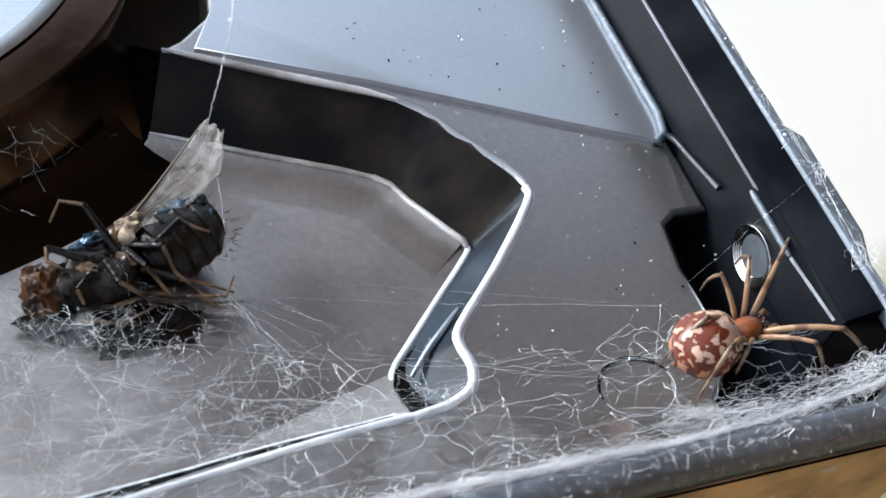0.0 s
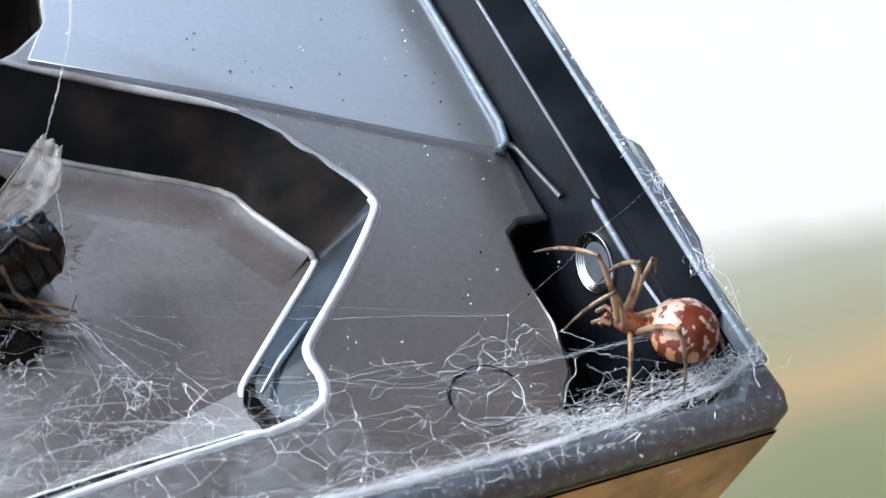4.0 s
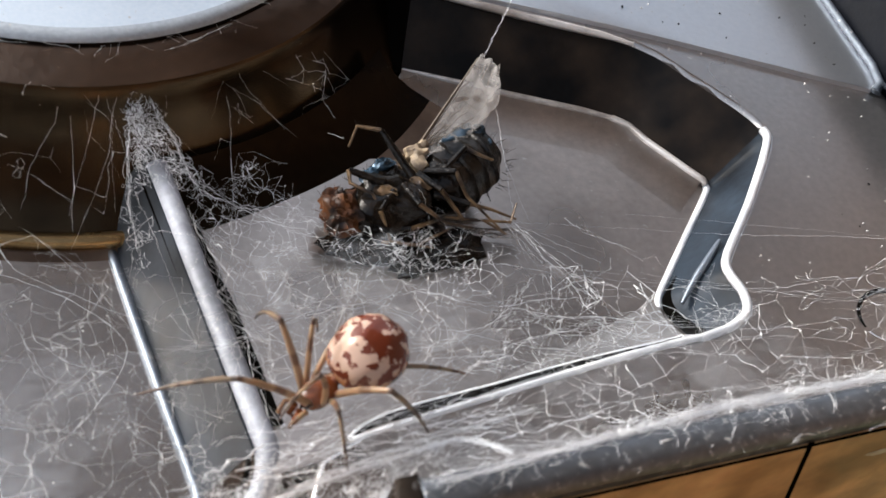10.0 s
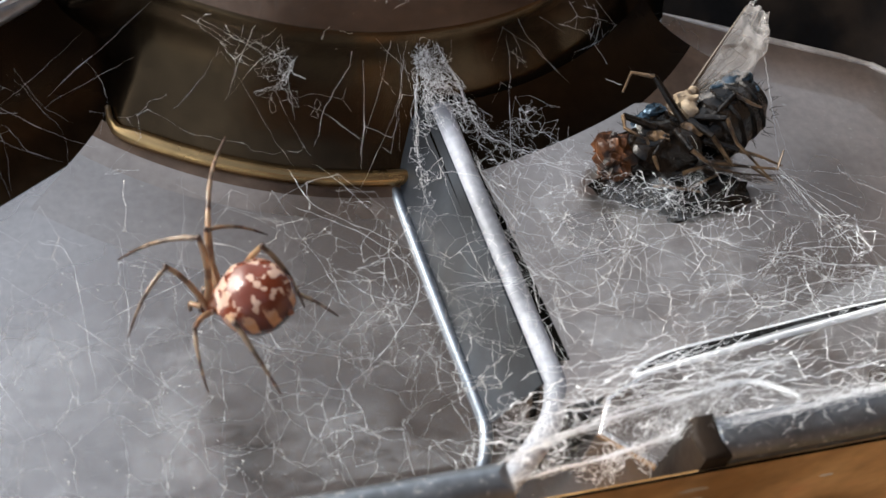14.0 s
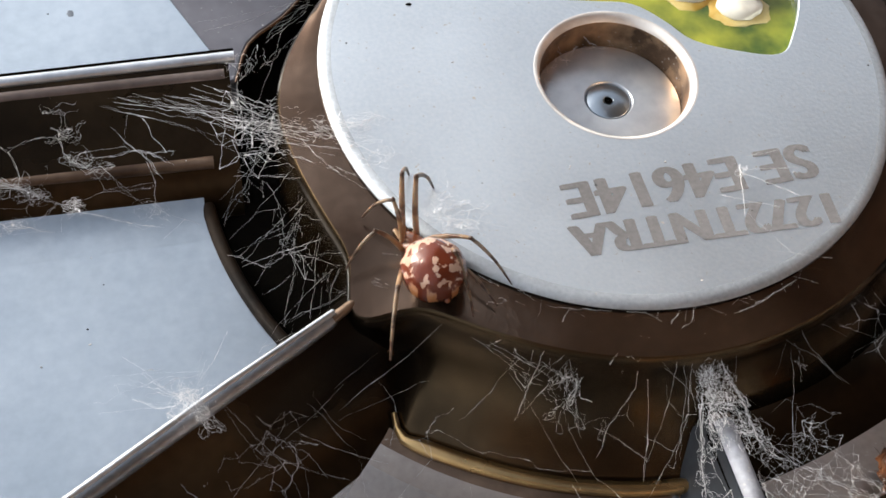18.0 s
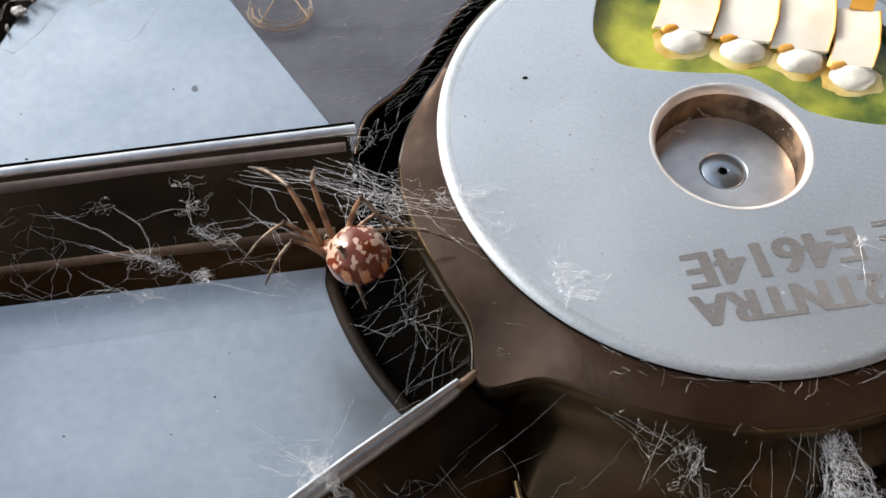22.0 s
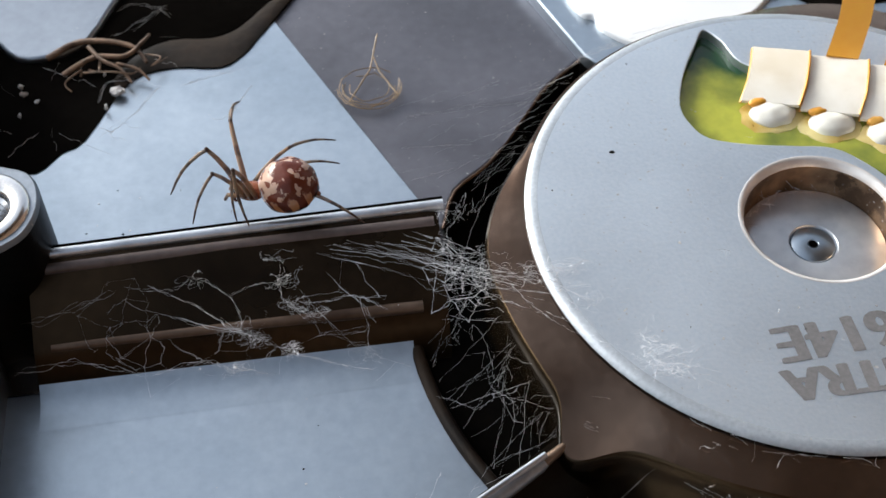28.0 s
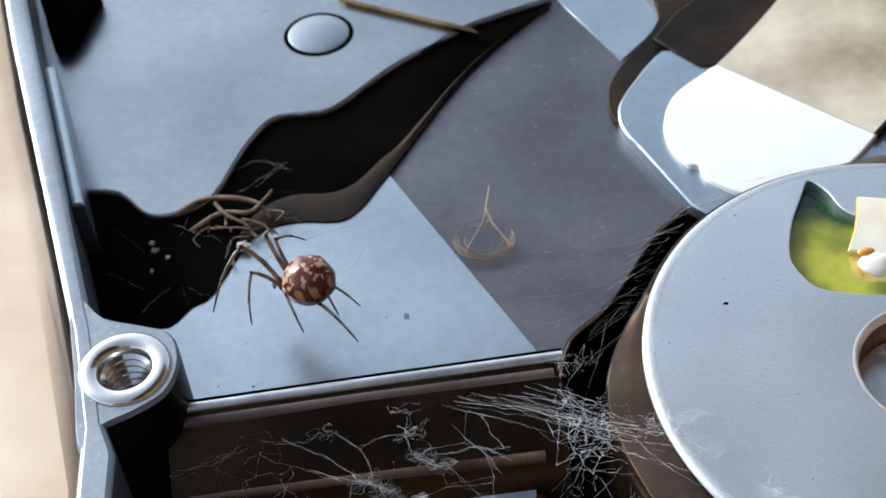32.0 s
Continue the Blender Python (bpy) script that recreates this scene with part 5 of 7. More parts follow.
            self.v.append(tuple((Vector(p) + Vector(d) * s + Vector((0, 0, LIFT))) * MM))
        for a in (0, 1):
            for b in (2, 3):
                for c in (4, 5):
                    self.f.append((base + a, base + b, base + c))

    def net(self, nodes, reach=4.0, radius=0.035, wiggle=0.35, crumbs=0.15):
        """Long threads that run from knot to knot, with short ties between them."""
        vs, reach = [Vector(p) for p in nodes], min(reach, 3.6)
        vs += [p + Vector((self.r.gauss(0, 0.26), self.r.gauss(0, 0.26), self.r.gauss(0, 0.08))) * reach for _ in range(2) for p in list(vs) if self.r.random() < 0.6]
        at = np.array([tuple(p) for p in vs])
        gap = np.linalg.norm(at[:, None] - at[None], axis=2)
        for i in range(len(vs)):
            between = np.maximum(gap[i][None], gap)
            for j in range(i + 1, len(vs)):
                d = gap[i, j]
                if d > reach * 0.9 or d < 0.05:
                    continue
                closer = int((between[j] < d * 0.999).sum())
                if self.r.random() < (0.95 if closer == 0 else 0.2 if closer == 1 else 0.05 if closer == 2 else 0):
                    self.thread(vs[i], vs[j], radius * (0.13 + 0.55 * max(0, noise.noise((vs[i] + vs[j]) * 0.16))) * self.r.uniform(0.7, 1.3), wiggle)
            if self.r.random() < crumbs:
                self.crumb(vs[i], radius * self.r.uniform(1.0, 2.6))

    def thread(self, a, b, radius, wiggle):
        """A fine thread between two knots: nearly taut, thicker where it joins others."""
        span = (b - a).length
        n = max(4, min(26, int(span / 0.13)))
        ph = self.r.uniform(0, 90)
        q, base = (b - a).to_track_quat("Z", "X"), len(self.v)
        for i in range(n + 1):
            u = i / n
            e = math.sin(math.pi * u)
            p = a.lerp(b, u) + Vector((noise.noise(Vector((u * 2 + ph, 0, 0))), noise.noise(Vector((0, u * 2 + ph, 0))), noise.noise(Vector((0, 0, u * 2 + ph))))) * min(wiggle, 0.3 * span) * 0.6 * e
            rad = radius * (0.6 + 0.9 * (1 - e) ** 3 + 0.8 * abs(noise.noise(Vector((u * span * 2.3 + ph, 4, 1))))) * (2.2 if self.r.random() < 0.07 else 1)
            for k in range(3):
                w = q @ Vector((rad * math.cos(2.094 * k), rad * math.sin(2.094 * k), 0)) + p
                self.v.append((w.x * MM, w.y * MM, (w.z + LIFT) * MM))
            if i:
                t = base + 3 * (i - 1)
                for k in range(3):
                    m = (k + 1) % 3
                    self.f.append((t + k, t + m, t + 3 + m, t + 3 + k))

    def done(self, label, material=None, name="cobweb"):
        me = bpy.data.meshes.new(name)
        me.from_pydata(self.v, [], self.f)
        me.materials.append(material or M_WEB)
        ob = new(name, me)
        return tagged(ob, label, "cobweb", kind="stuff")


def scatter(r, n, x, y, z):
    return [(r.uniform(*x), r.uniform(*y), r.uniform(*z)) for _ in range(n)]


def webs():
    # along the front rim towards the corner
    w = Web(1)
    for _ in range(170):
        u = w.r.random()
        x = 4 + 45 * u
        p = (x, -45.4 + w.r.gauss(0, 0.6), 1.9 + w.r.uniform(-0.6, 0.5))
        w.strand(p, (x + w.r.uniform(1, 5), -44.9 + w.r.gauss(0, 0.8), 1.7 + w.r.uniform(-1.6, 0.4)), w.r.choice((0.03, 0.045, 0.07)), 0.6)
    for _ in range(70):
        x = w.r.uniform(5, 34)
        w.strand((x, -45.2, 2.0), (x + w.r.uniform(-3, 5), w.r.uniform(-44.5, -41.5), w.r.uniform(-3, 0)), 0.04, 0.8)
    w.rope([(6, -45.2, 1.9), (11, -45.0, 2.0), (15.2, -44.7, 2.0), (19.6, -44.5, 2.0), (24.3, -44.4, 1.9), (30, -44.5, 2.0), (36, -44.6, 1.9), (42, -44.3, 1.8), (47, -43.8, 1.9), (49.6, -43.0, 2.2)], 150, 0.5, 0.009)
    w.rope([(12, -44.2, 0.6), (20, -43.6, 0.2), (28, -43.6, 0.4), (35, -43.4, 0.6), (41, -43.4, 0.8), (48.5, -43.2, 1.6)], 22, 0.7)
    for k in range(30):
        x = w.r.uniform(8, 47)
        w.rope([(x, -44.5, 2.0), (x + w.r.gauss(0, 0.6), -45.6, 2.1), (x + w.r.gauss(0, 1), -46.6, 1.0 + w.r.uniform(-0.8, 0.6))], 3, 0.12)
    w.done("thick white dusty silk draped along the front rim")
    w = Web(2)
    hub = [(49.4, -43.0, 2.2), (45.6, -43.2, 1.6), (47.4, -42.8, 1.9)]
    for _ in range(16):
        a = Vector(w.r.choice(hub)) + Vector([w.r.gauss(0, 0.35) for _ in range(3)])
        b = Vector((w.r.uniform(30, 43), -44.3 + abs(w.r.gauss(0, 2.0)), w.r.uniform(-0.6, 1.6)))
        w.rope([a, a.lerp(b, 0.4) + Vector((0, w.r.gauss(0, 0.6), -0.5)), a.lerp(b, 0.7) + Vector((0, w.r.gauss(0, 0.5), -0.5)), b], w.r.choice((1, 2, 3)), 0.25, 0.010)
    for k in range(20):
        u = w.r.random() ** 0.7
        w.tangle((26 + 22 * u, -43.8 + w.r.gauss(0, 0.45) + 0.6 * u, 0.9 + 0.8 * u + w.r.gauss(0, 0.3)), w.r.uniform(0.35, 0.8), w.r.randint(3, 6), 0.012, (3.2, 0.7, 0.5), 0.2)
    w.net([(43.5 + w.r.gauss(0, 2.6), -42.6 + w.r.gauss(0, 0.9), 0.6 + w.r.gauss(0, 0.6)) for _ in range(50)], 2.6, 0.06, 0.5, 0.2)
    for h in hub:
        for k in range(3):
            w.fluff((h[0] + w.r.uniform(-1, 1), h[1], h[2] + 0.2), 0.5, 16, 0.04)
    w.fluff((50.3, -36.8, 2.2), 0.5, 26, 0.04)
    w.fluff((51.0, -31, 2.0), 0.4, 18, 0.035)
    for k in range(26):
        y = w.r.uniform(-40, 20)
        w.fluff((50.6 + w.r.uniform(-0.2, 0.4), y, 2.05), 0.3, 5, 0.03)
    w.rope([(50.6, -42.6, 2.1), (50.6, -36, 2.1), (50.9, -28, 2.1), (50.6, -15, 2.1), (50.6, 5, 2.1), (50.6, 30, 2.1)], 14, 0.45, 0.008)
    for k in range(40):
        w.crumb((50.6 + w.r.uniform(-0.3, 0.5), w.r.uniform(-43, 30), 2.05), w.r.uniform(0.08, 0.25))
    w.strand((49.6, -43.1, 2.4), (49.2, -45.9, 1.6), 0.09, 0.6)
    w.strand((45.2, -43.4, 1.8), (46.2, -46.5, 0.6), 0.12, 0.7)
    w.strand((45.4, -43.4, 1.8), (46.6, -46.6, -0.8), 0.06, 0.7)
    w.done("dense white silk matted into the corner of the rim")
    # low net over the raised floor and the slot
    w = Web(3)
    w.net(scatter(w.r, 95, (8, 42), (-43.5, -36), (-2.6, 0.4)), 6, 0.045, 0.5, 0.15)
    for _ in range(12):
        a, b = Vector((w.r.uniform(8, 22), w.r.uniform(-37, -30), w.r.uniform(-3, -1))), Vector((w.r.uniform(24, 44), w.r.uniform(-43, -37), w.r.uniform(-1, 1)))
        w.rope([a, a.lerp(b, 0.35) + Vector((w.r.gauss(0, 1), w.r.gauss(0, 1), -0.4)), a.lerp(b, 0.7) + Vector((w.r.gauss(0, 1), w.r.gauss(0, 0.8), -0.4)), b], w.r.choice((1, 1, 2)), 0.3, w.r.choice((0.006, 0.009, 0.012)))
    for _ in range(26):
        w.tangle((w.r.uniform(10, 40), w.r.uniform(-42.5, -36.5), w.r.uniform(-2.8, -0.6)), w.r.uniform(0.4, 0.9), w.r.randint(2, 3), 0.010, (2.0, 1, 0.5), 0.2)
    w.net([(20 + w.r.gauss(0, 2.6), -36.6 + w.r.gauss(0, 1.5), w.r.uniform(-3, -1)) for _ in range(60)], 3.5, 0.032, 0.4, 0.2)
    w.done("loose dusty net over the casting floor", M_WEB)
    w = Web(40)
    for pts, n in (([(9, -38.4, -2.8), (14, -37.0, -2.6), (19.5, -36.6, -2.4), (24, -36.9, -2.8), (28, -37.6, -2.6)], 9), ([(29.5, -36.4, -2.6), (33, -36.9, -2.4), (38, -37.8, -2.0), (43, -38.4, -1.6), (47, -39.4, 0.6)], 9),
                   ([(26, -42.6, -1.6), (31, -41.2, -2.2), (36, -40.8, -2.2), (40, -41.6, -1.2)], 8), ([(14, -43.2, -0.8), (18, -41.4, -2), (23, -41.2, -2.4), (28, -42.8, -1)], 8),
                   ([(2.5, -36.5, -3.4), (7, -35.4, -3.4), (12, -35.8, -3.2), (16, -34.4, -3.6), (18.7, -32.0, -4.4)], 9), ([(-3, -33, -4), (2, -33.6, -3.4), (8, -32.4, -3.8), (13, -31.8, -4.2)], 9)):
        w.rope(pts, n, 0.3)
    w.done("matted threads strung low over the casting floor")
    # straight single threads
    w = Web(4)
    node = (39.4, -36.0, -0.2)
    w.strand((18.7, -28.5, -4.1), (29, -32.4, -2.2), 0.03, 0.1)
    w.strand((29, -32.4, -2.2), node, 0.035, 0.1)
    w.strand((25, -29.6, -3.2), node, 0.02, 0.1)
    w.strand(node, (50.4, -31.0, 1.9), 0.03, 0.1)
    w.strand(node, (38.2, -38.8, -1.4), 0.035, 0.15)
    w.strand(node, (41.6, -38.6, -1.0), 0.02, 0.15)
    w.strand((38.2, -38.8, -1.4), (36.0, -41.2, 0.2), 0.03, 0.2)
    w.crumb(node, 0.12)
    w.rope([(19.7, -19.7, -0.7), (20.2, -19.5, 3.0), (20.5, -19.5, 6.8), (20.9, -16.5, 10.0)], 9, 0.05, 0.016)
    w.strand((20.5, -19.5, 6.8), (20.9, -14.0, 13.0), 0.03, 0.1)
    w.crumb((20.4, -19.5, 6.4), 0.22)
    w.strand((19.6, -22.4, -1.6), (19.4, -28.0, -4.4), 0.03, 0.15)
    w.strand((19.3, -23.6, -2.6), (20.4, -28.4, -4.8), 0.025, 0.15)
    for k in range(14):
        w.strand((18.7 + w.r.uniform(-0.4, 0.4), -28.5, -4.1), (w.r.uniform(18, 24), w.r.uniform(-38, -30), w.r.uniform(-5, -3)), 0.02, 0.3)
    w.done("single taut threads of silk")
    # nest under the fly
    w = Web(5)
    w.net([(12.0 + w.r.gauss(0, 2.6), -28.9 + w.r.gauss(0, 1.1), -4.2 + w.r.gauss(0, 0.5)) for _ in range(90)], 2.6, 0.036, 0.35, 0.1)
    w.net([(15.0 + w.r.gauss(0, 1.4), -31.0 + w.r.gauss(0, 0.7), -4.4 + w.r.gauss(0, 0.4)) for _ in range(40)], 2.2, 0.05, 0.35, 0.1)
    for k in range(24):
        c = Vector((12.2 + w.r.gauss(0, 2.2), -28.8 + w.r.gauss(0, 0.8), -4.0 + w.r.gauss(0, 0.4)))
        a = w.r.uniform(0, 6.28)
        d = Vector((math.cos(a), 0.6 * math.sin(a), w.r.gauss(0, 0.2))) * w.r.uniform(0.5, 1.4)
        w.rope([c - d, c + Vector((w.r.gauss(0, 0.3), w.r.gauss(0, 0.3), 0.1)), c + d], w.r.choice((2, 3, 4)), 0.08, 0.009)
    w.done("pale tangled silk nest under the dead fly")
    w = Web(6)
    w.net([(7.0 + w.r.gauss(0, 4.5), -32.0 + w.r.gauss(0, 2.6), -3.6 + w.r.gauss(0, 0.9)) for _ in range(100)], 4, 0.035, 0.5, 0.1)
    w.net([(10.0 + w.r.gauss(0, 5.0), -36.0 + w.r.gauss(0, 2.0), -2.6 + w.r.gauss(0, 0.9)) for _ in range(80)], 5, 0.03, 0.5, 0.1)
    w.done("grey ragged sheet of silk in the pocket", M_WEB_DIM)
    # tuft on the first rib
    w = Web(7)
    for u in (0.0, 0.1, 0.2, 0.3, 0.4, 0.5, 0.6, 0.7, 0.8, 0.9):
        c = Vector((0.7, -19.0, -1.7)).lerp(Vector((1.3, -23.6, -3.5)), u)
        w.tangle(c + Vector((w.r.gauss(0, 0.2), 0, 0.1)), 0.45 + 0.3 * u, 6, 0.015, (1, 1.15, 0.7), 0.34)
        w.tangle(c + Vector((-0.4 - 0.4 * u, -0.3, -0.1)), 0.4, 3, 0.016, (0.8, 1.1, 0.7), 0.34)
        w.tangle(c + Vector((0.4 + 0.9 * u, -0.1, -0.2)), 0.45, 3, 0.015, (1, 1.1, 0.7), 0.34)
    for p, k, n in (((-0.2, -23.8, -3.4), 0.4, 12), ((-0.5, -24.8, -4.4), 0.34, 10), ((-0.3, -25.8, -5.2), 0.36, 12), ((-0.2, -26.6, -6.0), 0.3, 8), ((2.9, -23.9, -4.0), 0.6, 16), ((4.3, -24.4, -4.3), 0.7, 18), ((5.6, -23.9, -4.2), 0.5, 14), ((6.0, -23.2, -4.0), 0.35, 8), ((4.6, -25.6, -4.8), 0.7, 14), ((6.2, -26.4, -5.0), 0.7, 12), ((3.2, -26.0, -5.0), 0.5, 8)):
        w.tangle(p, k * 1.4, max(3, n // 3), 0.011, turn=0.3)
    for pts, n, sp in (([(-2.0, -16.6, -0.4), (-0.6, -17.0, -0.5), (0.3, -17.6, -0.8), (0.6, -18.8, -1.4), (0.9, -20.8, -2.4)], 12, 0.1), ([(6.4, -16.2, -0.3), (3.6, -17.3, -0.5), (1.4, -17.9, -0.8), (0.9, -18.4, -1.1)], 3, 0.08), ([(0.4, -17.7, -0.8), (1.4, -19.8, -1.8), (2.2, -21.6, -2.8), (3.0, -23.8, -4.0), (4.6, -24.9, -4.4)], 14, 0.2),
                       ([(0.4, -19.6, -1.9), (-0.2, -22.2, -3.0), (-0.5, -24.6, -4.4), (-0.2, -26.8, -6.2)], 9, 0.2), ([(2.4, -23.0, -3.8), (4.4, -24.6, -4.4), (7.2, -26.6, -4.8), (9.6, -28.0, -5.0)], 8, 0.4), ([(5.8, -23.6, -4.2), (7.4, -25.0, -4.6), (9.0, -27.2, -4.8)], 4, 0.3), ([(-7.4, -15.8, -0.4), (-4.4, -16.5, -0.45), (-2.0, -16.6, -0.4)], 2, 0.08)):
        w.rope(pts, n, sp, 0.011)
    w.net([(5.2 + w.r.gauss(0, 1.7), -25.8 + w.r.gauss(0, 1.6), -4.6 + w.r.gauss(0, 0.5)) for _ in range(60)], 3.0, 0.04, 0.5, 0.1)
    w.done("matted white tuft of silk and dust on the rib")
    w = Web(8)
    for k in range(60):
        u = w.r.random()
        y = -24 - 15 * u
        w.strand((2.2 + u + w.r.gauss(0, 0.4), y, -4 + w.r.gauss(0, 0.3)), (3.0 + u + w.r.gauss(0, 0.9), y - w.r.uniform(0.6, 3), -5 + w.r.gauss(0, 0.7)), 0.045, 0.5)
    w.net([(1.0 + w.r.gauss(0, 5), -34 + w.r.gauss(0, 3.2), -3.0 + w.r.gauss(0, 0.8)) for _ in range(120)], 5, 0.03, 0.4, 0.12)
    w.done("frayed silk hanging along the rib", M_WEB_DIM)
    # matted ropes at the break of the front rim
    w = Web(9)
    for k in range(130):
        u = w.r.random()
        a = Vector((-4 + 16 * u, -42.6 + 1.4 * math.sin(u * 3) + w.r.gauss(0, 0.6), -0.6 + w.r.gauss(0, 0.7)))
        w.strand(a, a + Vector((w.r.uniform(1.5, 4.5), w.r.gauss(0.1, 0.7), w.r.gauss(0.1, 0.5))), w.r.choice((0.04, 0.06, 0.09)), 1.1)
    for k in range(60):
        w.fluff((w.r.uniform(-4, 10), -42.8 + w.r.gauss(0, 0.8), -0.6 + w.r.gauss(0, 0.5)), 0.5, 9, 0.03)
    for pts, n, sp in (([(-2.5, -44.0, -0.8), (2.1, -43.1, -0.5), (6.9, -42.5, -0.4), (9.6, -42.6, 0.2), (11.0, -44.2, 1.2)], 26, 0.3),
                       ([(-1, -43.6, -0.9), (3.4, -42.4, -1.2), (7.4, -41.6, -1.5), (11, -41.0, -2.0), (15, -40.4, -2.6)], 16, 0.3),
                       ([(-3, -45.0, -0.6), (1.7, -44.7, -0.5), (4.2, -44.5, -0.2), (7.2, -44.3, 0.4), (10.7, -44.6, 1.4)], 26, 0.35)):
        w.rope(pts, n * 2, sp * 0.8, 0.013)
    for k in range(22):
        w.fluff((w.r.uniform(-4, 6), w.r.uniform(-45.6, -43.6), w.r.uniform(-1, 0.8)), 0.3, 8, 0.05)
    w.done("thick ropes of matted silk and dust at the broken rim")
    # sheet in the front-left pocket
    w = Web(10)
    w.net(scatter(w.r, 170, (-24, -1), (-44, -27), (-5.0, -1.5)), 6, 0.036, 0.5, 0.12)
    w.net([(-10 + w.r.gauss(0, 5), -38 + w.r.gauss(0, 2.6), -2 + w.r.gauss(0, 0.8)) for _ in range(70)], 5, 0.035, 0.5, 0.15)
    w.done("thin grey sheet of silk over the front pocket", M_WEB_DIM)
    # across the dark hub wall
    w = Web(11)
    w.net([(-8.4 + w.r.gauss(0, 1.1), -15.6 + w.r.gauss(0, 1.7), -2.2 + w.r.gauss(0, 0.6)) for _ in range(60)], 2.6, 0.04, 0.4, 0.2)
    w.net([(-6.8 + w.r.gauss(0, 0.5), -18.6 + w.r.gauss(0, 0.7), -2.6 + w.r.gauss(0, 0.4)) for _ in range(24)], 1.8, 0.05, 0.3, 0.25)
    w.net(scatter(w.r, 34, (-17, 12), (-25, -18), (-6.5, -2.5)), 3.0, 0.022, 0.4, 0.3)
    for k in range(16):
        a = (-15.4 + w.r.gauss(0, 0.8), -12.4 + w.r.gauss(0, 0.4), -1.2)
        w.strand(a, (-7.5 + w.r.gauss(0, 1.2), -17.4 + w.r.gauss(0, 1.2), -2.2), 0.025, 0.3)
    for k in range(12):
        a, b = radians(w.r.uniform(-152, -58)), radians(w.r.gauss(0, 16))
        p, q = (18.4 * math.cos(a), 18.4 * math.sin(a), -0.7), (w.r.uniform(21, 25) * math.cos(a + b), w.r.uniform(21, 25) * math.sin(a + b), w.r.uniform(-6.5, -3))
        m = Vector(p).lerp(Vector(q), w.r.uniform(0.3, 0.7)) + Vector((w.r.gauss(0, 0.6), w.r.gauss(0, 0.6), 0.5))
        w.rope([p, m, q], 1 if k % 3 else 2, 0.2, w.r.choice((0.004, 0.005, 0.007)))
    for k in range(10):
        x = w.r.uniform(-13, 8)
        y = -math.sqrt(17.2 ** 2 - x * x)
        w.strand((x, y, -0.2), (x + w.r.uniform(1, 4), y - 1.0 + w.r.uniform(-1, 1), -1.4), 0.03, 0.3)
    w.net([(9 + w.r.gauss(0, 3), -18.0 + w.r.gauss(0, 1.4), -3.0 + w.r.gauss(0, 0.8)) for _ in range(22)], 2.4, 0.022, 0.3, 0.4)
    for pts, n in (([(-15.8, -12.6, -1.4), (-12.6, -14.6, -1.3), (-9.6, -16.0, -1.6), (-7.4, -18.0, -2.2), (-6.6, -20.0, -3.2)], 16), ([(-14.6, -13.6, -1.6), (-11.0, -16.4, -2.6), (-8.0, -18.8, -3.2)], 8),
                   ([(-10.6, -13.6, -0.6), (-9.0, -15.6, -1.5), (-7.2, -18.4, -2.4)], 12), ([(-7.6, -17.6, -2.0), (-6.2, -19.0, -2.8), (-7.0, -20.4, -3.6)], 26), ([(-7.4, -19.6, -2.8), (-6.0, -18.2, -2.2), (-4.2, -17.6, -1.6)], 10)):
        w.rope(pts, (n + 1) // 2, 0.26, 0.008)
    for p, k, n in (((-7.4, -17.7, -2.0), 0.4, 12), ((-6.7, -18.6, -2.4), 0.45, 18), ((-6.2, -18.3, -2.2), 0.35, 12), ((-7.4, -19.8, -2.9), 0.4, 10), ((-7.6, -20.7, -3.2), 0.4, 12), ((-6.6, -20.9, -3.3), 0.35, 10), ((-4.0, -18.9, -1.2), 0.35, 7), ((-5.4, -21.8, -3.8), 0.2, 5), ((-9.8, -15.0, -0.6), 0.3, 8)):
        w.tangle(p, k * 1.4, n // 3, 0.010, turn=0.3)
    for pts, n in (([(-6.1, -18.4, -2.1), (-5.2, -18.7, -1.5), (-4.6, -18.2, -1.0), (-4.4, -16.5, -0.45)], 2), ([(-7.2, -20.9, -3.2), (-5.3, -21.9, -3.6), (-3.0, -23.4, -4.8)], 2), ([(-10.2, -14.6, -0.6), (-9.0, -16.2, -1.2), (-7.6, -18.0, -2.2)], 4)):
        w.rope(pts, n, 0.1, 0.008)
    w.done("broken threads and dust across the hub wall")
    # fan from the motor cap to the stepped rib
    w = Web(12)
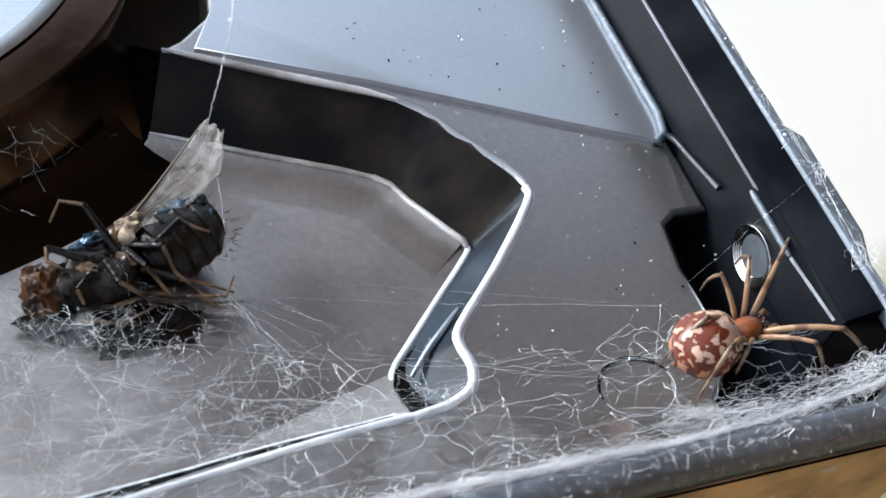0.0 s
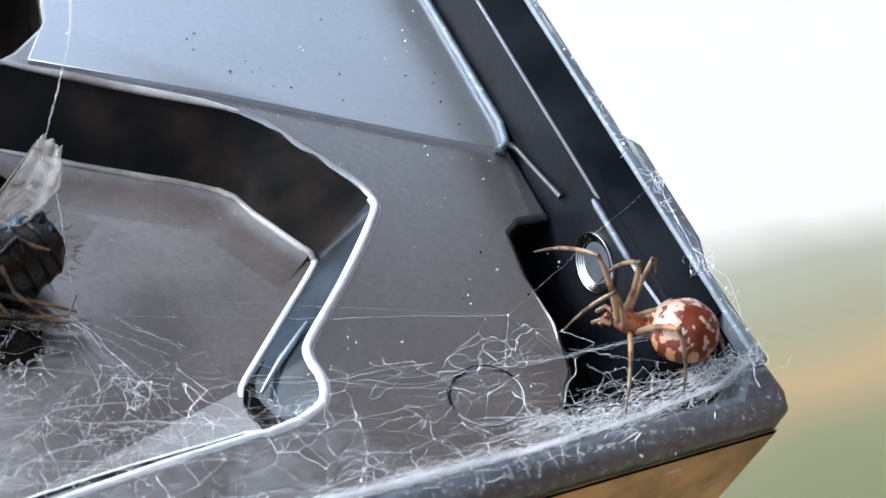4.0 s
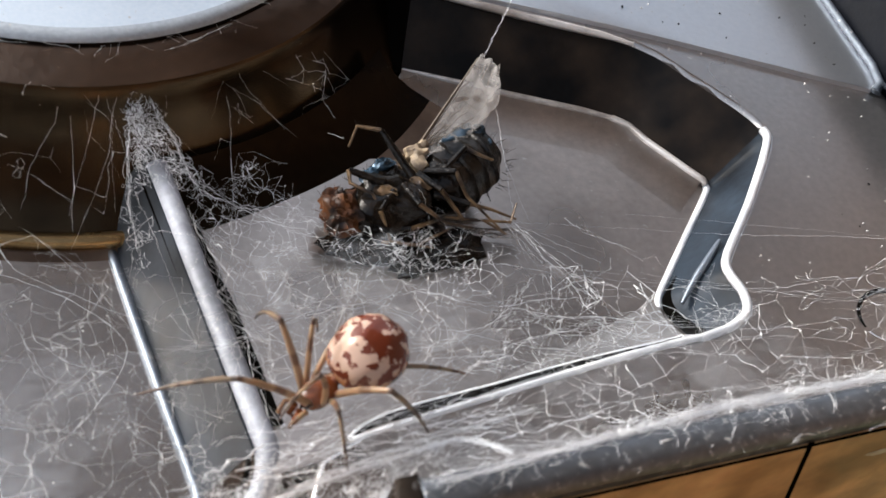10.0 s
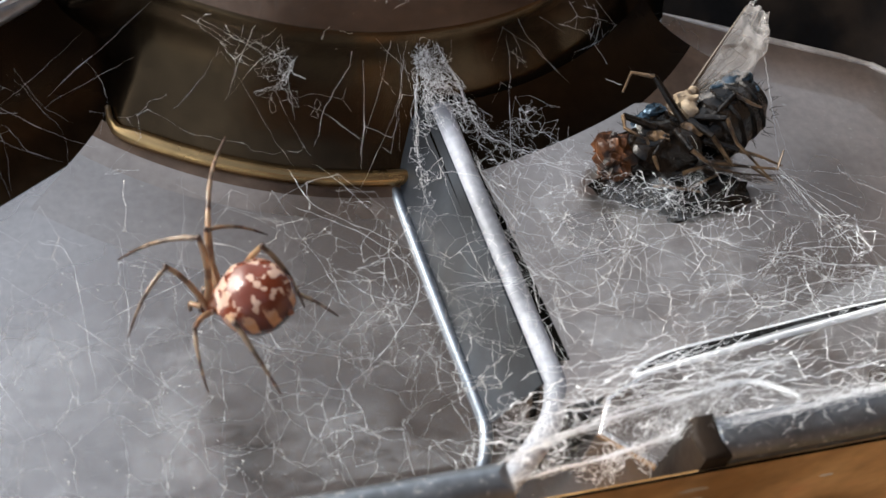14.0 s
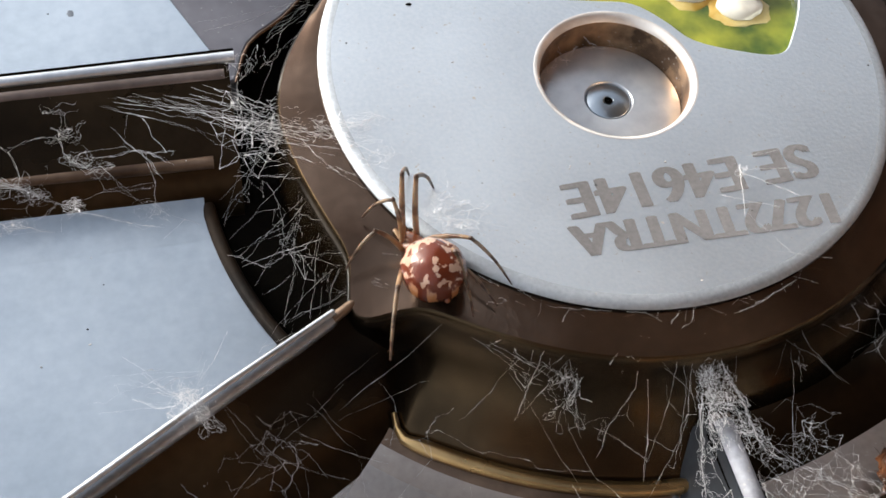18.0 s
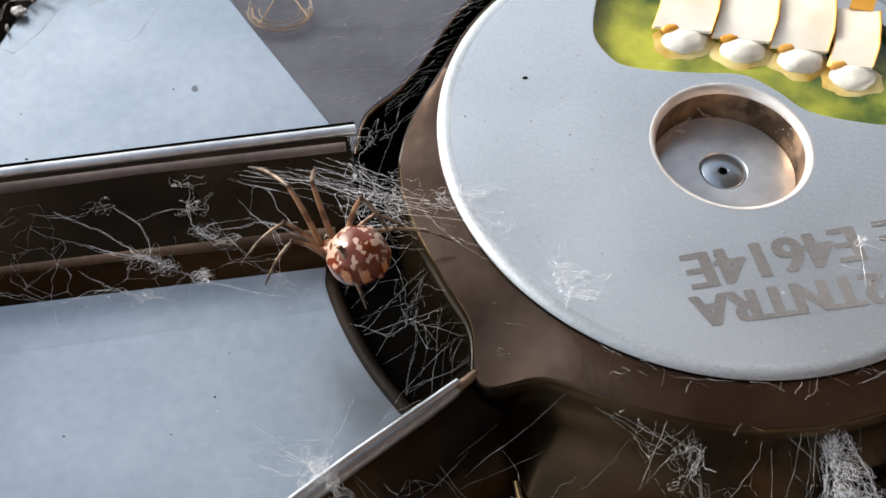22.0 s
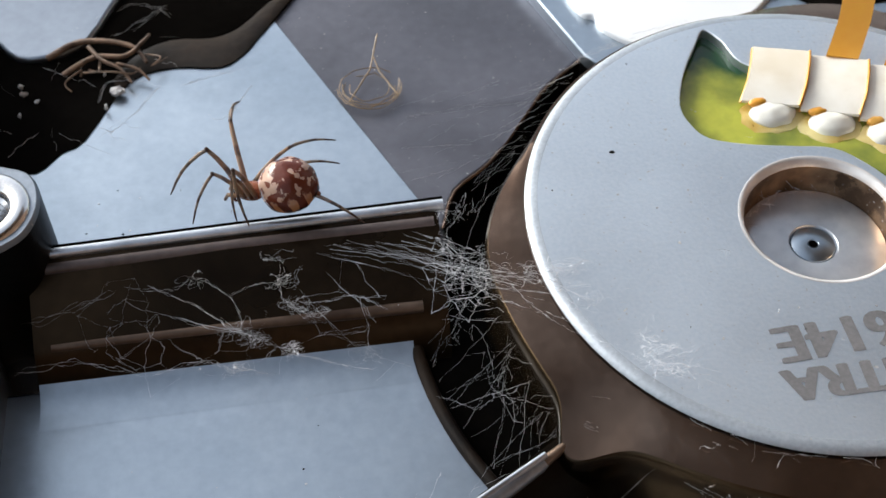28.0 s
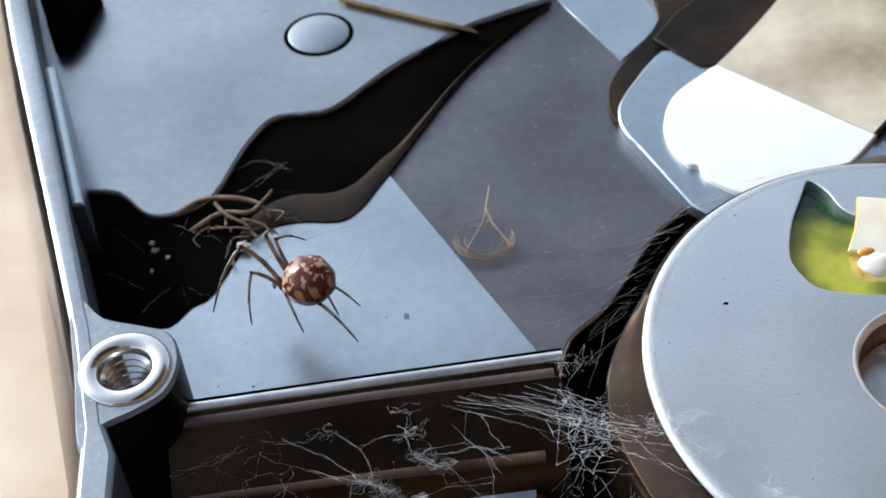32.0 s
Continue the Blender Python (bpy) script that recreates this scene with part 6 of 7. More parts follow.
    for pts, n, sp in (([(-30.4, 2.6, -2.1), (-26.3, 1.5, -1.9), (-21.9, -0.8, -1.4), (-19.0, -2.5, -0.6), (-17.0, -3.7, 0.12), (-14.0, -5.6, 0.08)], 7, 0.16), ([(-29.4, 2.0, -2.3), (-23.2, -1.4, -1.7), (-19.5, -3.2, -0.8), (-15.6, -4.9, 0.1)], 6, 0.16),
                       ([(-26.0, 2.3, -2.2), (-21.6, 0.2, -1.5), (-18.4, -1.7, -0.6), (-15.6, -3.0, 0.1), (-14.2, -2.6, 0.08)], 7, 0.18), ([(-33.0, 2.9, -2.2), (-28.8, 1.9, -2.0), (-24.0, 0.6, -1.8), (-20.6, -1.4, -1.2), (-18.0, -2.6, -0.5)], 5, 0.2),
                       ([(-22.4, 3.8, -1.7), (-20.6, 3.3, -1.5), (-21.5, 2.0, -1.6), (-21.6, 0.2, -1.6), (-21.8, -1.9, -1.8), (-22.2, -3.4, -2.6), (-21.0, -4.6, -3.2)], 4, 0.2), ([(-21.6, 1.6, -1.8), (-21.0, 0.6, -1.6), (-18.9, -0.9, -0.7), (-17.4, -2.4, 0.05)], 6, 0.2),
                       ([(-18.8, -2.6, -0.6), (-17.8, -4.6, -0.5), (-15.9, -6.8, -0.5), (-14.6, -8.0, 0.08), (-12.2, -9.8, 0.1), (-10.6, -10.9, 0.1)], 6, 0.16), ([(-20.8, -2.6, -1.4), (-18.6, -4.4, -0.8), (-16.4, -6.0, -0.5), (-14.2, -7.2, 0.1)], 5, 0.2),
                       ([(-23.4, -7.6, -4.6), (-21.4, -8.9, -4.0), (-19.7, -8.9, -3.2), (-18.0, -8.6, -1.4)], 3, 0.12), ([(-22.4, -4.4, -3.4), (-20.4, -6.0, -2.6), (-18.2, -8.2, -1.4), (-15.6, -9.9, -0.7)], 2, 0.12), ([(-23.0, -3.2, -2.8), (-20.8, -4.4, -2.0), (-18.4, -5.8, -0.9)], 3, 0.15),
                       ([(-24.2, -0.4, -2.2), (-22.4, -2.4, -2.0), (-20.0, -4.0, -1.6), (-17.9, -5.6, -0.7)], 3, 0.15), ([(-16.4, -8.6, -0.7), (-13.8, -11.6, -0.7), (-10.8, -14.0, -0.6), (-8.4, -15.6, -0.6)], 2, 0.12), ([(-21.4, -7.0, -4.4), (-20.6, -8.0, -3.4), (-19.0, -10.2, -2.0), (-17.4, -11.4, -1.2)], 2, 0.12)):
        w.rope(pts, (n + 1) // 2, sp * 1.5, 0.009)
    for k in range(16):
        u = w.r.random()
        a = Vector((-31 + 9 * u, 2.9 - 1.2 * w.r.random(), -2.3))
        b = Vector((-17.4 + w.r.gauss(0, 0.9), -3.3 + w.r.gauss(0, 0.9), 0.05 if w.r.random() < 0.5 else -0.5))
        w.strand(a, b, w.r.choice((0.03, 0.045, 0.06)), 0.6)
    for p, k, n in (((-21.0, -0.8, -1.5), 0.7, 16), ((-20.0, -1.8, -1.2), 0.7, 20), ((-19.0, -2.6, -0.7), 0.6, 18), ((-18.0, -3.0, -0.4), 0.5, 14), ((-20.6, 3.2, -1.5), 0.6, 16), ((-21.7, 1.4, -1.7), 0.4, 8), ((-22.0, 3.5, -1.6), 0.4, 10), ((-21.8, -4.4, -3.0), 0.5, 6), ((-19.7, -8.5, -3.1), 0.5, 9)):
        w.tangle(p, k * 1.4, n // 3, 0.009, turn=0.3)
    w.net([(-20.4 + w.r.gauss(0, 1.2), -1.8 + w.r.gauss(0, 1.2), -1.3 + w.r.gauss(0, 0.4)) for _ in range(50)], 2.2, 0.05, 0.4, 0.08)
    for p, k, n in (((-16.4, -3.2, 0.16), 0.5, 16), ((-15.6, -4.2, 0.14), 0.5, 14), ((-14.6, -5.4, 0.12), 0.4, 14), ((-14.4, -2.8, 0.12), 0.35, 10), ((-15.3, -3.0, 0.12), 0.4, 8), ((-11.9, -8.4, 0.12), 0.35, 14), ((-11.4, -9.2, 0.12), 0.4, 18), ((-11.0, -10.4, 0.12), 0.35, 16), ((-12.2, -9.9, 0.1), 0.35, 10)):
        w.tangle(p, k * 1.2, n // 2, 0.010, (1.5, 0.9, 0.12), 0.3)
    w.done("fan of fine pale threads from motor cap to rib")
    w = Web(13)
    w.net(scatter(w.r, 40, (-45, -24), (-5, 2.6), (-5.5, -2.0)), 6, 0.024, 0.4, 0.4)
    for pts, n, sp in (([(-41.6, 0.6, -2.6), (-39.6, -0.5, -3.0), (-37.2, -1.6, -3.0), (-33.7, -3.1, -3.0), (-31.2, -4.6, -3.0), (-28.5, -5.9, -3.0), (-26.6, -6.3, -3.2)], 7, 0.16), ([(-41.0, 1.2, -2.8), (-38.4, 0.9, -3.0), (-36.7, 1.4, -3.0), (-34.8, -0.1, -3.0), (-34.0, -2.4, -3.0)], 4, 0.16),
                       ([(-40.0, 1.6, -3.0), (-37.0, -0.4, -3.0), (-35.4, -1.8, -3.0), (-33.9, -3.0, -3.0)], 4, 0.18), ([(-32.4, 3.1, -2.2), (-31.6, 2.0, -2.7), (-31.9, 0.5, -3.0), (-31.4, -1.0, -3.0), (-29.8, -2.2, -3.0)], 8, 0.18), ([(-34.8, -0.1, -3.0), (-33.2, 0.6, -3.0), (-31.8, 0.5, -3.0)], 3, 0.12),
                       ([(-39.3, -4.9, -3.2), (-36.5, -4.5, -3.2), (-34.7, -5.1, -3.2), (-32.0, -5.9, -3.2), (-29.8, -6.2, -3.2)], 4, 0.12), ([(-38.4, -2.6, -3.2), (-37.2, -3.8, -3.2), (-35.8, -4.7, -3.2), (-34.7, -5.1, -3.2)], 3, 0.1), ([(-33.4, -5.0, -3.2), (-32.2, -3.9, -3.2)], 2, 0.1),
                       ([(-31.4, -1.0, -3.0), (-29.4, -1.2, -3.0), (-27.6, -1.0, -3.0), (-25.6, -2.2, -3.0)], 4, 0.2), ([(-29.6, 1.4, -2.6), (-28.0, -0.4, -3.0), (-26.4, -2.8, -3.4)], 3, 0.2), ([(-30.6, -0.2, -3.0), (-29.0, -2.6, -3.4), (-27.6, -4.2, -3.8), (-26.2, -5.4, -4.2)], 3, 0.2),
                       ([(-46.6, -1.0, -2.4), (-44.0, -0.2, -2.6), (-41.4, 0.8, -2.6)], 4, 0.2), ([(-47.2, -4.2, -3.0), (-44.4, -3.4, -3.2), (-41.2, -4.4, -3.2), (-39.3, -4.9, -3.2)], 3, 0.15)):
        w.rope(pts, n, sp, 0.0105)
    for p, k, n in (((-34.4, -2.8, -3.0), 0.45, 18), ((-33.4, -3.3, -3.0), 0.4, 14), ((-31.2, -4.5, -3.0), 0.22, 14), ((-31.4, -4.2, -3.0), 0.16, 10), ((-34.7, -5.1, -3.2), 0.25, 14), ((-31.8, 2.4, -2.6), 0.4, 12), ((-31.7, 0.6, -3.0), 0.45, 14), ((-31.0, -1.2, -3.0), 0.4, 12), ((-29.9, -2.0, -3.0), 0.3, 8), ((-36.8, 1.4, -3.0), 0.3, 8), ((-27.4, -4.6, -3.8), 0.4, 8)):
        w.tangle(p, k * 1.3, max(4, n // 2), 0.0095, (1.4, 1, 0.6))
    for p in ((-33.7, -3.2, -2.9), (-31.2, -4.6, -2.9), (-31.0, -4.8, -2.9), (-34.6, -5.1, -3.1), (-36.6, -4.9, -3.2)):
        w.crumb(p, 0.22)
    w.done("knotted dusty threads before the stepped rib")
    w = Web(18)
    for k in range(36):
        a = radians(w.r.uniform(-150, -60))
        p = (17.0 * math.cos(a), 17.0 * math.sin(a), -0.3)
        c = a + radians(w.r.gauss(4, 22))
        d = w.r.uniform(22, 27)
        w.rope([p, ((p[0] + d * math.cos(c)) / 2 + w.r.gauss(0, 0.5), (p[1] + d * math.sin(c)) / 2 + w.r.gauss(0, 0.5), -2.2), (d * math.cos(c), d * math.sin(c), -6.5)], 1, 0.2, w.r.choice((0.007, 0.009, 0.013)))
    for k in range(18):
        x = w.r.uniform(-30, -4)
        w.rope([(x, w.r.uniform(-27, -22), -6.4), (x + w.r.gauss(2, 2), w.r.uniform(-32, -27), -5.4), (x + w.r.gauss(4, 4), w.r.uniform(-38, -32), -4.6)], w.r.choice((1, 1, 2)), 0.2, w.r.choice((0.007, 0.010, 0.013)))
    for k in range(14):
        x = w.r.uniform(-34, -18)
        y = -13.4 + 0.62 * (x + 17.0)
        w.rope([(x, y, -2.0), (x + w.r.uniform(1, 4), y - w.r.uniform(1.5, 3.5), -4.6), (x + w.r.uniform(3, 9), y - w.r.uniform(3, 6), -6.8)], 1, 0.15, w.r.choice((0.007, 0.009, 0.013)))
    w.done("long stray threads slung from the motor to the floor")
    # crescent gap
    w = Web(14)
    for k in range(30):
        a = radians(w.r.uniform(176, 222))
        b = a + radians(w.r.gauss(0, 9))
        w.strand((23.6 * math.cos(a), 23.6 * math.sin(a), -6.8), (19.4 * math.cos(b), 19.4 * math.sin(b), w.r.uniform(-3, -1.4)), 0.022, 0.35)
    w.net([(21.3 * math.cos(radians(a)), 21.3 * math.sin(radians(a)), w.r.uniform(-5, -2.5)) for a in [w.r.uniform(178, 220) for _ in range(22)]], 3, 0.018, 0.3, 0.1)
    w.done("fine web over the black crescent gap")
    # fluff on the cap
    w = Web(15)
    for p, s, n in (((-10.8, -9.8, 0.1), 0.7, 34), ((-11.8, -8.6, 0.1), 0.5, 22), ((-9.9, -10.8, 0.1), 0.4, 18), ((-13.4, -5.0, 0.1), 0.5, 10), ((-6.0, -3.4, 0.06), 0.4, 7)):
        for _ in range(n):
            a = Vector(p) + Vector((w.r.gauss(0, s), w.r.gauss(0, s), abs(w.r.gauss(0, 0.1))))
            w.strand(a, a + Vector((w.r.gauss(0.2, s), w.r.gauss(-0.2, s), 0.05)), 0.03, 0.2)
    for a, b in (((5.2, -9.2, 0.5), (4.6, -12.2, 0.3)), ((5.2, -9.2, 0.5), (8.6, -9.4, 0.3)), ((5.2, -9.4, 0.5), (8.2, -11.2, 0.2)), ((3.6, -10.6, 0.3), (6.8, -11.8, 0.2)), ((4.8, -12.0, 0.3), (6.6, -15.0, 0.2)), ((6.0, -8.2, 0.3), (8.0, -8.0, 0.2)), ((5.2, -14.4, 0.2), (8.6, -15.4, 0.1))):
        w.strand(a, b, 0.045, 0.1)
    w.fluff((5.2, -9.3, 0.5), 0.2, 12, 0.04)
    for k in range(40):
        a = w.r.uniform(0, 360)
        d = w.r.uniform(6, 16)
        p = (d * math.cos(radians(a)), d * math.sin(radians(a)), 0.03)
        w.strand(p, (p[0] + w.r.uniform(-0.6, 0.6), p[1] + w.r.uniform(-0.3, 0.3), 0.03), 0.016, 0.1)
    for k in range(90):
        a = radians(w.r.gauss(140, 45))
        p = Vector((0.25 + 4.0 * math.cos(a), -1.15 + 4.0 * math.sin(a), -2.3 + abs(w.r.gauss(0, 0.25))))
        w.strand(p, p + Vector((w.r.gauss(0, 0.35), w.r.gauss(0, 0.35), w.r.gauss(0, 0.2))), 0.05, 0.2)
    w.done("pale fluff and snapped fibres lying on the motor cap")
    w = Web(16)
    w.fluff((-26.2, -18.0, -1.9), 0.75, 60, 0.035)
    for p, k, n in (((-26.0, -18.2, -1.6), 0.6, 8), ((-25.4, -18.9, -2.2), 0.6, 8), ((-26.8, -18.6, -2.0), 0.5, 6)):
        w.tangle(p, k, n, 0.010, turn=0.3)
    for k in range(9):
        w.rope([(-26.0 + w.r.gauss(0, 0.5), -18.2, -1.7), (-26.4 + w.r.gauss(0, 1.4), -16.6 + w.r.gauss(0, 0.8), -2.4), (-27.0 + w.r.gauss(0, 2.6), -14.4 + w.r.gauss(0, 1.6), -6.6)], w.r.choice((1, 1, 2)), 0.15, 0.007)
    for k in range(14):
        w.strand((-26.2, -18.0, -1.8), (-26 + w.r.gauss(0, 2.4), -15.6 + w.r.gauss(0, 2), -3.5), 0.02, 0.2)
    w.net([(-22.5 + w.r.gauss(0, 1.6), -19.4 + w.r.gauss(0, 1.4), -4.5 + w.r.gauss(0, 0.7)) for _ in range(44)], 3, 0.028, 0.4, 0.2)
    w.strand((-31, -26.4, -7.6), (-18.2, -16.8, -4.2), 0.03, 0.4)
    w.done("starry white tuft of silk on the bright rib")
    w = Web(17)
    for k in range(40):
        a = Vector((w.r.uniform(-24, -13), w.r.uniform(8, 17), -4.8))
        w.strand(a, a + Vector((w.r.uniform(1.5, 5), w.r.uniform(-0.6, 1.4), 0.05)), 0.018, 0.25)
    for k in range(26):
        a = radians(w.r.uniform(95, 175))
        w.strand((18.2 * math.cos(a), 18.2 * math.sin(a), -1.2), (20.5 * math.cos(a + 0.06), 20.5 * math.sin(a + 0.06), -3.4), 0.03, 0.5)
    w.done("faint streaks of silk over the grey film", M_WEB_DIM)


webs()

M_VEIL = veil_material("milky_silk_veil", (0.82, 0.86, 0.92), 0.0, 0.10, 1100, (1.0, 1.8, 1.0), 0.8)


def veils():
    """Thin sheets of fine silk, too dense to follow thread by thread."""
    for seed, (x0, x1, y0, y1, z0, z1), label in (
            (3, (4, 30, -44.2, -36.5, 0.8, -3.0), "milky veil of fine silk over the casting floor"),
            (5, (4.5, 15, -36.5, -28.0, -2.2, -4.6), "milky veil of fine silk below the dead fly"),
            (8, (-24, -3, -44.2, -31.0, 0.4, -6.0), "thin milky veil of silk over the front pocket")):
        rows, nx, ny = [], 40, 18
        for j in range(ny + 1):
            row = []
            for i in range(nx + 1):
                u, v = i / nx, j / ny
                e = 1.3 * noise.noise(Vector((u * 4, v * 3, seed)))
                row.append((x0 + (x1 - x0) * u + e, y0 + (y1 - y0) * v + (0.8 * e if j == ny else 0.3 * e) + 1.2 * noise.noise(Vector((u * 9, seed, 0))) * v, z0 + (z1 - z0) * v + 0.9 * noise.noise(Vector((u * 5, v * 5, seed + 2)))))
            rows.append(row)
        tagged(part("silk_veil", loft(rows, closed=False), M_VEIL), label, "cobweb", kind="stuff")


veils()


def loose_bits():
    """A curled amber fibre and the dried remains in the trench."""
    m = mat("amber_fibre", (0.24, 0.16, 0.08), 0.5, 0.0, grain=0.3)
    rnd = random.Random(8)
    f = thing("fibre_curl", "curled amber fibre lying on the grey film", "fibre", at=(-0.0249, 0.018, 0.0191))
    for k in range(5):
        r = 1.9 + rnd.gauss(0, 0.4)
        p0 = rnd.uniform(0, 360)
        part("strand", tube([(r * math.cos(radians(p0 + a)) + rnd.gauss(0, 0.05), 0.95 * r * math.sin(radians(p0 + a)), 0.15 + 0.25 * rnd.random()) for a in range(0, rnd.choice((200, 290, 330)), 18)], 0.035, 5), m, f, own=True)
    part("strand", tube([(-1.5, -1.2, 0.2), (0.2, 1.6, 0.4), (0.6, 3.2, 0.5), (1.0, 4.6, 0.9)], 0.06, 5), m, f, own=True)
    part("strand", tube([(1.9, -1.0, 0.2), (0.8, 1.4, 0.4), (0.5, 2.8, 0.6)], 0.06, 5), m, f, own=True)
    d = thing("dried_husk", "dried brown insect husk in the dark trench", "insect husk", at=(-0.0425, 0.0212, 0.0192))
    for k in range(4):
        a = Vector((rnd.uniform(-2.5, 2.0), rnd.uniform(-1.5, 3.2), 0.25))
        b = a + Vector((rnd.gauss(0.6, 0.9), rnd.gauss(0, 0.9), rnd.uniform(0.2, 0.7)))
        c = b + Vector((rnd.gauss(0.5, 0.9), rnd.gauss(-0.3, 0.9), -rnd.uniform(0.2, 0.5)))
        part("limb", tube(smooth_open([a, b, c, c + Vector((rnd.gauss(0, 0.6), rnd.gauss(0, 0.6), -0.1))], 4), rnd.uniform(0.05, 0.11), 6, taper=0.45), M_HUSK, d, own=True)
    for pts, r in (([(-4.6, 2.6, 0.2), (-2.6, 3.4, 0.7), (-0.4, 3.0, 1.0), (1.6, 2.2, 0.9), (2.4, 1.0, 0.5)], 0.24), ([(-3.4, 0.8, 0.2), (-1.2, 1.8, 0.7), (1.0, 1.4, 0.9), (2.2, 2.6, 1.0), (2.6, 3.6, 0.7)], 0.2),
                   ([(-1.6, 2.8, 0.8), (-0.6, 1.2, 0.9), (0.6, 0.4, 0.7), (1.4, -0.8, 0.4)], 0.17), ([(0.4, 0.8, 0.8), (1.8, 0.2, 0.7), (2.6, -0.6, 0.3)], 0.14)):
        part("limb", tube(smooth_open(pts, 4), r, 8, taper=0.6), M_HUSK, d, "dried brown jointed limb", own=True)
    part("lump", blob(0.4, -1.4, 0.3, 0.5, 0.36, 0.3, 16, 10, 0.6, 3), M_DUST, d, own=True)
    for k in range(7):
        part("crumb", blob(rnd.uniform(-7, 1), rnd.uniform(-3.5, 4), 0.25, *(rnd.uniform(0.08, 0.26) for _ in range(3)), 10, 8, 0.7, k), M_DUST, d, own=True)
    h = Web(30)
    for k in range(16):
        p = (rnd.uniform(-50, -38), rnd.uniform(14, 26), -4.6)
        h.strand(p, (p[0] + rnd.uniform(-3, 4), p[1] + rnd.uniform(-3, 3), -4.4), 0.04, 0.8)
    for k in range(6):
        x, y = rnd.uniform(-50, -36), rnd.uniform(15, 28)
        h.rope([(x, y, -4.5), (x + rnd.uniform(1, 3), y + rnd.gauss(0.8, 1.2), -4.2), (x + rnd.uniform(3, 6), y + rnd.gauss(1.5, 1.5), -4.4)], 4, 0.25, 0.014)
    h.done("old web in the black trench", M_WEB_DIM)


M_HUSK = mat("dry_husk", (0.09, 0.05, 0.028), 0.6, 0.0, grain=0.4, scale=2500, stain=0.5, stain_scale=700, tint=(0.30, 0.19, 0.12))
loose_bits()


# ---- spider ----
def abdomen_material():
    """Red-brown skin with a broken cream saddle, a scalloped hem and a row of cream teeth under it."""
    m = bpy.data.materials.new("spotted_abdomen")
    m.use_nodes = True
    n, l = m.node_tree.nodes, m.node_tree.links
    b = n["Principled BSDF"]
    b.inputs["Roughness"].default_value, b.inputs["Subsurface Weight"].default_value = 0.24, 0.12
    b.inputs["Specular IOR Level"].default_value = 0.3
    b.inputs["Coat Weight"].default_value, b.inputs["Coat Roughness"].default_value = 0.25, 0.08
    b.inputs["Subsurface Radius"].default_value = (0.0006, 0.0003, 0.0002)

    def calc(op, a, c=0.0, d=0.0):
        q = n.new("ShaderNodeMath")
        q.operation = op
        for k, v in enumerate((a, c, d)):
            if isinstance(v, (int, float)):
                q.inputs[k].default_value = v
            else:
                l.new(v, q.inputs[k])
        return q.outputs[0]

    def step(v, low, high):
        q = n.new("ShaderNodeMapRange")
        q.interpolation_type = "SMOOTHSTEP"
        q.inputs["From Min"].default_value, q.inputs["From Max"].default_value = low, high
        l.new(v, q.inputs["Value"])
        return q.outputs[0]

    def cloud(scale, detail):
        q = n.new("ShaderNodeTexNoise")
        q.inputs["Scale"].default_value, q.inputs["Detail"].default_value = scale, detail
        l.new(co.outputs["Object"], q.inputs["Vector"])
        return q.outputs["Fac"]

    def blend(f, a, c):
        q = n.new("ShaderNodeMix")
        q.data_type = "RGBA"
        for k, v in (("Factor", f), ("A", a), ("B", c)):
            if isinstance(v, tuple):
                q.inputs[k].default_value = (*v, 1)
            else:
                l.new(v, q.inputs[k])
        return q.outputs["Result"]

    co = n.new("ShaderNodeTexCoord")
    sep = n.new("ShaderNodeSeparateXYZ")
    l.new(co.outputs["Object"], sep.inputs[0])
    ang = calc("ARCTAN2", sep.outputs["Y"], sep.outputs["X"])
    wob, fine = cloud(900, 3), cloud(2600, 4)
    tooth = calc("SINE", calc("MULTIPLY_ADD", ang, 10.0, calc("MULTIPLY", wob, 5.0)))
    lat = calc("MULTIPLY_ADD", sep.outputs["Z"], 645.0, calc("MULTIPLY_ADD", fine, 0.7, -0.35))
    saddle = step(calc("MULTIPLY_ADD", tooth, 0.15, lat), 0.36, 0.43)
    rear = step(calc("MULTIPLY", sep.outputs["X"], -1000.0), -0.9, 0.8)
    marks = step(calc("MULTIPLY_ADD", rear, 0.13, calc("MULTIPLY_ADD", fine, 0.3, cloud(2000, 3))), 0.695, 0.735)
    broken = calc("MULTIPLY", saddle, calc("SUBTRACT", 1.0, marks))
    row = calc("MULTIPLY", step(calc("MULTIPLY", tooth, -1.0), 0.0, 0.3), calc("MULTIPLY", step(lat, -0.45, -0.3), calc("SUBTRACT", 1.0, step(lat, 0.16, 0.3))))
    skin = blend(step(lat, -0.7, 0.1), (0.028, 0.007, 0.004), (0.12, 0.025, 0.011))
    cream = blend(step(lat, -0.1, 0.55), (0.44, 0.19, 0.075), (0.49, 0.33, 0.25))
    l.new(blend(calc("MAXIMUM", broken, row), skin, cream), b.inputs["Base Color"])
    bp = n.new("ShaderNodeBump")
    bp.inputs["Strength"].default_value, bp.inputs["Distance"].default_value = 0.3, 0.0001
    l.new(fine, bp.inputs["Height"])
    l.new(bp.outputs["Normal"], b.inputs["Normal"])
    return m


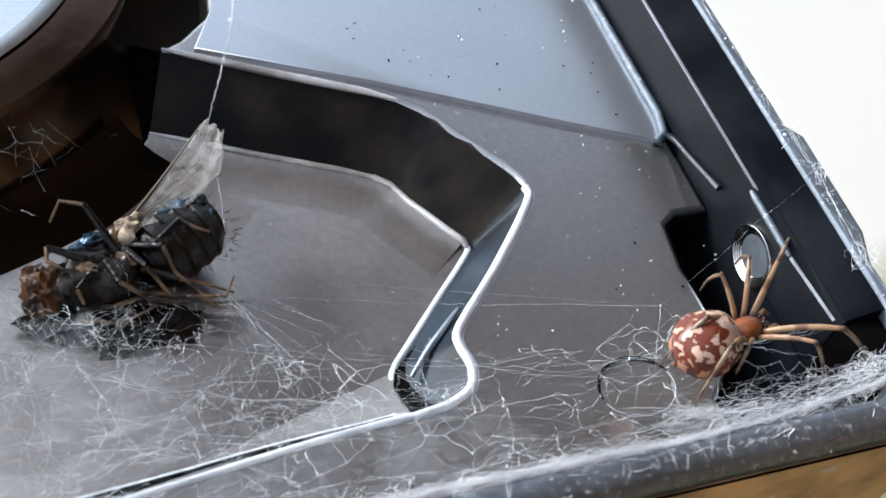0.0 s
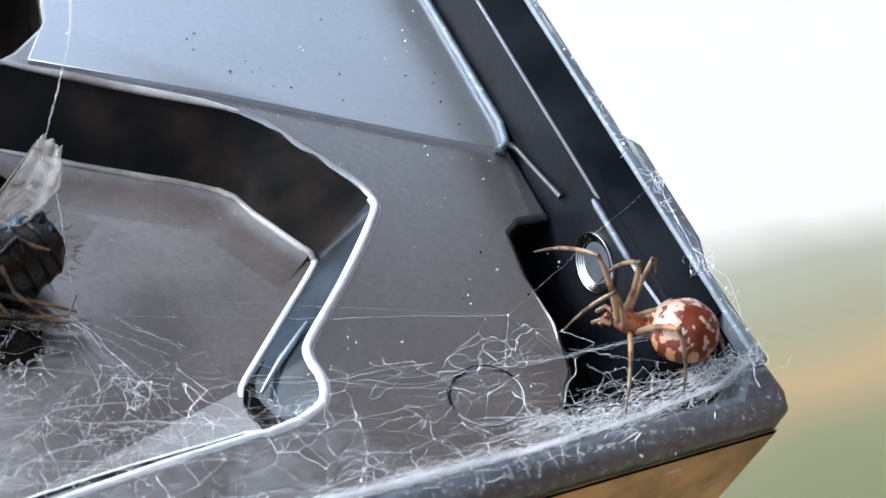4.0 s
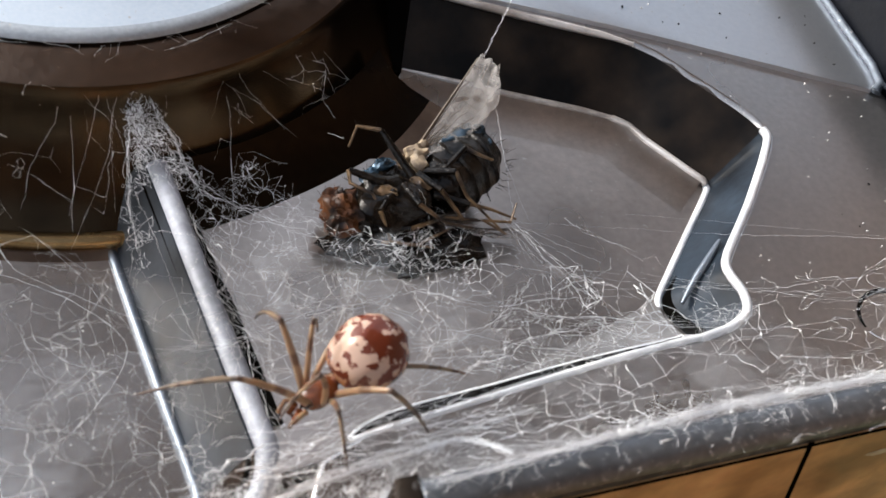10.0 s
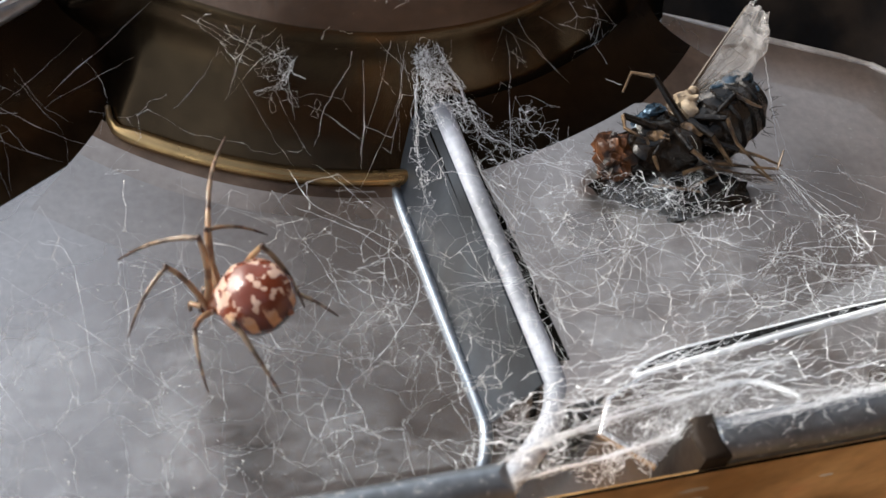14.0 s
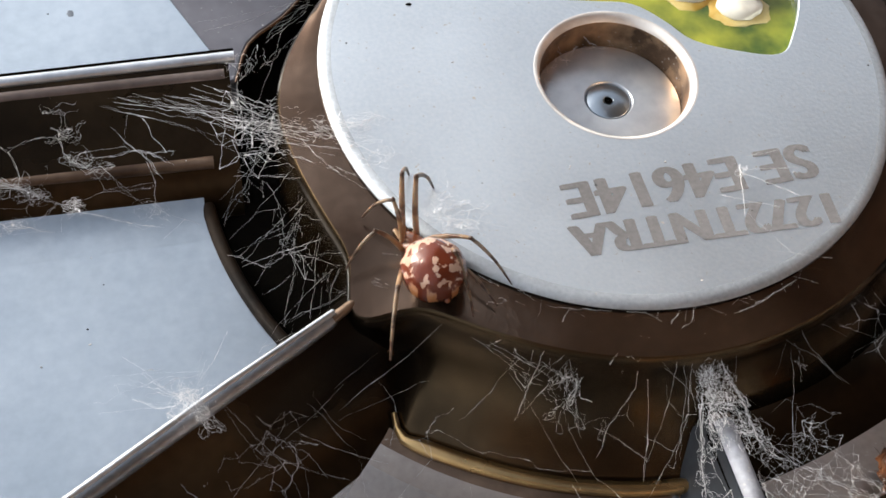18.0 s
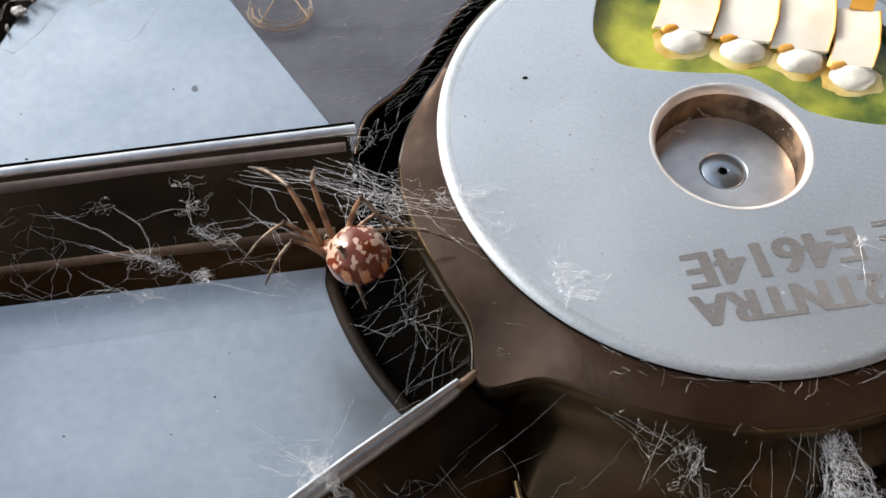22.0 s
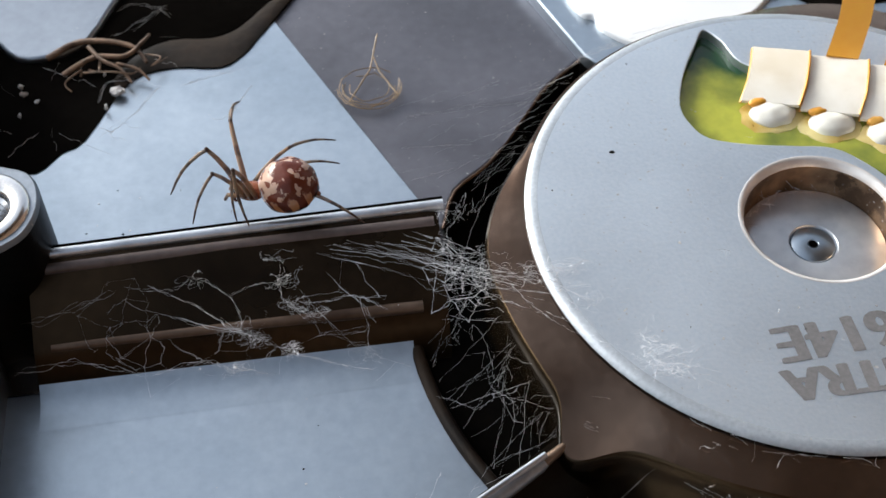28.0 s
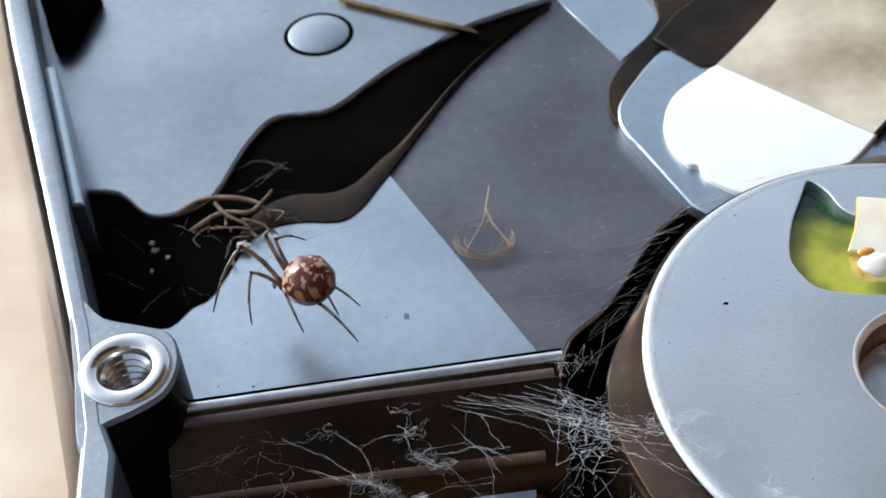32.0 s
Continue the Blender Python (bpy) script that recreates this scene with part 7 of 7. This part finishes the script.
def leg_material(name, tan, dark, bands):
    """Translucent tan shell with darker bands across the leg."""
    m = bpy.data.materials.new(name)
    m.use_nodes = True
    n, l = m.node_tree.nodes, m.node_tree.links
    b = n["Principled BSDF"]
    b.inputs["Roughness"].default_value, b.inputs["Subsurface Weight"].default_value = 0.32, 0.35
    b.inputs["Subsurface Radius"].default_value = (0.0006, 0.0003, 0.0002)
    co = n.new("ShaderNodeTexCoord")
    wv = n.new("ShaderNodeTexWave")
    wv.inputs["Scale"].default_value, wv.inputs["Distortion"].default_value, wv.inputs["Detail"].default_value = bands, 2.0, 2
    l.new(co.outputs["Object"], wv.inputs["Vector"])
    ramp = n.new("ShaderNodeValToRGB")
    e = ramp.color_ramp.elements
    e[0].position, e[0].color = 0.10, (*dark, 1)
    e[1].position, e[1].color = 0.38, (*tan, 1)
    l.new(wv.outputs["Color"], ramp.inputs[0])
    l.new(ramp.outputs[0], b.inputs["Base Color"])
    b.inputs["Alpha"].default_value = 0.8
    return m


M_ABD = abdomen_material()
M_LEG = leg_material("banded_leg", (0.34, 0.205, 0.11), (0.15, 0.075, 0.038), 150)
M_CEPH = mat("amber_carapace", (0.16, 0.045, 0.014), 0.25, 0.0, grain=0.4, scale=2500, stain=0.4, stain_scale=700, bump=0.2, subsurface=0.15)
M_SHIN = leg_material("banded_shin", (0.24, 0.165, 0.105), (0.085, 0.052, 0.032), 200)
M_JOINT = mat("dark_leg_joint", (0.06, 0.03, 0.018), 0.35, 0.0)
M_EYE = mat("black_eye", (0.01, 0.008, 0.008), 0.1, 0.0)

SPIDER = [
    (0, 40.0, -39.4, 1.0, 10), (0.5, 41.1, -39.9, 3.3, 6), (1, 42.1, -40.6, 4.6, 7), (1.5, 44.2, -40.5, 4.5, 12), (2, 45.4, -41.0, 4.2, 21), (2.5, 45.9, -41.9, 3.9, 50), (3, 49.4, -42.2, 3.8, 87), (3.5, 49.8, -41.9, 3.8, 123),
    (5.5, 34.7, -38.0, 0.5, 172), (6, 34.0, -38.1, 0.5, 199), (6.5, 31.8, -38.7, 0.5, 198), (7, 29.9, -39.2,
    0.5, 197), (7.5, 24.7, -39.6, 0.5, 193), (8, 20.3, -39.1, 0.5, 187), (8.5, 16.2, -38.6, 0.5, 186), (9, 12.9,
    -38.2, 0.5, 189), (9.5, 9.2, -37.9, 0.5, 195), (10, 6.6, -37.9, 0.5, 200), (10.5, 4.3, -38.5, 0.5, 202), (11,
    3.7, -38.5, 0.5, 204), (11.5, 1.1, -38.8, 0.3, 203), (12, -2.0, -39.0, 0.2, 201), (12.5, -4.4, -39.0, 0.0,
    194), (13, -6.7, -37.5, 0.0, 178), (13.5, -9.3, -35.7, 0.0, 156), (14, -11.2, -34.9, 0.0, 134), (14.5, -12.3,
    -31.5, 0.0, 128), (16.5, -12.4, -21.5, 0.0, 111), (17, -13.5, -18.9, 0.5, 98), (17.5, -13.3, -14.9, 0.8, 100),
    (18, -13.2, -13.7, 1.0, 102), (18.5, -14.6, -14.0, 1.0, 105), (19, -15.2, -13.3, 1.0, 112), (19.5, -15.6,
    -10.4, 1.0, 108), (20, -17.6, -9.3, 1.2, 107), (20.5, -18.7, -8.8, 1.2, 112), (21, -19.0, -8.3, 1.3, 118),
    (21.5, -20.8, -7.5, 1.4, 122), (22, -22.8, -7.4, 1.5, 122), (22.5, -25.1, -5.5, 1.5, 124), (23, -25.4, -4.9,
    1.5, 130), (23.5, -26.9, -3.7, 1.5, 138), (24, -27.0, -3.3, 1.5, 143), (24.5, -27.1, -1.9, 1.5, 151), (25,
    -28.9, -2.2, 1.5, 148), (25.5, -30.6, 0.3, 1.5, 138), (27.5, -30.2, 4.7, 1.0, 136), (28, -30.7, 4.5, 1.0,
    157), (28.5, -32.5, 7.1, 1.0, 178), (29, -34.7, 7.6, 1.0, 180), (29.5, -35.2, 7.2, 1.0, 158), (30, -37.8, 7.2,
    1.0, 138), (30.5, -38.9, 8.3, 1.0, 132), (31, -38.0, 7.7, 1.0, 130), (31.5, -36.8, 9.1, 1.0, 130), (32, -37.0,
    10.5, 1.0, 130)]
# hip forward and sideways, upper and lower length of each leg, from the head back
LEGS = ((3.1, 0.4, 4.1, 4.6), (2.8, 0.6, 3.1, 3.4), (2.4, 0.65, 2.5, 2.8), (2.1, 0.5, 3.4, 3.7))


def spider_body():
    s = thing("spider", "brown cobweb spider with cream-spotted round abdomen", "spider", at=(0, 0, 0.0245))
    put = lambda name, bm, m, parent, label="": part(name, bm, m, parent, label, own=True)
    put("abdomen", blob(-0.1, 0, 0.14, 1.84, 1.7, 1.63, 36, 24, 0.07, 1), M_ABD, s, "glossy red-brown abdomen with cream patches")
    put("spinneret", blob(-1.82, 0, -0.48, 0.18, 0.16, 0.16, 12, 8), M_CEPH, s)
    put("waist", tube([(1.5, 0, -0.35), (2.0, 0, -0.4)], 0.25, 10), M_CEPH, s)
    head = put("carapace", blob(2.6, 0, -0.45, 0.95, 0.7, 0.52, 24, 16, 0.08, 2), M_CEPH, s, "amber brown carapace")
    for sgn in (-1, 1):
        for x, y, z in ((3.62, 0.2, -0.2), (3.5, 0.38, -0.22), (3.4, 0.18, -0.05), (3.35, 0.38, -0.1)):
            put("eye", blob(x, y * sgn, z, 0.09, 0.09, 0.09, 10, 8), M_EYE, head)
        put("fang", tube([(3.7, 0.22 * sgn, -0.55), (4.0, 0.2 * sgn, -1.0), (3.9, 0.12 * sgn, -1.3)], 0.2, 8, taper=0.4), M_CEPH, head)
        put("palp", tube([(3.5, 0.4 * sgn, -0.55), (4.0, 0.5 * sgn, -0.35), (4.4, 0.42 * sgn, -0.85)], 0.13, 8, taper=0.9), M_LEG, head)
    legs = []
    for cx, cy, lf, ll in LEGS:
        for sgn in (-1, 1):
            thick = 1.2 if lf > 3.2 else 1.0
            u = put("upper_leg", tube([(0, 0, 0), (0.2, 0, 0.04), (lf * 0.28, 0, 0.05 * lf), (lf * 0.55, 0, 0.065 * lf), (lf * 0.8, 0, 0.045 * lf), (lf * 0.94, 0, 0.015 * lf), (lf, 0, 0)], 0.145 * thick, 10, taper=[0.7, 0.95, 1.0, 0.95, 0.85, 0.75, 0.7]), M_LEG, s)
            put("knee", blob(lf, 0, 0, 0.2, 0.115 * thick, 0.115 * thick, 12, 8), M_JOINT, u, "dark leg joint")
            w = put("lower_leg", tube([(0, 0, 0), (ll * 0.14, 0, 0.045 * ll), (ll * 0.32, 0, 0.07 * ll), (ll * 0.52, 0, 0.075 * ll), (ll * 0.72, 0, 0.05 * ll), (ll * 0.88, 0, 0.018 * ll), (ll, 0, -0.03)], 0.1 * thick, 9, taper=[0.95, 1.05, 0.95, 0.8, 0.65, 0.5, 0.28]), M_SHIN, u)
            put("ankle", blob(ll * 0.54, 0, 0.073 * ll, 0.17, 0.088 * thick, 0.088 * thick, 10, 8), M_JOINT, w)
            put("foot", tube([(ll * 0.74, 0, 0.047 * ll), (ll * 0.88, 0, 0.018 * ll), (ll, 0, -0.03)], 0.07 * thick, 8, taper=[0.95, 0.8, 0.45]), M_JOINT, w, "dark leg tip")
            for k in range(5):
                q = random.Random(k + int(cx * 10)).uniform(0.1, 0.9) * ll
                put("bristle", tube([(q, 0, 0.05 * ll), (q + 0.2, (0.16 if k % 2 else -0.16), 0.05 * ll + 0.14)], 0.012, 4, taper=0.3), M_LEG, w)
            legs.append((Vector((cx, cy * sgn, -0.5)), lf, ll, u, w))
    return s, legs


spider, spider_legs = spider_body()


def spider_rows():
    """Body poses every half second, with the stretches between filled in evenly."""
    full = []
    for a, b in zip(SPIDER, SPIDER[1:] + [None]):
        full.append(a)
        if b and b[0] - a[0] > 0.6:
            n = round((b[0] - a[0]) / 0.5)
            full += [tuple(p + (q - p) * k / n for p, q in zip(a, b)) for k in range(1, n)]
    return full


# where each foot treads: seconds and place
FRONT_RIGHT = [(0, 48.8, -42.5), (1, 47.3, -43.9), (2, 56.0, -40.7), (3, 50.2, -37.5), (6, 28.3, -35.0), (7, 24.9, -36.6), (8, 16.9, -36.3), (9, 6.5, -33.4), (10, 2.7, -34.3), (11, -3.6, -37.1), (12, -7.4, -38.1), (13, -10.5, -33.7), (14, -10.5, -23.9), (17, -9.3, -12.4), (18, -11.9, -7.8), (19, -12.3, -10.2), (20, -18.3, -1.8), (21, -18.8, -1.1), (22, -24.1, -0.2), (23, -26.2, 0.9), (24, -31.5, 2.4), (25, -31.1, 3.5), (28, -33.4, 13.3), (29, -39.3, 14.8), (30, -40.5, 13.5), (31, -41.6, 13.8), (32, -39.0, 16.3)]
FRONT_LEFT = [(0, 50.2, -31.9), (1, 52.2, -36.5), (2, 52.8, -37.3), (3, 50.0, -32.8), (6, 26.2, -34.9), (7, 24.5, -40.5), (8, 14.7, -36.6), (9, 4.1, -38.6), (10, -3.2, -37.2), (11, -4.8, -39.3), (12, -10.2, -37.4), (13, -11.7, -36.1), (14, -16.6, -31.2), (17, -12.3, -8.3), (18, -13.1, -6.7), (19, -14.9, -4.3), (20, -22.2, -1.5), (21, -21.5, -1.0), (22, -28.1, 0.6), (23, -29.4, 4.2), (24, -34.6, 2.1), (25, -34.6, 6.2), (28, -37.8, 5.9), (29, -41.5, 11.1), (30, -43.5, 9.8), (31, -45.4, 9.5), (32, -43.4, 9.9)]
SECOND_RIGHT = [(0, 45.7, -42.3), (1, 44.8, -43.6), (2, 50.6, -43.6), (3, 53.8, -40.6), (6, 31.1, -35.6), (7, 27.0, -36.9), (8, 17.5, -37.1), (9, 10.1, -35.6), (10, 5.3, -35.5), (11, 1.8, -36.9), (12, -3.7, -36.9), (13, -9.5, -34.3), (14, -9.8, -30.8), (17, -8.5, -19.1), (18, -9.0, -14.4), (19, -12.0, -11.4), (20, -13.9, -6.0), (21, -14.3, -5.9), (22, -16.5, -6.2), (23, -22.0, -2.8), (24, -22.8, -2.0), (25, -25.9, 0.6), (28, -27.6, 9.1), (29, -37.6, 15.0), (30, -36.1, 12.5), (31, -38.3, 14.5), (32, -37.2, 15.5)]
SECOND_LEFT = [(0, 44.7, -34.3), (1, 47.3, -34.8), (2, 50.1, -35.9), (3, 48.0, -35.8), (6, 31.5, -42.4), (7, 27.3, -42.4), (8, 16.4, -39.5), (9, 8.3, -42.2), (10, 2.3, -39.6), (11, -0.5, -42.1), (12, -7.2, -41.8), (13, -10.4, -39.2), (14, -16.7, -35.2), (17, -17.2, -12.5), (18, -16.1, -9.1), (19, -17.7, -6.6), (20, -22.3, -4.9), (21, -25.1, -3.4), (22, -29.1, -6.2), (23, -31.1, 0.5), (24, -34.1, -2.0), (25, -36.3, 2.1), (28, -36.5, 3.4), (29, -40.3, 5.8), (30, -41.3, 5.5), (31, -41.6, 3.1), (32, -40.9, 8.4)]
THIRD_RIGHT = [(0, 41.5, -40.7), (1, 43.0, -43.5), (2, 47.0, -43.4), (3, 52.3, -43.3), (6, 37.9, -36.2), (7, 31.0, -36.4), (8, 22.3, -36.1), (9, 14.5, -34.8), (10, 7.6, -35.1), (11, 4.9, -35.5), (12, -1.2, -36.5), (13, -6.7, -34.5), (14, -7.5, -35.6), (17, -9.7, -18.6), (18, -9.8, -15.9), (19, -13.5, -14.2), (20, -12.1, -11.1), (21, -14.4, -7.8), (22, -19.3, -5.6), (23, -22.9, -1.8), (24, -24.6, -0.6), (25, -26.1, -0.8), (28, -27.5, 7.1), (29, -30.3, 5.6), (30, -33.1, 9.9), (31, -34.3, 7.1), (32, -33.5, 8.7)]
THIRD_LEFT = [(0, 42.0, -35.5), (1, 44.0, -37.3), (2, 45.9, -38.1), (3, 40.6, -41.9), (6, 32.8, -42.7), (7, 29.4, -42.8), (8, 18.6, -42.4), (9, 13.5, -42.1), (10, 4.5, -42.6), (11, 2.3, -41.6), (12, -3.6, -43.0), (13, -8.8, -39.8), (14, -13.8, -38.4), (17, -18.3, -14.3), (18, -17.5, -12.3), (19, -23.3, -11.4), (20, -23.9, -9.6), (21, -24.3, -10.0), (22, -27.9, -7.7), (23, -30.8, -4.7), (24, -32.0, -4.6), (25, -32.2, -4.1), (28, -33.9, 3.2), (29, -36.9, 3.1), (30, -37.7, 3.6), (31, -37.1, 2.8), (32, -37.6, 7.3)]
REAR_RIGHT = [(0, 38.5, -41.9), (1, 40.8, -44.0), (2, 42.7, -44.2), (3, 50.6, -45.1), (6, 37.8, -38.1), (7, 32.9, -38.6), (8, 23.5, -37.7), (9, 15.8, -35.4), (10, 12.0, -39.1), (11, 8.0, -40.0), (12, 0.5, -38.0), (13, -3.8, -38.0), (14, -8.9, -34.9), (17, -11.4, -20.8), (18, -11.4, -16.0), (19, -16.4, -15.5), (20, -15.3, -10.0), (21, -16.4, -8.2), (22, -20.6, -6.2), (23, -22.6, -4.6), (24, -24.3, -3.9), (25, -26.4, -3.4), (28, -24.9, 1.2), (29, -30.7, 7.2), (30, -35.6, 4.7), (31, -35.4, 8.2), (32, -35.3, 8.4)]
REAR_LEFT = [(0, 37.6, -39.4), (1, 39.3, -37.6), (2, 45.1, -36.8), (3, 47.8, -43.8), (6, 36.0, -42.1), (7, 32.0, -42.9), (8, 24.2, -43.5), (9, 15.8, -41.1), (10, 8.6, -41.7), (11, 4.8, -43.3), (12, -1.7, -43.5), (13, -5.5, -42.1), (14, -10.8, -39.0), (17, -15.7, -21.9), (18, -16.1, -17.9), (19, -19.6, -13.6), (20, -18.7, -12.9), (21, -19.2, -12.0), (22, -22.7, -9.9), (23, -25.7, -12.3), (24, -25.7, -6.8), (25, -24.3, -6.9), (28, -33.2, 2.8), (29, -32.4, 3.2), (30, -33.6, 4.6), (31, -34.3, 5.2), (32, -33.9, 5.7)]
TREADS = (FRONT_RIGHT, FRONT_LEFT, SECOND_RIGHT, SECOND_LEFT, THIRD_RIGHT, THIRD_LEFT, REAR_RIGHT, REAR_LEFT)


def motions():
    rows, legs = spider_rows(), spider_legs
    bodies = [Matrix.Translation((x, y, z + LIFT)) @ Matrix.Rotation(radians(a), 4, "Z") @ Matrix.Rotation(radians(12 - 20 * math.exp(-(t / 2.2) ** 4) + 24 * math.exp(-((t - 14) / 1.4) ** 2) + 16 * math.exp(-((t - 31) / 2.5) ** 4) + 14 * math.exp(-((t - 22) / 3.4) ** 4)), 4, "Y") for t, x, y, z, a in rows]
    times = [r[0] for r in rows]
    walk(spider, [(t, pose(*(m.translation * MM), *[math.degrees(v) for v in m.to_euler()])) for t, m in zip(times, bodies)])
    body = dict(zip(times, bodies))
    for (hip, lf, ll, u, w), treads in zip(legs, TREADS):
        held = [(t, body[t].inverted() @ Vector((x, y, body[t].translation.z - 1.2))) for t, x, y in treads]
        feet = []
        for t in times:
            a = max((h for h in held if h[0] <= t), key=lambda h: h[0])
            b = min((h for h in held if h[0] >= t), key=lambda h: h[0])
            feet.append(a[1].lerp(b[1], (t - a[0]) / (b[0] - a[0]) if b[0] > a[0] else 0))
        upper, lower = [], []
        for t, p in zip(times, feet):
            d = p - hip
            dist = min(max(d.length, abs(lf - ll) + 0.6), 0.965 * (lf + ll))
            d = d.normalized() * dist
            lift = math.acos(max(-1, min(1, (lf * lf + dist * dist - ll * ll) / (2 * lf * dist))))
            n = d.cross(Vector((0, 0, 1))).normalized()
            x = (Matrix.Rotation(lift, 3, n) @ d.normalized()).normalized()
            z = n.cross(x)
            m = Matrix((x, -n, z)).transposed().to_4x4()
            knee = hip + x * lf
            low = m.to_3x3().inverted() @ (hip + d - knee).normalized()
            m.translation = hip * MM
            upper.append((t, m))
            lower.append((t, pose(lf * MM, 0, 0, 0, math.degrees(math.atan2(-low.z, low.x)), 0)))
        walk(u, upper)
        walk(w, lower)


motions()
